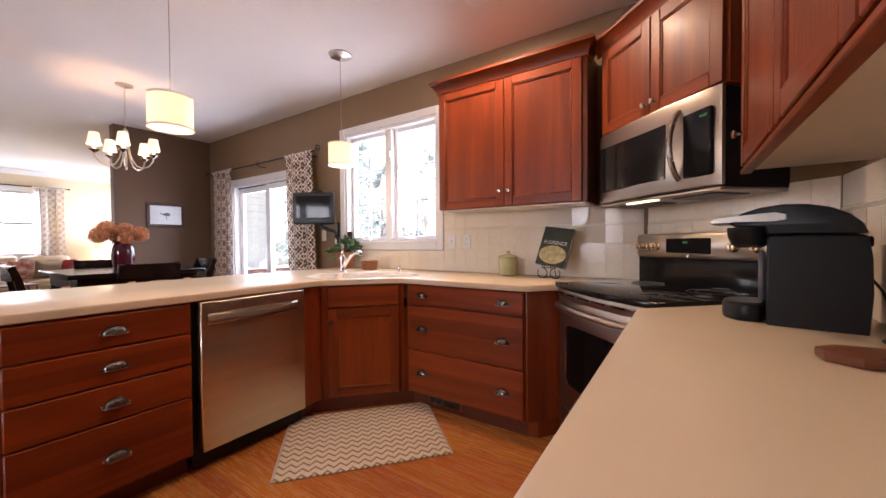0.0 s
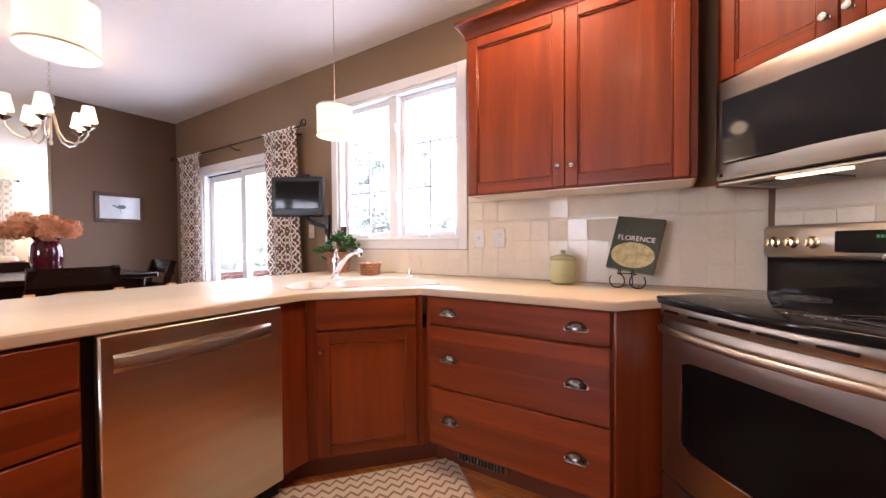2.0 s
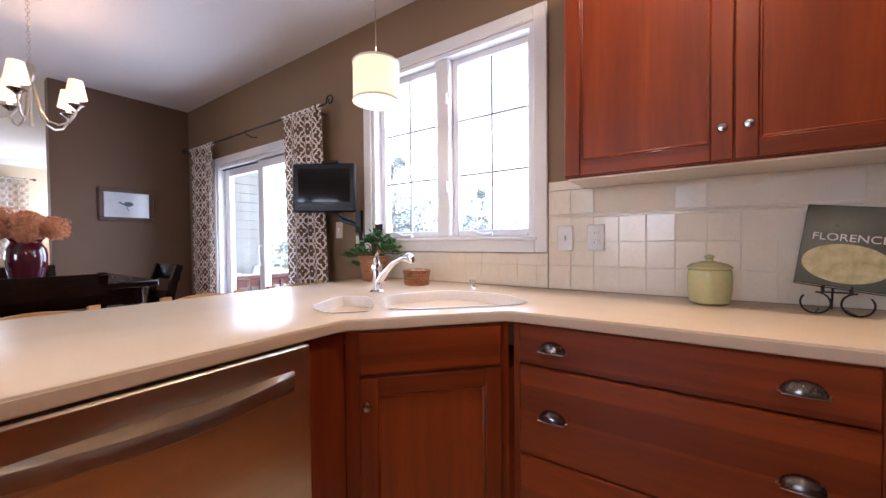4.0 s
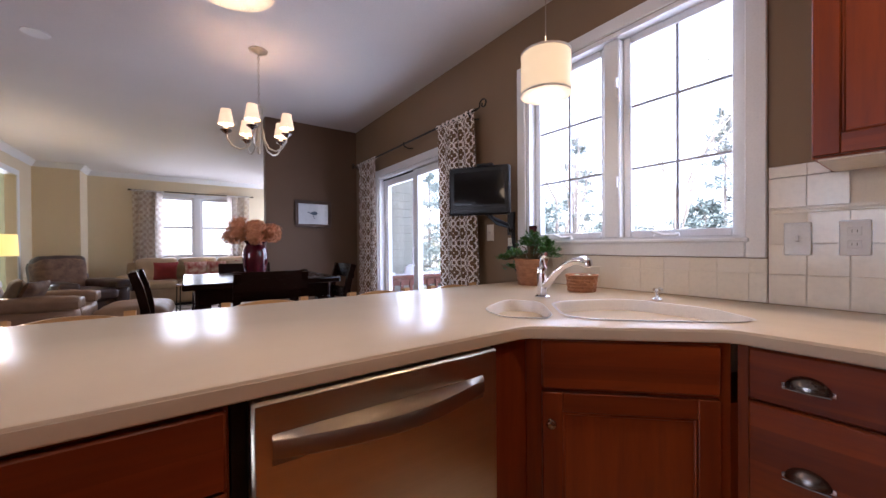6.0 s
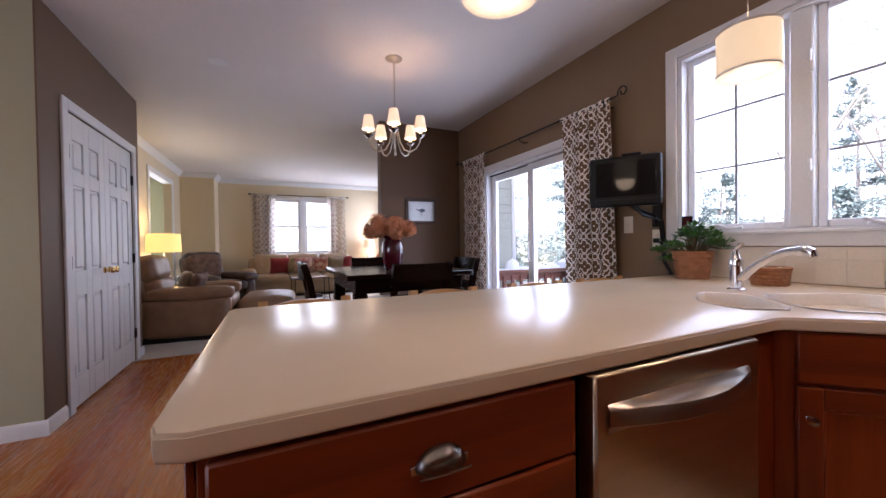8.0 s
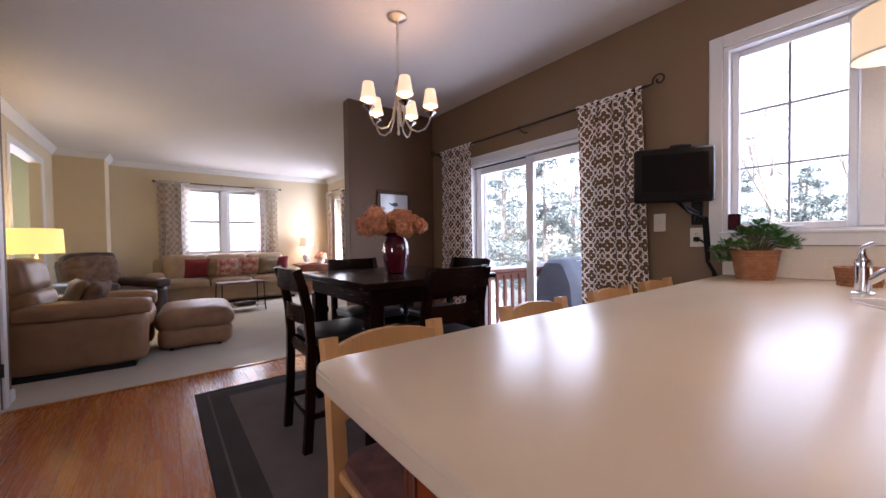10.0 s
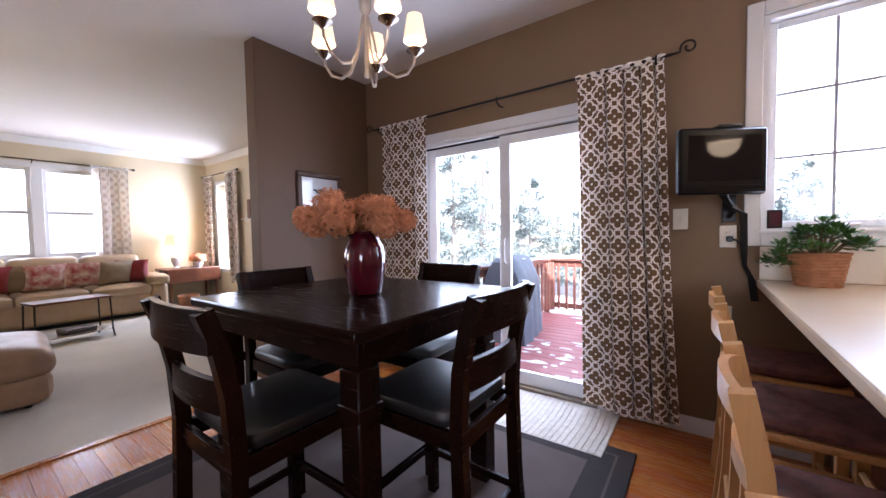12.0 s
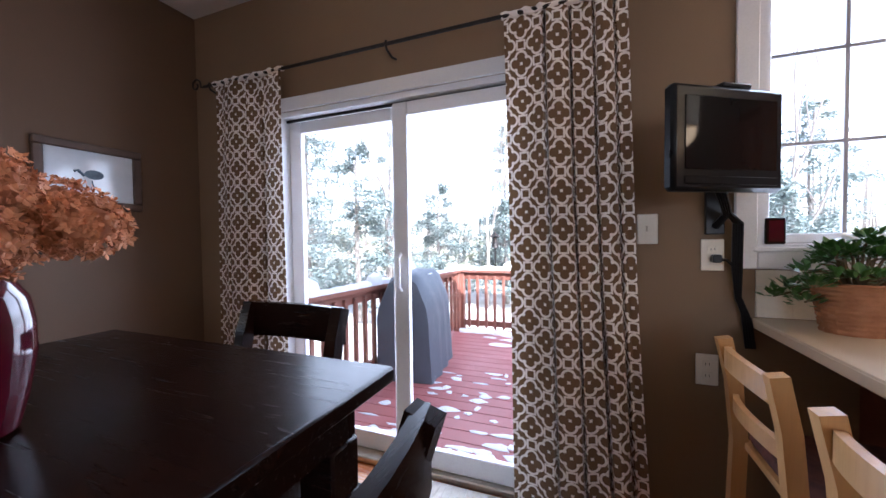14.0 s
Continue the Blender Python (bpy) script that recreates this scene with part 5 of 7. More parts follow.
# ---- curtains ----
def trellis(name, ground, line, sheer=0.0, period=0.156):
    m, nt, b = nodes_of(name)
    uv = nt.nodes.new("ShaderNodeUVMap")
    sp = nt.nodes.new("ShaderNodeSeparateXYZ")
    nt.links.new(uv.outputs[0], sp.inputs[0])
    a = calc(nt, "ABSOLUTE", calc(nt, "SUBTRACT", calc(nt, "FRACT", calc(nt, "MULTIPLY", sp.outputs[0], 1 / period)), 0.5))
    c = calc(nt, "ABSOLUTE", calc(nt, "SUBTRACT", calc(nt, "FRACT", calc(nt, "MULTIPLY", sp.outputs[1], 1 / period)), 0.5))
    far = calc(nt, "GREATER_THAN", calc(nt, "ADD", a, c), 0.5)

    def fold(v):
        return calc(nt, "ABSOLUTE", calc(nt, "SUBTRACT", v, calc(nt, "MULTIPLY", far, 0.5)))
    a, c = fold(a), fold(c)

    def dist(u, v):
        return calc(nt, "SQRT", calc(nt, "ADD", calc(nt, "POWER", calc(nt, "SUBTRACT", a, u), 2.0), calc(nt, "POWER", calc(nt, "SUBTRACT", c, v), 2.0)))
    cross = calc(nt, "SUBTRACT", calc(nt, "MINIMUM", dist(0.165, 0.0), dist(0.0, 0.165)), 0.115)
    ring = calc(nt, "LESS_THAN", calc(nt, "ABSOLUTE", calc(nt, "SUBTRACT", cross, 0.045)), 0.032)
    lo, hi = calc(nt, "MINIMUM", a, c), calc(nt, "MAXIMUM", a, c)
    sq = calc(nt, "MAXIMUM", calc(nt, "ABSOLUTE", calc(nt, "SUBTRACT", hi, 0.5)), lo)
    ring2 = calc(nt, "LESS_THAN", calc(nt, "ABSOLUTE", calc(nt, "SUBTRACT", sq, 0.115)), 0.026)
    dots = calc(nt, "MAXIMUM", calc(nt, "LESS_THAN", dist(0.160, 0.160), 0.048), calc(nt, "LESS_THAN", calc(nt, "MINIMUM", dist(0.0, 0.35), dist(0.35, 0.0)), 0.042))
    fac = calc(nt, "MAXIMUM", calc(nt, "MAXIMUM", ring, ring2), dots)
    weave = noise_at(nt, coords(nt), 350, 3)
    g2 = mixer(nt, ground, tuple(x * 0.75 for x in ground), weave)
    col = mixer(nt, g2, line, fac)
    nt.links.new(col, b.inputs["Base Color"])
    b.inputs["Roughness"].default_value, b.inputs["Sheen Weight"].default_value = 0.85, 0.2
    relief(nt, b, weave, 0.3, 0.001)
    if sheer:
        tl, mx = nt.nodes.new("ShaderNodeBsdfTranslucent"), nt.nodes.new("ShaderNodeMixShader")
        nt.links.new(col, tl.inputs[0])
        mx.inputs[0].default_value = sheer
        nt.links.new(b.outputs[0], mx.inputs[1])
        nt.links.new(tl.outputs[0], mx.inputs[2])
        nt.links.new(mx.outputs[0], nt.nodes["Material Output"].inputs[0])
    return m


curtain_mat = trellis("brown trellis cotton", (0.175, 0.097, 0.041), (0.88, 0.82, 0.76), 0.11)
# Daylight behind the sofa window's curtains is put into these paler colours.
sheer_mat = trellis("backlit trellis cotton", (0.50, 0.40, 0.33), (0.95, 0.94, 0.93), 0.85, 0.13)


def curtain(at, rz, w_top, w_low, z0, z1, tucks, depth, material, label, seed, shift=0.0):
    """A cloth of broad, nearly flat panels with sharp tucks at the given shares of its width; local x runs along the rod."""
    rnd = random.Random(seed)
    ph = [rnd.uniform(0, 6.28) for _ in range(4)]
    t = thing("curtain", at, label, "curtain", "patterned curtains", rz=rz)
    bm = bmesh.new()
    uvl = bm.loops.layers.uv.new("UVMap")
    nz = 26
    stops = [0.0] + list(tucks) + [1.0]
    cols = []                                  # (share of the width, depth of the tuck, roll of the panel, kink)
    for p in range(len(stops) - 1):
        a, b = stops[p], stops[p + 1]
        n = max(4, int((b - a) * 40))
        sign = 1 if p % 2 else -1
        for i in range(n):
            q = (i + 0.5) / n
            cols.append((a + (b - a) * (0.03 + 0.94 * q), 0.0, sign * math.sin(math.pi * q), 0.0))
        if p < len(stops) - 2:
            for dx, dd in ((-0.004, 0.45), (-0.006, 0.85), (0.0, 1.0), (0.006, 0.85), (0.004, 0.45)):
                cols.append((b + dx, dd, 0.0, 1.0))
    grid = []
    for k in range(nz + 1):
        v = k / nz
        z = z0 + (z1 - z0) * v
        w = w_low + (w_top - w_low) * v ** 0.7
        row = []
        for i, (u, dd, roll, kink) in enumerate(cols):
            soft = 0.010 * math.sin(7 * u + ph[0] + 1.3 * v) + 0.004 * math.sin(17 * u + ph[1] - 3 * v)
            y = (0.016 + 0.006 * math.sin(ph[2] + 9 * u)) * -roll * (1.15 - 0.4 * v) + soft + dd * depth * (0.8 + 0.2 * math.sin(ph[3] + 5 * u + 2.5 * v))
            if v > 0.97:
                y *= 0.6
            x = w * u + shift * (1 - v) + 0.006 * math.sin(ph[1] + 4 * u + 3.1 * v) * math.sin(math.pi * v)
            row.append(bm.verts.new((x, y, z + (0.006 * math.sin(9 * u) if k == 0 else 0))))
        grid.append(row)
    mid, run = grid[nz // 3], [0.0]
    for p, q in zip(mid, mid[1:]):
        run.append(run[-1] + (q.co - p.co).xy.length)
    for k in range(nz):
        for i in range(len(cols) - 1):
            f = bm.faces.new((grid[k][i], grid[k][i + 1], grid[k + 1][i + 1], grid[k + 1][i]))
            for lp, (a, b) in zip(f.loops, ((i, k), (i + 1, k), (i + 1, k + 1), (i, k + 1))):
                lp[uvl].uv = (run[a], z0 + (z1 - z0) * b / nz)
    part("cloth", bm, material, t)
    part("rod_pocket", tube([(w_top * i / 24, 0.003 * math.sin(i * 2.1), z1 - 0.008 + 0.004 * math.sin(i * 1.7)) for i in range(25)], [0.015 + 0.003 * math.sin(i * 2.6) for i in range(25)], 8), material, t)
    return t


def rod(at, rz, length, z, brackets, label, scroll=True):
    t = thing("curtain_rod", at, label, "curtain rod", rz=rz)
    part("rod", tube([(0, 0, z), (length, 0, z)], 0.009, 10), iron, t)
    for x, sx in ((0, -1), (length, 1)):
        if scroll:
            pts = []
            for i in range(22):
                a = radians(200 - i * 20)
                r = 0.042 - 0.0014 * i
                pts.append((x + sx * (0.075 + r * math.cos(a)), 0, z + 0.018 + r * math.sin(a)))
            part("finial", tube([(x, 0, z), (x + sx * 0.015, 0, z)] + pts, 0.006, 6), iron, t, "scrolled dark iron finial")
        else:
            part("finial", lathe([(0, -0.02), (0.016, -0.01), (0.02, 0), (0.012, 0.02), (0, 0.025)], m=pose(x, 0, z, 0, 90, 0), seg=12), iron, t)
    for x in brackets:
        part("bracket", tube([(x, 0.095, z - 0.03), (x, 0.05, z - 0.04), (x, 0.0, z - 0.025), (x, -0.012, z - 0.002), (x, -0.004, z + 0.013)], 0.006, 6), iron, t, "dark iron rod bracket")
    return t


rod((-6.56, 2.70, 0), 0, 2.34, 2.155, (0.05, 1.26, 2.26), "dark iron curtain rod with scrolled ends above the slider")
curtain((-6.49, 2.705, 0), 0, 0.54, 0.56, 0.07, 2.165, (0.22, 0.46, 0.70), 0.038, curtain_mat, "brown and white trellis curtain beside the sliding door", 3, -0.03)
curtain((-4.745, 2.705, 0), 0, 0.49, 0.56, 0.05, 2.165, (0.36, 0.56, 0.74, 0.89), 0.045, curtain_mat, "brown and white trellis curtain beside the television", 8, 0.03)
rod((XW + 0.085, 0.02, 0), 90, 2.22, 2.335, (0.1, 1.1, 2.1), "dark curtain rod above the sofa window", False)
curtain((XW + 0.085, 0.06, 0), 90, 0.52, 0.50, 0.86, 2.335, (0.22, 0.45, 0.72), 0.04, sheer_mat, "trellis curtain beside the sofa window, paled as if backlit", 4)
curtain((XW + 0.085, 1.72, 0), 90, 0.46, 0.46, 0.86, 2.335, (0.22, 0.45, 0.72), 0.04, sheer_mat, "trellis curtain beside the sofa window, paled as if backlit", 6)
rod((-11.84, 3.28, 0), 0, 1.38, 2.335, (0.1, 1.3), "dark curtain rod above the narrow window", False)
curtain((-11.80, 3.285, 0), 0, 0.36, 0.38, 0.40, 2.335, (0.22, 0.45, 0.72), 0.04, curtain_mat, "trellis curtain beside the writing table", 5)
curtain((-10.92, 3.285, 0), 0, 0.42, 0.42, 0.40, 2.335, (0.22, 0.45, 0.72), 0.04, curtain_mat, "trellis curtain near the wall lamp", 7)

# ---- dining corner ----
t = thing("dining_table", (-5.36, 1.40, 0.012), "square espresso stained counter height dining table", "table")
part("tabletop", box(-0.535, 0.535, -0.48, 0.48, 0.875, 0.913, 0.006), espresso, t)
for x0, x1, y0, y1 in ((-0.47, 0.47, -0.415, -0.393), (-0.47, 0.47, 0.393, 0.415), (-0.47, -0.448, -0.392, 0.392), (0.448, 0.47, -0.392, 0.392)):
    part("apron", box(x0, x1, y0, y1, 0.775, 0.8745, 0.002), espresso, t)
for sx in (-1, 1):
    for sy in (-1, 1):
        bm = bmesh.new()
        add_box(bm, sx * 0.43 - 0.045, sx * 0.43 + 0.045, sy * 0.375 - 0.045, sy * 0.375 + 0.045, 0.0, 0.774, 0.006)
        add_box(bm, sx * 0.43 - 0.05, sx * 0.43 + 0.05, sy * 0.375 - 0.05, sy * 0.375 + 0.05, 0.62, 0.66, 0.004)
        part("leg", bm, espresso, t)


def slab_path(bm, pts, w, th):
    """A flat bar of width w (along x) and thickness th that follows points in the local yz plane, centred at each point's x."""
    rings = []
    for i, p in enumerate(pts):
        a, b = Vector(pts[max(i - 1, 0)]), Vector(pts[min(i + 1, len(pts) - 1)])
        d = (b - a).normalized()
        n = Vector((0, -d.z, d.y))
        c = Vector(p)
        rings.append([bm.verts.new(c + Vector((sx * w / 2, 0, 0)) + n * s * th / 2) for sx, s in ((-1, -1), (1, -1), (1, 1), (-1, 1))])
    for lo, hi in zip(rings, rings[1:]):
        for i in range(4):
            j = (i + 1) % 4
            bm.faces.new((lo[i], lo[j], hi[j], hi[i]))
    bm.faces.new(rings[0][::-1])
    bm.faces.new(rings[-1])


def bent_rail(bm, w, y, z0, z1, th, bow, n=8, crest=0.0):
    """A back rail across x, curved backwards (-y) in the middle; crest lifts its upper edge in the middle."""
    rings = []
    for i in range(n + 1):
        u = -1 + 2 * i / n
        yy = y - bow * (1 - u * u)
        top = z1 + crest * (1 - u * u)
        low = z0 + crest * (1 - u * u)
        rings.append([bm.verts.new(p) for p in ((w * u / 2, yy - th / 2, low), (w * u / 2, yy + th / 2, low), (w * u / 2, yy + th / 2, top), (w * u / 2, yy - th / 2, top))])
    for lo, hi in zip(rings, rings[1:]):
        for i in range(4):
            j = (i + 1) % 4
            bm.faces.new((lo[j], lo[i], hi[i], hi[j]))
    bm.faces.new(rings[0])
    bm.faces.new(rings[-1][::-1])


def pub_chair():
    t = thing("dining_chair", (0, 0, 0), "espresso counter height chair with a black padded seat at the table", "chair", "chairs round the table")
    for sx in (-1, 1):
        bm = bmesh.new()
        slab_path(bm, [(sx * 0.19, -0.235, 0.0), (sx * 0.19, -0.215, 0.25), (sx * 0.19, -0.205, 0.58), (sx * 0.19, -0.215, 0.75), (sx * 0.19, -0.24, 0.88), (sx * 0.19, -0.275, 0.985)], 0.038, 0.045)
        part("back_leg", bm, espresso, t)
        part("front_leg", box(sx * 0.19 - 0.02, sx * 0.19 + 0.02, 0.17, 0.21, 0, 0.56, 0.003), espresso, t)
        part("side_stretcher", box(sx * 0.19 - 0.009, sx * 0.19 + 0.009, -0.20, 0.17, 0.17, 0.20, 0.002), espresso, t)
        part("side_rail", box(sx * 0.19 - 0.011, sx * 0.19 + 0.011, -0.185, 0.17, 0.50, 0.56, 0.002), espresso, t)
    part("footrest", box(-0.17, 0.17, 0.18, 0.20, 0.20, 0.235, 0.002), espresso, t)
    part("back_stretcher", box(-0.17, 0.17, -0.225, -0.205, 0.17, 0.20, 0.002), espresso, t)
    part("front_rail", box(-0.17, 0.17, 0.178, 0.20, 0.50, 0.56, 0.002), espresso, t)
    part("rear_rail", box(-0.17, 0.17, -0.215, -0.193, 0.50, 0.56, 0.002), espresso, t)
    bm = bmesh.new()
    bent_rail(bm, 0.42, -0.262, 0.872, 0.988, 0.022, 0.028)
    part("top_rail", bm, espresso, t)
    bm = bmesh.new()
    bent_rail(bm, 0.36, -0.222, 0.69, 0.785, 0.02, 0.022)
    part("middle_rail", bm, espresso, t)
    part("seat", prism(rounded([(-0.20, -0.18), (0.20, -0.18), (0.21, 0.22), (-0.21, 0.22)], 0.08, 2), 0.561, 0.615, 0.02), leather_black, t, "black leather padded seat")
    return t


first = pub_chair()
first.matrix_world = pose(-5.30, 0.945, 0.012)
for x, y, a in ((-5.335, 1.83, 180), (-4.88, 1.375, 90), (-5.75, 1.39, -90)):
    copy_thing(first, pose(x, y, 0.012, 0, 0, a))


def birch_stool():
    t = thing("counter_stool", (0, 0, 0), "natural birch ladder back counter stool with a red brown seat", "stool", "stools along the peninsula")
    for sx in (-1, 1):
        bm = bmesh.new()
        slab_path(bm, [(sx * 0.16, -0.20, 0.0), (sx * 0.16, -0.175, 0.30), (sx * 0.16, -0.165, 0.60), (sx * 0.16, -0.18, 0.78), (sx * 0.163, -0.205, 0.905)], 0.035, 0.038)
        part("back_leg", bm, stool_wood, t)
        part("front_leg", box(sx * 0.155 - 0.017, sx * 0.155 + 0.017, 0.14, 0.174, 0, 0.59, 0.004), stool_wood, t)
        for z in (0.20, 0.36):
            part("side_stretcher", tube([(sx * 0.158, -0.17, z), (sx * 0.155, 0.15, z)], 0.011, 8), stool_wood, t)
    for y, z in ((0.157, 0.16), (0.157, 0.40), (-0.18, 0.26)):
        part("stretcher", tube([(-0.155, y, z), (0.155, y, z)], 0.011, 8), stool_wood, t)
    bm = bmesh.new()
    bent_rail(bm, 0.31, -0.192, 0.825, 0.880, 0.018, 0.035, 10, 0.02)
    part("top_rail", bm, stool_wood, t)
    bm = bmesh.new()
    bent_rail(bm, 0.30, -0.175, 0.70, 0.740, 0.016, 0.028, 10, 0.012)
    part("middle_rail", bm, stool_wood, t)
    part("seat_frame", prism([(-0.165, -0.155), (0.165, -0.155), (0.172, 0.18), (-0.172, 0.18)], 0.575, 0.60, 0.006), stool_wood, t)
    part("cushion", prism(rounded([(-0.165, -0.15), (0.165, -0.15), (0.175, 0.18), (-0.175, 0.18)], 0.1, 2), 0.601, 0.64, 0.016), stool_cushion, t, "dark red brown padded cushion")
    return t


stool_cushion = surface("red brown floral cushion", (0.16, 0.05, 0.035), (0.06, 0.022, 0.018), 0.8, scale=22, fine=200, bump=0.4, dist=0.003)
first = birch_stool()
first.matrix_world = pose(-3.815, 2.32, 0, 0, 0, -90)
for y, a in ((1.815, -90), (1.24, -91), (0.605, -89)):
    copy_thing(first, pose(-3.815, y, 0, 0, 0, a))

# vase and dried flowers
t = thing("vase", (-5.28, 1.375, 0.9255), "glossy burgundy ceramic vase on the dining table", "vase")
part("rim", lathe([(0.0755, 0.2655), (0.0795, 0.268), (0.0785, 0.274), (0.072, 0.275), (0.066, 0.269)], seg=36), vase_glaze, t, "rolled burgundy rim")
part("body", lathe([(0.054, 0.0), (0.066, 0.006), (0.077, 0.05), (0.088, 0.12), (0.088, 0.17), (0.082, 0.208), (0.068, 0.232), (0.062, 0.243), (0.065, 0.254), (0.075, 0.264), (0.072, 0.265), (0.057, 0.245), (0.0, 0.10)], seg=36), vase_glaze, t)
fl = thing("dried_hydrangeas", (-5.28, 1.375, 1.148), "bunch of dried rust coloured hydrangeas in the burgundy vase", "flowers")
rnd = random.Random(11)
SPRAY = [(-0.25, 0.0, 0.125, 0.062), (-0.12, -0.05, 0.175, 0.078), (-0.05, -0.11, 0.095, 0.062), (-0.17, -0.08, 0.085, 0.058), (0.10, -0.05, 0.150, 0.062), (0.115, -0.07, 0.075, 0.056), (0.03, -0.02, 0.165, 0.058), (-0.08, 0.09, 0.150, 0.070), (0.06, 0.10, 0.130, 0.066), (-0.16, 0.08, 0.100, 0.058), (0.0, 0.02, 0.095, 0.066), (0.16, 0.03, 0.100, 0.052), (0.0, 0.15, 0.090, 0.056)]
heads = [(0.99 * u - 0.403 * d, 0.436 * u + 0.915 * d, z * 0.94, r) for u, d, z, r in SPRAY]
for x, y, z, r in heads:
    part("stem", tube([(x * 0.15, y * 0.15, 0.0), (x * 0.5, y * 0.5, 0.06), (x, y, z - r * 0.4)], 0.003, 5), stem_mat, fl)
for x, y, z, r in heads:
    bm = bmesh.new()
    for _ in range(330):
        # one floret: four small crumpled petals round a point
        d = Vector((rnd.gauss(0, 1), rnd.gauss(0, 1), rnd.gauss(0.15, 1))).normalized()
        lump = 1 + 0.20 * noise.noise(d * 2.6 + Vector((x * 30, y * 30, 0)))
        c = Vector((x, y, z)) + Vector((d.x, d.y, d.z * 0.86)) * r * lump * rnd.uniform(0.80, 1.10)
        q = (d + Vector((rnd.uniform(-.8, .8), rnd.uniform(-.8, .8), rnd.uniform(-.8, .8)))).normalized()
        u = q.orthogonal().normalized()
        u.rotate(Matrix.Rotation(rnd.uniform(0, 6.28), 3, q))
        w = q.cross(u)
        s = rnd.uniform(0.006, 0.010)
        mid = bm.verts.new(c)
        for k in range(4):
            e, f = (u, w, -u, -w)[k], (w, -u, -w, u)[k]
            lift = rnd.uniform(0.1, 0.7)
            vs = [bm.verts.new(c + (e * a + f * b + q * h * lift) * s) for a, b, h in ((0.7, -0.4, .5), (1.15, 0.05, 1.0), (0.65, 0.5, .3))]
            bm.faces.new((mid, vs[0], vs[1]))
            bm.faces.new((mid, vs[1], vs[2]))
    add_lathe(bm, [(0, -r * 0.7), (r * 0.6, -r * 0.35), (r * 0.74, 0), (r * 0.6, r * 0.4), (0, r * 0.7)], (x, y, z), 10)
    part("flower_head", bm, petal_mat, fl, smooth=False)

# chandelier
t = thing("chandelier", (-5.275, 1.41, 0), "five arm antique nickel chandelier with small lit shades", "chandelier")
part("canopy", lathe([(0.0, 2.625), (0.012, 2.628), (0.03, 2.636), (0.064, 2.648), (0.068, 2.6595), (0.0, 2.6595)], seg=28), pewter, t)
bm = bmesh.new()
z = 2.63
i = 0
while z > 2.25:
    ang = 90 * (i % 2)
    pts = [Matrix.Rotation(radians(ang), 3, "Z") @ Vector((0.008 * math.cos(a), 0, 0.014 * math.sin(a))) + Vector((0, 0, z - 0.012)) for a in [2 * math.pi * k / 10 for k in range(11)]]
    add_tube(bm, pts, 0.0022, 5, 1.0, False)
    z -= 0.022
    i += 1
part("chain", bm, pewter, t)
part("column", lathe([(0.0, 1.862), (0.008, 1.866), (0.012, 1.88), (0.007, 1.90), (0.009, 1.93), (0.010, 2.13), (0.026, 2.16), (0.028, 2.20), (0.020, 2.235), (0.006, 2.245), (0.0, 2.25)], seg=18), pewter, t)
for k in range(5):
    a = radians(-92.0 + 72 * k)
    c, s = math.cos(a), math.sin(a)
    prof = [(0.012, 2.13), (0.03, 2.05), (0.045, 1.97), (0.08, 1.905), (0.13, 1.885), (0.18, 1.905), (0.212, 1.955), (0.218, 2.0)]
    arm = part("arm", tube([(r * c, r * s, z) for r, z in prof], 0.006, 8), pewter, t)
    at = (0.218 * c, 0.218 * s, 0)
    part("drip_cup", lathe([(0.008, 1.985), (0.030, 2.005), (0.040, 2.012), (0.038, 2.016), (0.0, 2.012)], at, 18), nickel, arm, "dark cup below the shade")
    part("candle", lathe([(0.012, 2.013), (0.012, 2.065), (0.0, 2.066)], at, 12), candle_mat, arm, "glowing cream candle sleeve")
    bm = bmesh.new()
    for dr in (0.0, -0.0015):
        n = 24
        lo = [bm.verts.new((at[0] + (0.052 + dr) * math.cos(6.2832 * i / n), at[1] + (0.052 + dr) * math.sin(6.2832 * i / n), 2.055)) for i in range(n)]
        hi = [bm.verts.new((at[0] + (0.034 + dr) * math.cos(6.2832 * i / n), at[1] + (0.034 + dr) * math.sin(6.2832 * i / n), 2.165)) for i in range(n)]
        for i in range(n):
            j = (i + 1) % n
            bm.faces.new((lo[i], lo[j], hi[j], hi[i]) if dr == 0 else (lo[j], lo[i], hi[i], hi[j]))
    part("shade", bm, small_shade, arm, "small lit cream shade")
    part("bulb", lathe([(0.0, 2.07), (0.012, 2.08), (0.016, 2.10), (0.008, 2.13), (0.0, 2.14)], at, 12), bulb_mat, arm, "lit bulb")
    point_lamp("chandelier_light", (-5.275 + at[0] * 1.0, 1.41 + at[1], 2.115), 0.9, 0.02, (1.0, 0.58, 0.28))

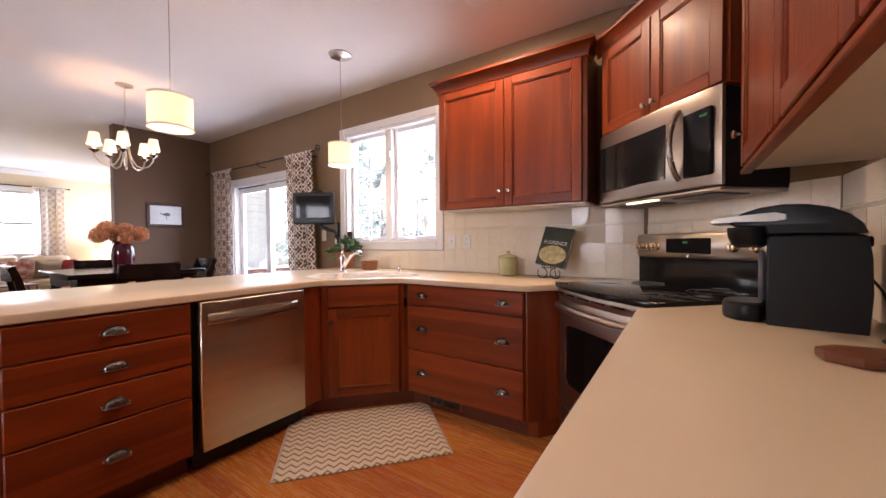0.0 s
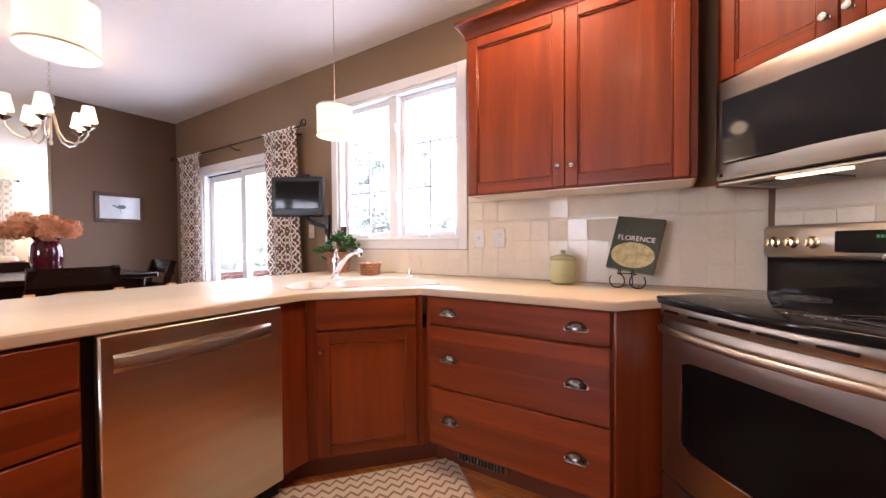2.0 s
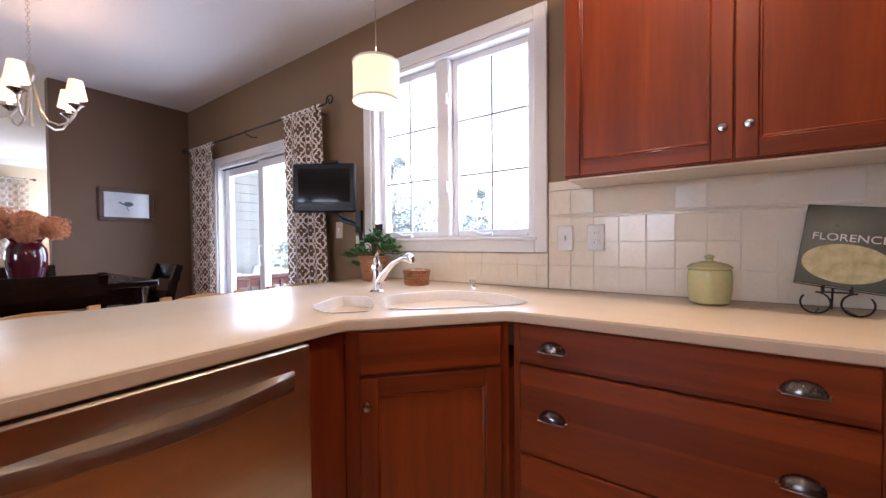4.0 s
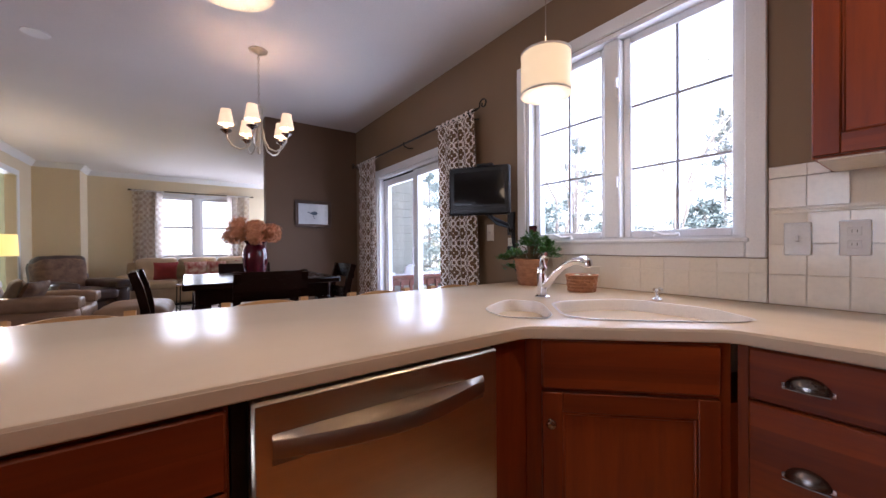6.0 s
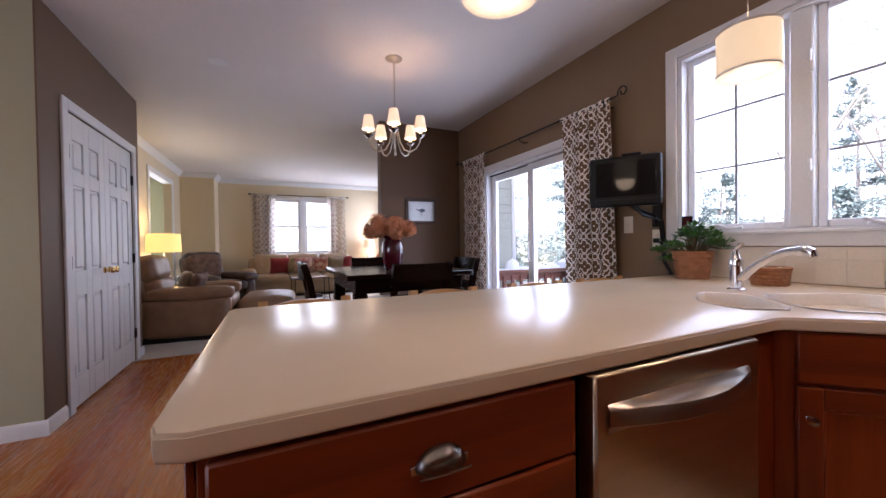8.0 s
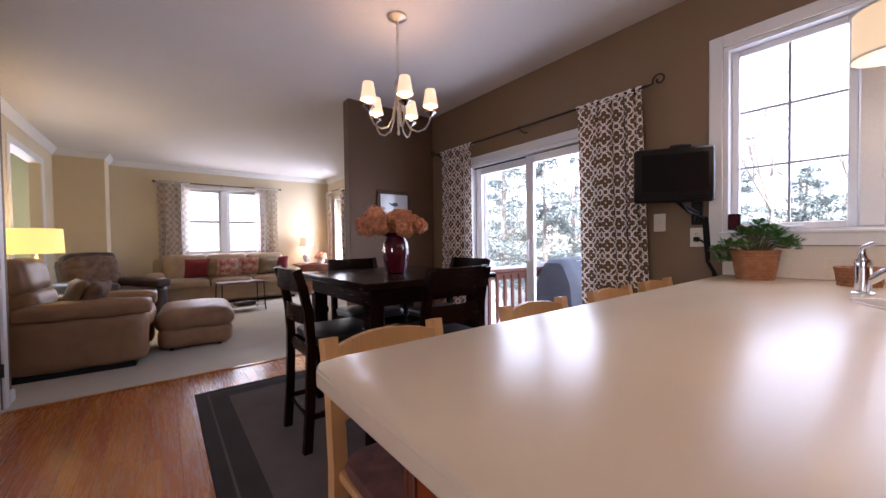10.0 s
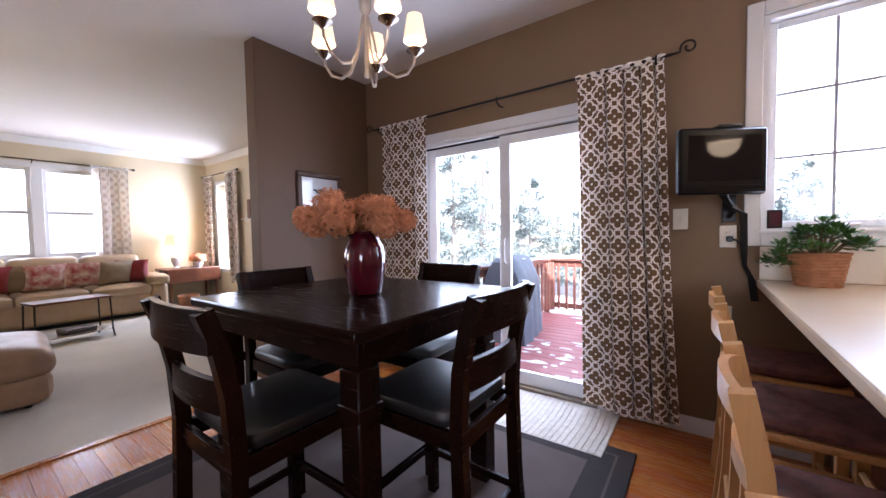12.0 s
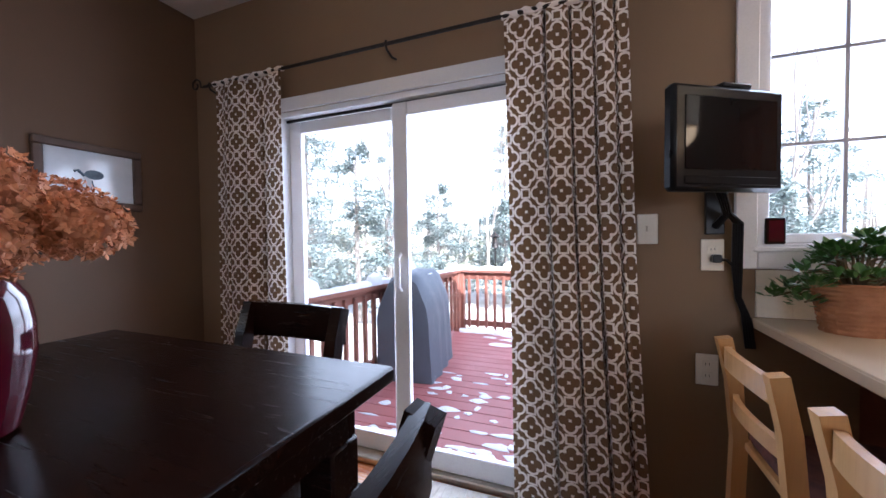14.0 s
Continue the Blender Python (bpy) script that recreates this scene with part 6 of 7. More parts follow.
# pendants over the peninsula
for x, y in ((-3.178, 2.185), (-3.195, 1.03)):
    t = thing("pendant_lamp", (x, y, 0), "lit linen drum pendant above the peninsula", "pendant lamp", "pendants over the peninsula")
    part("canopy", lathe([(0.0, 2.628), (0.012, 2.630), (0.02, 2.640), (0.070, 2.646), (0.088, 2.651), (0.090, 2.6595), (0.0, 2.6595)], seg=28), pewter, t, "brushed nickel canopy")
    part("cord", tube([(0, 0, 1.925), (0, 0, 2.63)], 0.0022, 6), steel, t, "thin pale cord")
    bm = bmesh.new()
    n = 40
    for r, flip in ((0.102, False), (0.100, True)):
        lo = [bm.verts.new((r * math.cos(6.2832 * i / n), r * math.sin(6.2832 * i / n), 1.782)) for i in range(n)]
        hi = [bm.verts.new((r * math.cos(6.2832 * i / n), r * math.sin(6.2832 * i / n), 1.950)) for i in range(n)]
        for i in range(n):
            j = (i + 1) % n
            bm.faces.new((lo[j], lo[i], hi[i], hi[j]) if flip else (lo[i], lo[j], hi[j], hi[i]))
    sh = part("shade", bm, shade_lit, t, "lit cream linen shade")
    for z in (1.779, 1.945):
        part("trim_band", lathe([(0.1025, z), (0.1045, z), (0.1045, z + 0.008), (0.1025, z + 0.008)], seg=40), mat_cloth, sh, "thin tan shade band")
    part("diffuser", lathe([(0.0, 1.786), (0.099, 1.786), (0.099, 1.790), (0.0, 1.790)], seg=36), shade_core, t, "bright white diffuser")
    part("spider", tube([(-0.100, 0, 1.940), (0, 0, 1.943), (0.100, 0, 1.940)], 0.002, 6), steel, t)
    point_lamp("pendant_light", (x, y, 1.760), 1.1, 0.09)
    point_lamp("pendant_light", (x, y, 2.03), 0.2, 0.05)

# television on its arm
t = thing("television", (-3.992, 2.52, 1.352), "small black flat television on a wall arm", "television", rz=33.0)
part("cabinet", box(-0.212, 0.205, 0.0, 0.045, 0.0, 0.322, 0.012), tv_black, t)
part("back_housing", box(-0.155, 0.155, 0.0455, 0.095, 0.03, 0.27, 0.02), black_plastic, t)
part("screen", box(-0.172, 0.172, -0.003, 0.001, 0.065, 0.285, 0.002), black_glass, t, "glossy dark screen")
part("speaker_strip", box(-0.175, 0.175, -0.004, 0.0, 0.02, 0.045, 0.002), tv_black, t)
part("receiver_box", box(-0.02, 0.09, 0.01, 0.08, 0.3225, 0.340, 0.005), black_plastic, t, "thin black box on top of the television")
t = thing("wall_bracket", (-3.96, 2.79, 0), "black swivel arm and hanging cables behind the television", "wall bracket")
part("wall_plate", box(-0.03, 0.03, -0.012, 0.008, 1.22, 1.38, 0.003), black_plastic, t)
part("arm", tube([(-0.03, -0.20, 1.42), (-0.02, -0.16, 1.335), (0.02, -0.06, 1.29), (0.0, -0.012, 1.25)], 0.013, 8), black_plastic, t)
bm = bmesh.new()
for k in range(4):
    o = 0.008 * k
    bm = bmesh.new()
    add_tube(bm, [(-0.05 + o, -0.20, 1.36), (-0.02 + o, -0.15, 1.315 - o), (0.045 + o, -0.05, 1.26), (0.05 + o, -0.03, 1.10), (0.06 + o * 0.5, -0.03, 0.99), (0.085 + o, -0.012, 0.93 - o), (0.10 + o, -0.008, 0.80)], 0.0055, 6)
    part("cable", bm, black_plastic, t)
bm = bmesh.new()
add_tube(bm, [(0.0, -0.02, 1.13), (0.03, -0.035, 1.125), (0.055, -0.03, 1.10)], 0.006, 6)
add_box(bm, -0.012, 0.018, -0.035, 0.0, 1.115, 1.145, 0.005)
part("plug", bm, black_plastic, t, "black plug in the socket")
t = thing("photo_block", (-3.775, 2.80, 1.182), "small dark red framed photo on the window sill", "photo frame", rz=5)
part("frame", box(-0.03, 0.03, -0.008, 0.006, 0.0, 0.095, 0.003), espresso, t)
part("print", box(-0.022, 0.022, -0.0095, -0.0078, 0.010, 0.085), vase_glaze, t, "dark red print")

# picture on the brown wall, facing +x
t = thing("framed_picture", (-6.775, 2.235, 1.555), "small framed print in a wide dark wooden frame", "picture", rz=90)
bm = bmesh.new()
for a, b, c, d in ((-0.22, 0.22, 0.125, 0.165), (-0.22, 0.22, -0.165, -0.125), (-0.22, -0.18, -0.125, 0.125), (0.18, 0.22, -0.125, 0.125)):
    add_box(bm, a, b, -0.024, -0.001, c, d, 0.006)
part("frame", bm, surface("worn brown frame wood", (0.11, 0.066, 0.044), (0.07, 0.042, 0.03), 0.5, scale=9, fine=120), t)
part("mount", box(-0.18, 0.18, -0.010, -0.002, -0.125, 0.125), surface("pale blue white mount", (0.62, 0.66, 0.70), (0.58, 0.62, 0.66), 0.12, coat=1.0, bump=0.0, scale=3, fine=20, rough_var=0.02), t, "pale mount behind glass")
bm = bmesh.new()
add_lathe(bm, [(0.04, 0), (0.04, 0.001), (0, 0.0012)], m=pose(0.01, -0.0105, 0.01, 90, 0, 0), squash=0.6, seg=16)
add_tube(bm, [(-0.03, -0.011, 0.0), (-0.055, -0.011, 0.025), (-0.07, -0.011, 0.018)], 0.007, 6)
add_tube(bm, [(0.0, -0.011, -0.02), (0.005, -0.011, -0.05), (0.02, -0.011, -0.055)], 0.003, 6)
part("printed_shell", bm, surface("slate blue print", (0.10, 0.15, 0.20), (0.05, 0.08, 0.12), 0.4, scale=60, fine=120, bump=0.0), t, "slate blue printed motif")

# rugs of the dining corner
t = thing("area_rug", (0, 0, 0.001), "charcoal bordered rug beneath the dining table", "rug")
x0, x1, y0, y1 = -6.43, -4.345, 0.285, 2.38
part("border", box(x0, x1, y0, y1, 0.0, 0.009, 0.003), rug_dark, t)
part("border_line", box(x0 + 0.075, x1 - 0.075, y0 + 0.075, y1 - 0.075, 0.009, 0.0100), rug_band, t, "thin grey border line")
part("inner_border", box(x0 + 0.087, x1 - 0.087, y0 + 0.087, y1 - 0.087, 0.0100, 0.0108), rug_dark, t)
part("field", box(x0 + 0.20, x1 - 0.20, y0 + 0.20, y1 - 0.20, 0.0108, 0.0116), rug_band, t, "grey brown woven field")
t = thing("door_mat", (0, 0, 0.002), "cream woven mat in front of the sliding door", "door mat")
bm = box(-5.40, -4.49, 2.235, 2.775, 0.0, 0.012, 0.004)
part("weave", bm, mat_cloth, t)
bm = bmesh.new()
for i in range(26):
    x = -5.38 + i * 0.034
    add_tube(bm, [(x, 2.25, 0.0125), (x + 0.012, 2.50, 0.0125), (x, 2.76, 0.0125)], 0.004, 5)
part("ribs", bm, mat_cloth, t, "raised cream ribs")

# ---- living room ----
def pillow_mesh(w, h, d, seed=0):
    bm = bmesh.new()
    n = 12
    rnd = random.Random(seed)
    sides = []
    for s in (-1, 1):
        g = []
        for j in range(n + 1):
            row = []
            for i in range(n + 1):
                u, v = -1 + 2 * i / n, -1 + 2 * j / n
                puff = ((1 - u ** 4) * (1 - v ** 4)) ** 0.6
                pin = 1 - 0.07 * (1 - abs(u * v))
                row.append(bm.verts.new((w / 2 * u * (1 - 0.06 * (1 - v * v)), s * d / 2 * puff * (1 + 0.06 * math.sin(4 * u + seed) * math.cos(5 * v)), h / 2 * v * (1 - 0.06 * (1 - u * u)))))
            g.append(row)
        for j in range(n):
            for i in range(n):
                q = (g[j][i], g[j][i + 1], g[j + 1][i + 1], g[j + 1][i])
                bm.faces.new(q if s < 0 else q[::-1])
    bmesh.ops.remove_doubles(bm, verts=bm.verts, dist=0.0005)
    return bm


def soft_block(x0, x1, y0, y1, z0, z1, puff=0.03, n=10, r=0.35):
    """An upholstered block: rounded and puffed up."""
    bm = bmesh.new()
    bmesh.ops.create_cube(bm, size=2)
    bmesh.ops.subdivide_edges(bm, edges=bm.edges[:], cuts=n - 1, use_grid_fill=True)
    c = Vector(((x0 + x1) / 2, (y0 + y1) / 2, (z0 + z1) / 2))
    h = Vector(((x1 - x0) / 2, (y1 - y0) / 2, (z1 - z0) / 2))
    for v in bm.verts:
        p = v.co.copy()
        rr = min(h) * r * 2
        q = Vector([p[i] * h[i] for i in range(3)])
        inner = Vector([max(-(h[i] - rr), min(h[i] - rr, q[i])) for i in range(3)])
        d = q - inner
        if d.length > 1e-6:
            q = inner + d.normalized() * rr * min(1.0, d.length / rr)
            if max(abs(p.x), abs(p.y), abs(p.z)) > 0.999:
                q = inner + d.normalized() * rr
        q.z += puff * (1 - p.x ** 2) * (1 - p.y ** 2) * (1 if p.z > 0 else 0) * max(0, p.z)
        q += Vector((0.004 * math.sin(23 * q.y + 9 * q.z), 0.004 * math.sin(21 * q.x + 11 * q.z), 0.004 * math.sin(17 * q.x + 19 * q.y)))
        v.co = c + q
    return bm


def easy_chair(name, w, d, mat, label, group=""):
    """An overstuffed leather armchair that faces local +y."""
    t = thing(name, (0, 0, 0), label, "armchair", group)
    part("base", soft_block(-w / 2 + 0.03, w / 2 - 0.03, -d / 2 + 0.06, d / 2 - 0.06, 0.05, 0.40, 0.0), mat, t)
    part("plinth", box(-w / 2 + 0.06, w / 2 - 0.06, -d / 2 + 0.10, d / 2 - 0.10, 0.0, 0.055), black_plastic, t, "dark recessed plinth")
    part("seat_cushion", soft_block(-w / 2 + 0.18, w / 2 - 0.18, -d / 2 + 0.25, d / 2 + 0.02, 0.33, 0.50, 0.04), mat, t)
    for s in (-1, 1):
        part("arm", soft_block(*sorted((s * w / 2, s * (w / 2 - 0.23))), -d / 2 + 0.10, d / 2, 0.05, 0.52, 0.0), mat, t)
        part("arm_pad", soft_block(*sorted((s * (w / 2 + 0.02), s * (w / 2 - 0.26))), -d / 2 + 0.14, d / 2 + 0.03, 0.49, 0.63, 0.02), mat, t)
    m = pose(0, -d / 2 + 0.16, 0.35, -12, 0, 0)
    for nm, a, b, z0, z1 in (("back_frame", -0.16, 0.02, -0.28, 0.62), ("back_cushion", -0.03, 0.17, 0.08, 0.38), ("headrest", -0.11, 0.17, 0.35, 0.68)):
        bm = soft_block(-w / 2 + 0.15, w / 2 - 0.15, a, b, z0, z1, 0.0)
        bmesh.ops.transform(bm, matrix=pose(0, -d / 2 + 0.16, 0.35, 12, 0, 0), verts=bm.verts)
        part(nm, bm, mat, t)
    return t


c = easy_chair("armchair", 0.90, 1.00, leather_brown, "overstuffed taupe brown leather armchair beside the pantry")
c.matrix_world = pose(-7.99, -0.48, 0.008, 0, 0, -3)
t = thing("throw", (-7.99, -0.48, 0.008), "dark red throw folded over the taupe armchair's back", "blanket", rz=-3)
bm = soft_block(-0.34, 0.22, -0.54, -0.36, 0.30, 1.075, 0.0)
bmesh.ops.transform(bm, matrix=pose(0, -0.09, 0.10, 10, 0, 0), verts=bm.verts)
part("cloth", bm, red_cloth, t)
floral = surface("red and white floral cloth", (0.32, 0.02, 0.025), (0.72, 0.62, 0.52), 0.85, scale=11, fine=200, bump=0.3)
patch = surface("patchwork cloth", (0.17, 0.10, 0.06), (0.075, 0.035, 0.024), 0.85, scale=13, fine=160, bump=0.4)


def pillow(at, rx, rz, w, h, d, mat, label, seed=0):
    t = thing("pillow", (0, 0, 0), label, "cushion")
    t.matrix_world = pose(*at, rx, 0, rz)
    part("cover", pillow_mesh(w, h, d, seed), mat, t)
    return t


pillow((-7.86, -0.52, 0.70), -18, 20, 0.34, 0.28, 0.12, gold_cloth, "taupe cushion on the taupe armchair", 1)
pillow((-7.80, -0.38, 0.67), -25, -10, 0.38, 0.30, 0.12, patch, "patterned red cushion on the taupe armchair", 2)
t = thing("ottoman", (-8.30, 0.42, 0.008), "large taupe leather ottoman in front of the armchair", "ottoman", rz=-4)
part("base", soft_block(-0.46, 0.46, -0.34, 0.34, 0.02, 0.27, 0.0), leather_brown, t)
part("cushion", soft_block(-0.49, 0.49, -0.36, 0.36, 0.21, 0.42, 0.045, 12, 0.45), leather_brown, t)
for sx in (-1, 1):
    for sy in (-1, 1):
        part("castor", lathe([(0.022, 0), (0.022, 0.05), (0, 0.05)], (sx * 0.33, sy * 0.22, 0), 10), black_plastic, t)
c = easy_chair("recliner", 0.95, 1.0, leather_dark, "dark brown leather recliner near the living room corner")
c.matrix_world = pose(-10.25, -0.48, 0.008, 0, 0, -52)
t = thing("throw", (-10.25, -0.48, 0.008), "patchwork throw over the dark recliner", "blanket", rz=-52)
bm = soft_block(-0.30, 0.34, -0.42, -0.06, 0.48, 1.03, 0.0)
bmesh.ops.transform(bm, matrix=pose(0, -0.02, 0.0, 9, 0, 0), verts=bm.verts)
part("cloth", bm, patch, t)

# sofa along the west wall, facing +x
t = thing("sofa", (-11.42, 1.15, 0.008), "long tan leather sofa beneath the wide window", "sofa", rz=-90)
W = 2.55
part("base", soft_block(-W / 2 + 0.05, W / 2 - 0.05, -0.40, 0.36, 0.05, 0.40, 0.0, 12, 0.2), leather_tan, t)
part("plinth", box(-W / 2 + 0.1, W / 2 - 0.1, -0.35, 0.30, 0.0, 0.055), black_plastic, t, "dark recessed plinth")
for s in (-1, 1):
    part("arm", soft_block(*sorted((s * W / 2, s * (W / 2 - 0.24))), -0.36, 0.42, 0.05, 0.50, 0.0), leather_tan, t)
    part("arm_pad", soft_block(*sorted((s * (W / 2 + 0.02), s * (W / 2 - 0.27))), -0.34, 0.44, 0.46, 0.61, 0.02), leather_tan, t)
sw = (W - 0.46) / 3
for i in range(3):
    a = -W / 2 + 0.23 + i * sw
    part("seat_cushion", soft_block(a, a + sw - 0.01, -0.15, 0.45, 0.34, 0.49, 0.03), leather_tan, t)
    bm = soft_block(a, a + sw - 0.01, -0.32, -0.10, 0.42, 0.94, 0.0)
    part("back_cushion", bm, leather_tan, t)
part("back", soft_block(-W / 2 + 0.1, W / 2 - 0.1, -0.42, -0.28, 0.1, 0.86, 0.0), leather_tan, t)
for y, mat, lab, a in ((0.62, red_cloth, "plain dark red cushion on the tan sofa", 8), (0.86, gold_cloth, "taupe cushion on the tan sofa", -12), (1.10, floral, "red and white floral cushion on the tan sofa", 6), (1.50, floral, "red and white floral cushion on the tan sofa", -8), (1.82, gold_cloth, "taupe cushion on the tan sofa", 10), (2.02, red_cloth, "plain dark red cushion on the tan sofa", -14)):
    pillow((-11.22 + (0.05 if a > 0 else 0), y, 0.695), -20, -90 + a, 0.40, 0.38, 0.15, mat, lab, int(y * 10))

t = thing("tray_table", (-10.05, 1.15, 0.008), "metal tray table with a dark slatted top and lower shelf", "side table", rz=-80)
part("tabletop", box(-0.34, 0.34, -0.17, 0.17, 0.475, 0.50, 0.005), walnut, t)
for sx in (-1, 1):
    part("leg_frame", tube([(sx * 0.33, -0.20, 0.0), (sx * 0.33, -0.16, 0.10), (sx * 0.32, -0.15, 0.475)], 0.009, 8), iron, t)
    part("leg_frame", tube([(sx * 0.33, 0.20, 0.0), (sx * 0.33, 0.16, 0.10), (sx * 0.32, 0.15, 0.475)], 0.009, 8), iron, t)
    part("cross_bar", tube([(sx * 0.33, -0.17, 0.09), (sx * 0.33, 0.17, 0.09)], 0.007, 8), iron, t)
part("shelf", box(-0.33, 0.33, -0.14, 0.14, 0.083, 0.097, 0.003), steel, t, "grey lower shelf")
t = thing("magazines", (-10.05, 1.2, 0.106), "dark stack of magazines on the tray table shelf", "magazines", rz=-75)
for i in range(4):
    part("magazine", box(-0.15, 0.14, -0.10, 0.10, i * 0.014, i * 0.014 + 0.012, 0.002, pose(0, 0, 0, 0, 0, i * 4 - 6)), leather_dark if i % 2 else grey_plastic, t)

# writing table, lamp and flowers
t = thing("side_table", (-11.57, 2.90, 0.008), "dark wood drop leaf table beneath the small lamp", "side table")
part("tabletop", box(-0.28, 0.28, -0.42, 0.42, 0.63, 0.655, 0.005), walnut, t)
part("apron", box(-0.24, 0.24, -0.37, 0.37, 0.52, 0.629, 0.003), walnut, t)
part("drop_leaf", box(0.281, 0.30, -0.40, 0.40, 0.42, 0.65, 0.004), walnut, t)
for sx in (-1, 1):
    for sy in (-1, 1):
        part("leg", lathe([(0.014, 0), (0.018, 0.2), (0.022, 0.5), (0.024, 0.6295)], (sx * 0.22, sy * 0.35, 0), 10), walnut, t)


def table_lamp(at, r0, r1, zs0, zs1, base_mat, shade, label, power, col):
    t = thing("table_lamp", at, label, "table lamp")
    part("base", lathe([(0.05, 0), (0.055, 0.01), (0.03, 0.03), (0.05, 0.08), (0.075, 0.14), (0.07, 0.19), (0.03, 0.23), (0.012, 0.25), (0.010, zs0 + 0.02), (0, zs0 + 0.02)], seg=20), base_mat, t)
    bm = bmesh.new()
    n = 28
    for d, flip in ((0.0, False), (-0.002, True)):
        lo = [bm.verts.new(((r0 + d) * math.cos(6.2832 * i / n), (r0 + d) * math.sin(6.2832 * i / n), zs0)) for i in range(n)]
        hi = [bm.verts.new(((r1 + d) * math.cos(6.2832 * i / n), (r1 + d) * math.sin(6.2832 * i / n), zs1)) for i in range(n)]
        for i in range(n):
            j = (i + 1) % n
            bm.faces.new((lo[j], lo[i], hi[i], hi[j]) if flip else (lo[i], lo[j], hi[j], hi[i]))
    part("shade", bm, shade, t, "lit lampshade")
    part("bulb", lathe([(0, zs0 + 0.02), (0.02, zs0 + 0.04), (0.03, zs0 + 0.08), (0.015, zs0 + 0.11), (0, zs0 + 0.12)], seg=12), bulb_mat, t, "lit bulb")
    point_lamp("lamp_light", (at[0], at[1], at[2] + zs1 + 0.03), power, 0.05, col)
    point_lamp("lamp_light", (at[0], at[1], at[2] + zs0 - 0.02), power * 0.6, 0.05, col)
    return t


table_lamp((-11.60, 2.72, 0.664), 0.15, 0.12, 0.40, 0.60, white_paint, shade_lit, "white ceramic table lamp with a lit cream shade", 1.2, (1.0, 0.62, 0.30))
table_lamp((-8.74, -0.92, 0.565), 0.21, 0.20, 0.50, 0.76, white_paint, yellow_shade, "table lamp with a glowing yellow drum shade", 3.5, (1.0, 0.70, 0.28))
t = thing("end_table", (-8.74, -0.92, 0.008), "small dark round end table behind the armchair", "side table")
part("tabletop", lathe([(0.20, 0.53), (0.21, 0.54), (0.21, 0.552), (0.20, 0.556), (0, 0.556)], seg=28), walnut, t)
part("pedestal", lathe([(0.14, 0), (0.12, 0.02), (0.03, 0.05), (0.03, 0.50), (0.06, 0.53)], seg=20), walnut, t)
v = thing("small_vase", (-11.48, 3.02, 0.664), "small white pot of dried flowers on the side table", "vase")
part("pot", lathe([(0.05, 0), (0.07, 0.03), (0.08, 0.08), (0.06, 0.11), (0, 0.10)], seg=20), white_paint, v)
bm = bmesh.new()
rnd = random.Random(4)
for _ in range(500):
    d = Vector((rnd.gauss(0, 1), rnd.gauss(0, 1), abs(rnd.gauss(0, 1)))).normalized()
    c = Vector((0, 0, 0.12)) + Vector((d.x * 0.15, d.y * 0.15, d.z * 0.15)) * rnd.uniform(0.6, 1.0)
    u = d.orthogonal() * 0.016
    w = d.cross(u)
    q = [bm.verts.new(c + a) for a in (-u, -w, u, w)]
    bm.faces.new(q)
part("blossoms", bm, petal_mat, v, "dried rust pink blossoms")
b = basket("storage_basket", (-11.1, 2.72, 0.008), 0.13, 0.15, 0.22, "tan woven basket on the carpet beside the side table")
t = thing("wall_sconce", (-10.25, 3.36, 1.62), "small white and brown wall sconce beside the curtain", "wall lamp")
part("backplate", box(-0.05, 0.05, -0.02, -0.001, -0.12, 0.20, 0.005), walnut, t)
part("shelf", box(-0.09, 0.09, -0.12, -0.001, -0.14, -0.121, 0.004), white_paint, t)

# ---- outside ----
built("siding", box(-6.775, -6.765, 2.96, 3.66, -1.6, 2.9), siding_mat, "cream clapboard sheathing of the bump out", "house wall")
t = thing("clapboards", (0, 0, 0), "cream clapboard siding outside the sliding door", "siding")
t["kind"] = "structure"
for i in range(24):
    z = -0.1 + i * 0.115
    m = pose(-6.742, 3.31, z, 0, -6, 0)
    part("clapboard", box(-0.008, 0.008, -0.33, 0.33, -0.06, 0.062, 0, m), siding_mat, t, smooth=False)
part("corner_board", box(-6.765, -6.725, 3.64, 3.70, -1.6, 2.8, 0.003), white_paint, t, "white corner board")
built("eave", box(-12.3, 0.3, 2.96, 3.75, 2.95, 3.05), white_paint, "white painted roof eave", "eave")
built("roof", box(-12.4, 0.4, -3.6, 3.8, 3.05, 3.15), bark, "dark shingle roof slab", "roof")

# deck
dk = thing("deck", (0, 0, -0.14), "red stained wooden deck with patches of snow", "deck")
dk["kind"] = "structure"
me = None
y = 2.975
while y < 6.35:
    if me is None:
        ob = part("deck_board", box(-6.60, -1.2, 0.0, 0.135, -0.035, 0.0, 0.003), deck_red, dk, smooth=False)
        me = ob.data
    else:
        ob = new("deck_board", me)
        ob.parent = dk
    ob.location = (0, y, 0)
    y += 0.142
part("joist_frame", box(-6.60, -1.2, 2.98, 6.35, -0.25, -0.04), deck_rail_red, dk)
bm = bmesh.new()
rnd = random.Random(9)


def snow_patch(bm, cx, cy, rx, ry, h, z=-0.138, n=16):
    k = [rnd.uniform(0.6, 1.25) for _ in range(n)]
    rings = []
    for s, hh in ((1.0, 0.0), (0.85, h * 0.7), (0.5, h), ):
        rings.append([bm.verts.new((cx + rx * s * k[i] * math.cos(6.2832 * i / n), cy + ry * s * k[i] * math.sin(6.2832 * i / n), z + hh)) for i in range(n)])
    for lo, hi in zip(rings, rings[1:]):
        for i in range(n):
            j = (i + 1) % n
            bm.faces.new((lo[i], lo[j], hi[j], hi[i]))
    bm.faces.new(rings[-1])


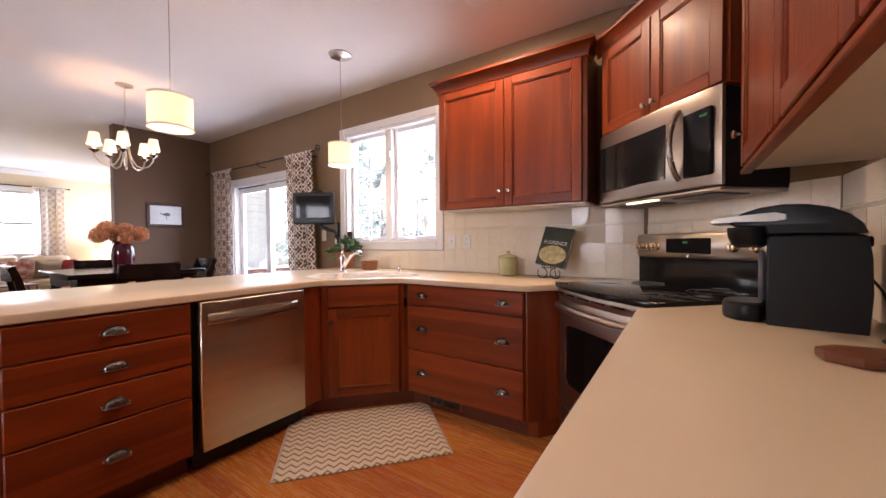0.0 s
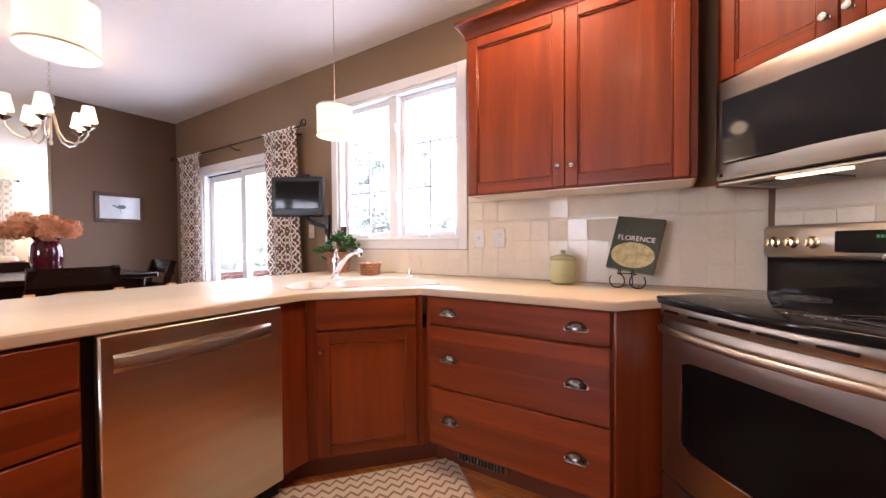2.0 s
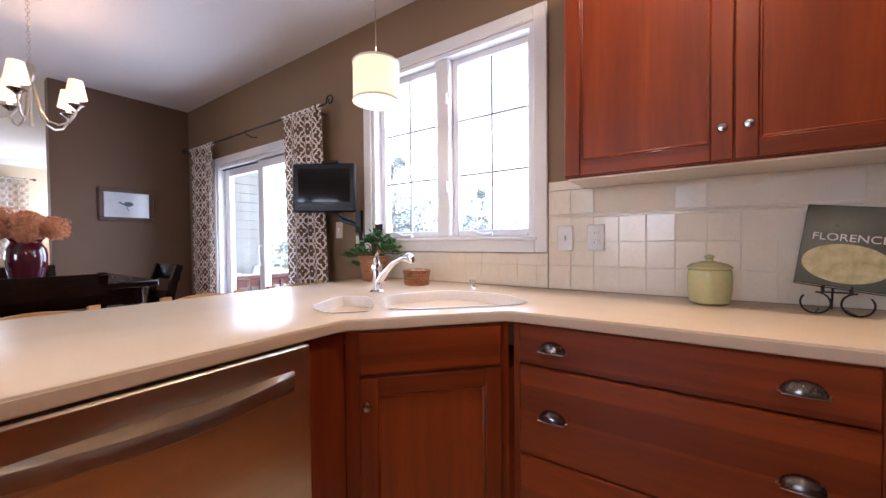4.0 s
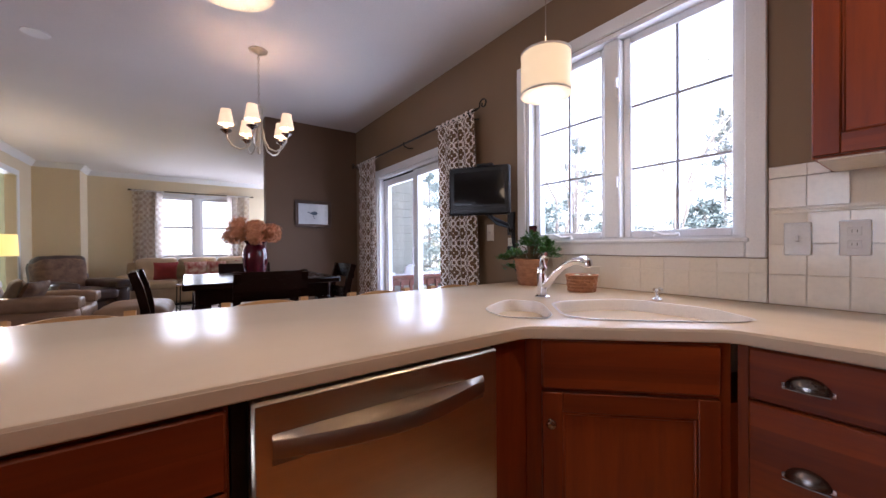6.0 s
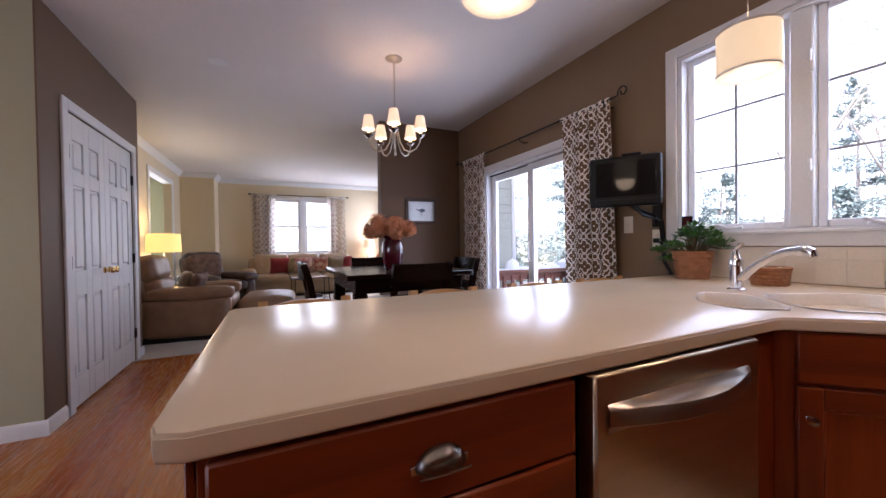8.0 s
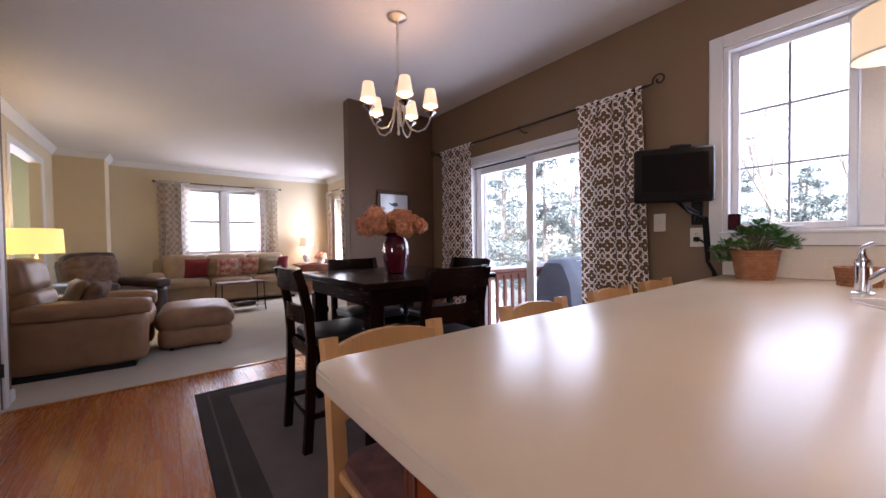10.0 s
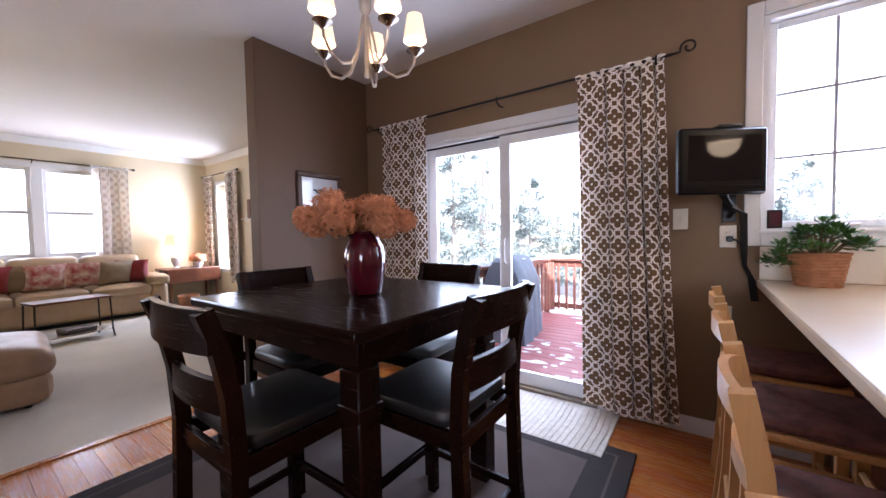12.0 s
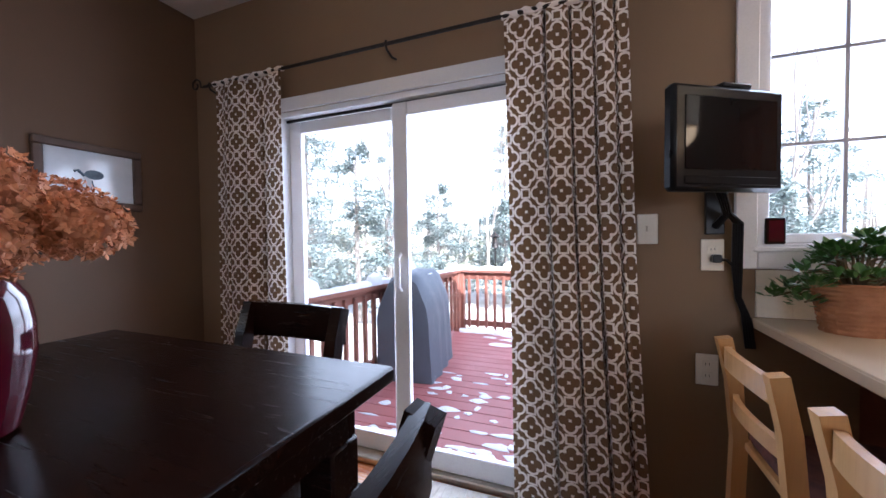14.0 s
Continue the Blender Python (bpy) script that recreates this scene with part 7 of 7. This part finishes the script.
for i in range(12):
    snow_patch(bm, -6.2 + i * 0.2, 3.10 + rnd.uniform(-.04, .05), 0.2, 0.16, 0.05)
for i in range(60):
    snow_patch(bm, rnd.uniform(-6.0, -4.3), 3.3 + 1.6 * rnd.random() ** 1.6, rnd.uniform(0.02, 0.11), rnd.uniform(0.012, 0.05), 0.006, n=9)
for i in range(16):
    snow_patch(bm, -6.0 + i * 0.25, 6.12 + rnd.uniform(-.05, .05), 0.2, 0.08, 0.04)
for i in range(9):
    snow_patch(bm, rnd.uniform(-5.9, -4), rnd.uniform(5.3, 6.0), rnd.uniform(0.08, 0.25), rnd.uniform(0.03, 0.08), 0.01, n=10)
ob = link("deck_snow", bm, snow)
tagged(ob, "melting patches of snow lying on the red deck", "snow", "", "stuff")


def railing(name, a, b, label):
    a, b = Vector(a), Vector(b)
    L, ang = (b - a).length, math.degrees(math.atan2(b.y - a.y, b.x - a.x))
    t = thing(name, (a.x, a.y, -0.14), label, "railing", rz=ang)
    part("top_rail", box(0, L, -0.07, 0.07, 0.86, 0.90, 0.004), deck_rail_red, t)
    part("upper_rail", box(0, L, -0.02, 0.02, 0.76, 0.85, 0.003), deck_rail_red, t)
    part("lower_rail", box(0, L, -0.02, 0.02, 0.08, 0.16, 0.003), deck_rail_red, t)
    n = int(L / 0.125)
    me = None
    for i in range(1, n):
        if me is None:
            ob = part("baluster", box(-0.018, 0.018, -0.055, -0.021, 0.06, 0.82, 0.002), deck_rail_red, t, smooth=False)
            me = ob.data
        else:
            ob = new("baluster", me)
            ob.parent = t
        ob.location = (i * L / n, 0, 0)
    for x in (0.0, L / 2, L):
        part("post", box(x - 0.045, x + 0.045, -0.045, 0.045, 0.0, 0.858, 0.004), deck_rail_red, t)
    bm = bmesh.new()
    k = int(L / 0.16)
    for i in range(k):
        h = rnd.uniform(0.02, 0.07) + (0.10 if i in (int(k * .15), int(k * .38)) else 0)
        x = (i + 0.5) * L / k
        m = 9
        ring = [bm.verts.new((x + 0.12 * math.cos(6.2832 * j / m), 0.066 * math.sin(6.2832 * j / m), 0.899)) for j in range(m)]
        rng2 = [bm.verts.new((x + 0.09 * math.cos(6.2832 * j / m), 0.05 * math.sin(6.2832 * j / m), 0.90 + h * 0.7)) for j in range(m)]
        tip = bm.verts.new((x, 0, 0.90 + h))
        for j in range(m):
            q = (j + 1) % m
            bm.faces.new((ring[j], ring[q], rng2[q], rng2[j]))
            bm.faces.new((rng2[j], rng2[q], tip))
    part("snow_cap", bm, snow, t, "snow lying on the rail")
    return t


railing("deck_railing", (-6.53, 3.05), (-6.15, 6.15), "red brown wooden deck railing capped with snow")
railing("deck_railing", (-6.10, 6.22), (-1.3, 6.22), "red brown wooden deck railing at the far side")

t = thing("covered_grill", (-6.08, 4.62, -0.139), "barbecue grill under a fitted grey cover", "grill", rz=8)
bm = bmesh.new()
prof = [(-0.30, 0.0), (-0.29, 0.60), (-0.27, 0.72), (-0.15, 0.98), (-0.10, 1.02), (0.10, 1.02), (0.16, 0.98), (0.27, 0.74), (0.29, 0.60), (0.31, 0.0)]
rings = []
for i in range(25):
    u = -1 + 2 * i / 24
    k = 1 - 0.12 * abs(u) ** 6
    rings.append([bm.verts.new((x * k + 0.014 * math.sin(11 * u + 3 * z) * (1 - z), 0.44 * u * (1 + 0.05 * (1 - z)), z * (1 - 0.05 * abs(u) ** 8))) for x, z in prof])
for lo, hi in zip(rings, rings[1:]):
    for i in range(len(prof) - 1):
        bm.faces.new((lo[i], lo[i + 1], hi[i + 1], hi[i]))
for r in (rings[0], rings[-1]):
    bm.faces.new(r)
bmesh.ops.recalc_face_normals(bm, faces=bm.faces)
part("cover", bm, grill_cloth, t)
part("label_patch", box(0.13, 0.17, -0.05, 0.05, 0.985, 0.99, 0.001), white_paint, t, "small pale label")

# ground and woods
ground_mat = surface("snow dusted ground", (0.62, 0.61, 0.60), (0.34, 0.31, 0.27), 0.9, scale=0.6, fine=6, bump=0.5, dist=0.05)
bm = bmesh.new()
n = 40
g = [[bm.verts.new((-300 + 600 * (i / n), 3.55 + 0.01 + 500 * (j / n) ** 2, -1.6 - 0.5 * math.sin(i * 0.7) * min(1, j / 6) + 2.2 * (j / n) * math.sin(i * 0.3 + j * 0.2))) for i in range(n + 1)] for j in range(n + 1)]
for j in range(n):
    for i in range(n):
        bm.faces.new((g[j][i], g[j][i + 1], g[j + 1][i + 1], g[j + 1][i]))
built("ground", bm, ground_mat, "forest floor dusted with snow", "ground")
built("ground", box(-300, 300, -300, 3.55, -2.0, -1.6), ground_mat, "lawn dusted with snow", "ground")


def needles(bm, c, d, ln, k, s, rnd):
    side = d.cross(Vector((0, 0, 1))).normalized()
    for i in range(k):
        u = 0.25 + 0.75 * (i + rnd.random()) / k
        w = (1.1 - u * 0.7) * ln * 0.30
        p = c + d * ln * u + side * rnd.uniform(-w, w) + Vector((0, 0, rnd.gauss(-0.02, 0.10) - 0.10 * u * u * ln))
        a = Vector((rnd.uniform(-1, 1), rnd.uniform(-1, 1), rnd.uniform(-.6, .6))).normalized()
        b = a.cross(Vector((rnd.uniform(-.6, .6), rnd.uniform(-.6, .6), 1))).normalized()
        z = s * rnd.uniform(0.5, 1.2)
        bm.faces.new([bm.verts.new(p + q) for q in (-a * z, b * z * 0.45, a * z, -b * z * 0.45)])


def conifer(at, h, seed, r=2.0):
    rnd = random.Random(seed)
    t = thing("conifer", at, "slender evergreen tree at the edge of the woods", "tree")
    part("trunk", tube([(0.06 * math.sin(i), 0.06 * math.cos(i * 1.3), h * i / 8) for i in range(9)], [0.11 * (1 - i / 9) + 0.01 for i in range(9)], 8), bark, t)
    bm, lim = bmesh.new(), bmesh.new()
    z = h * 0.10
    while z < h * 0.98:
        f = 1 - z / h
        for k in range(rnd.choice((1, 2, 3))):
            a = rnd.uniform(0, 6.28)
            ln = r * (min(1, f * 1.5) ** 0.7) * rnd.uniform(0.35, 1.15) + 0.15
            d = Vector((math.cos(a), math.sin(a), rnd.uniform(-0.05, 0.35)))
            c = Vector((0, 0, z + rnd.uniform(-0.1, 0.1)))
            add_tube(lim, [c, c + d * ln * 0.9 + Vector((0, 0, -0.08 * ln))], [0.018, 0.005], 4)
            needles(bm, c, d, ln, int(40 + 120 * ln), 0.075, rnd)
        z += h * rnd.uniform(0.012, 0.034)
    part("limbs", lim, bark, t)
    part("needles", bm, pine_mat, t, "grey green needles with gaps")
    return t


def bare_tree(at, h, seed, mat, leaves=0):
    rnd = random.Random(seed)
    t = thing("bare_tree", at, "bare slender deciduous tree in winter", "tree")
    bm = bmesh.new()
    tips = []

    def grow(p, d, ln, r, depth):
        q = p + d * ln
        mid = p + d * ln * 0.5 + Vector((rnd.uniform(-1, 1), rnd.uniform(-1, 1), 0)) * ln * 0.04
        add_tube(bm, [p, mid, q], [r, r * 0.85, r * 0.65], 5 if depth > 2 else 4, caps=False)
        if depth == 0:
            tips.append(q)
            return
        for _ in range(2 if depth < 4 else 3):
            e = (d + Vector((rnd.uniform(-.6, .6), rnd.uniform(-.6, .6), rnd.uniform(0.0, .35)))).normalized()
            grow(q if rnd.random() < .6 else mid, e, ln * rnd.uniform(.55, .8), r * 0.5, depth - 1)
    grow(Vector((0, 0, 0)), Vector((rnd.uniform(-.05, .05), 0, 1)).normalized(), h * 0.42, 0.09, 5)
    part("trunk_and_limbs", bm, mat, t)
    if leaves:
        bm = bmesh.new()
        for p in tips:
            for _ in range(leaves):
                c = p + Vector((rnd.gauss(0, .3), rnd.gauss(0, .3), rnd.gauss(0, .3)))
                a = Vector((rnd.uniform(-1, 1), rnd.uniform(-1, 1), rnd.uniform(-1, 1))).normalized() * 0.06
                b = a.orthogonal().normalized() * 0.04
                bm.faces.new([bm.verts.new(c + q) for q in (-a, b, a, -b)])
        part("dry_leaves", bm, pale_leaf, t, "sparse dry leaves")
    return t


for i, (x, y, h, r) in enumerate(((-10.6, 16.5, 5.4, 2.2), (-14.5, 19, 9, 2.4), (-11.9, 12.0, 6.4, 2.3), (-7.6, 17, 4.6, 2.2), (-5.6, 20, 5.6, 2.2), (-15.0, 13.0, 9.0, 2.2), (-3.4, 15.5, 4.2, 1.9), (-1.2, 18, 5.2, 2.0), (1.6, 16, 4.9, 2.0), (-18.5, 17, 11, 2.6), (-22, 14, 8, 2.4), (4.5, 21, 9, 2.6), (-9.0, 24, 10, 2.8))):
    conifer((x, y, -1.7), h, 30 + i, r)
for i, (x, y, h) in enumerate(((-11.2, 13, 11), (-8.2, 16, 10), (-6.4, 18, 9), (-4.4, 21, 9), (-14, 18, 13), (-16.5, 12, 10), (2.8, 18, 11), (-20, 20, 12))):
    bare_tree((x, y, -1.7), h, 60 + i, bark_pale if i % 2 else bark, 5 if i in (2, 4, 6) else 0)

# the far woods: thin trunks and undergrowth
rnd = random.Random(21)
bm = bmesh.new()
for i in range(420):
    a = rnd.uniform(-1.30, 1.25)
    d = rnd.uniform(24, 60)
    x, y = -4 + d * math.sin(a), 2 + d * math.cos(a)
    h = rnd.uniform(4, 9)
    lean = rnd.uniform(-.6, .6)
    add_tube(bm, [(x, y, -2), (x + lean * .4, y, h * .5 - 2), (x + lean, y, h - 2)], [0.12, 0.09, 0.03], 4, caps=False)
tagged(link("far_woods_trunks", bm, bark_pale), "pale trunks of the woods behind the house", "woods", "", "stuff")
bm = bmesh.new()
for i in range(26000):
    a = rnd.uniform(-1.35, 1.25)
    d = rnd.uniform(20, 55)
    x, y = -4 + d * math.sin(a), 2 + d * math.cos(a)
    clump = noise.noise(Vector((x * 0.22, y * 0.22, 3)))
    z = -1.8 + (3.2 + 5.5 * max(0, clump)) * rnd.random() ** 1.7 * d / 30
    s = rnd.uniform(0.10, 0.30)
    u = Vector((rnd.uniform(-1, 1), rnd.uniform(-1, 1), rnd.uniform(-.6, .6))).normalized() * s
    w = u.orthogonal().normalized() * s * 0.5
    c = Vector((x, y, z))
    bm.faces.new([bm.verts.new(c + q) for q in (-u, w, u, -w)])
tagged(link("far_woods_leaves", bm, pale_leaf, smooth=False), "sunlit undergrowth of the woods behind the house", "woods", "", "stuff")

# feeder pole beyond the deck rail
t = thing("feeder_pole", (-5.75, 6.9, -1.7), "thin dark garden pole with a small lantern feeder", "bird feeder")
part("pole", tube([(0, 0, 0), (0, 0, 2.75)], 0.012, 6), iron, t)
part("feeder", lathe([(0.0, 2.74), (0.06, 2.76), (0.05, 2.78), (0.04, 2.92), (0.08, 2.94), (0.0, 3.02)], seg=12), iron, t, "small dark lantern feeder")

# ---- tiles and floor boards ----
rnd = random.Random(2)


def tile_run(name, m, length, rows, pitch, label):
    """Glazed tiles on a wall: m places local x along the wall, -y into the room."""
    back = thing(name, (0, 0, 0), label, "backsplash")
    back["kind"] = "structure"
    back.matrix_world = m
    part("grout_bed", box(0, length, -0.0062, -0.0005, rows[0][0], rows[-1][1]), grout, back, "sandy grout bed", smooth=False)
    for z0, z1 in rows:
        x = 0.0
        meshes = {}
        while x < length - 0.012:
            w = min(pitch, length - x)
            key = round(w, 4)
            g = 0.0009
            if key not in meshes:
                ob = part("tile", box(g, w - g, -0.0078, -0.0045, z0 + g, z1 - g, 0.0012), tile_cream, back, smooth=False)
                meshes[key] = ob.data
            else:
                ob = new("tile", meshes[key])
                ob.parent = back
            ob.location = (x, -rnd.uniform(0, 0.0005), 0)
            ob.rotation_euler = (rnd.uniform(-.004, .004), 0, rnd.uniform(-.004, .004))
            x += w
    return back


ROWS = [(0.915, 1.030), (1.030, 1.146), (1.146, 1.260), (1.282, 1.396)]
nb = tile_run("backsplash_north", pose(-2.598, 2.80, 0), 1.50, ROWS, 0.1065, "cream glazed wall tiles with a raised rope border")
tile_run("backsplash_sill", pose(-3.83, 2.80, 0), 1.228, [(0.915, 1.030), (1.030, 1.088)], 0.1065, "cream glazed wall tiles beneath the window")
tile_run("backsplash_corner", pose(-2.598, 2.80, 0), 0.165, [(1.398, 1.442)], 0.1065, "cream glazed cap tiles beside the wall cabinet")
db = tile_run("backsplash_diagonal", pose(-1.07, 2.80, 0, 0, 0, -45), 0.94, ROWS, 0.1065, "cream glazed wall tiles behind the range")
eb = tile_run("backsplash_east", pose(-0.40, 2.125, 0, 0, 0, -90), 2.4, ROWS, 0.1065, "cream glazed wall tiles behind the coffee maker")
for par, L in ((nb, 1.50), (db, 0.94), (eb, 2.4)):
    bm = bmesh.new()
    add_box(bm, 0, L, -0.008, -0.0046, 1.2615, 1.2805, 0.0015)
    x = 0.0
    while x < L - 0.02:
        add_tube(bm, [(x, -0.008, 1.268), (x + 0.018, -0.0085, 1.274)], 0.003, 5)
        x += 0.016
    part("rope_border", bm, tile_cream, par, "raised rope pattern border tile")

fl = thing("floor", (0, 0, 0), "honey oak strip floor with a satin finish", "floor")
fl["kind"] = "structure"
pool = {}
rest = bmesh.new()
y = 2.80
row = 0
while y > -3.3:
    x = -6.93 - rnd.uniform(0, 0.9)
    while x < -0.4:
        L = rnd.choice((0.9, 1.2, 1.5, 1.8))
        a, b = max(x, -6.93), min(x + L, -0.4)
        if b - a > 0.05:
            if y > -0.75:
                key = round(b - a, 2) if (a == x and b == x + L) else None
                if key is not None and key in pool:
                    ob = new("plank", pool[key])
                    ob.parent = fl
                else:
                    ob = part("plank", box(0, b - a - 0.0004, 0.0002, 0.0818, -0.015, 0.0, 0.0007), oak_plank, fl, smooth=False)
                    if key is not None:
                        pool[key] = ob.data
                ob.location = (a, y - 0.082, -rnd.uniform(0, 0.0003))
            else:
                add_box(rest, a, b - 0.0004, y - 0.0818, y - 0.0002, -0.015, 0.0, 0.0007)
        x += L
    y -= 0.082
    row += 1
tagged(link("plank_field", rest, oak_plank, fl, smooth=False), "", "", "", "stuff")
part("carpet_threshold", box(-6.945, -6.905, -0.76, 1.69, 0.0, 0.009, 0.003), oak_plank, fl, "thin oak strip at the carpet edge")
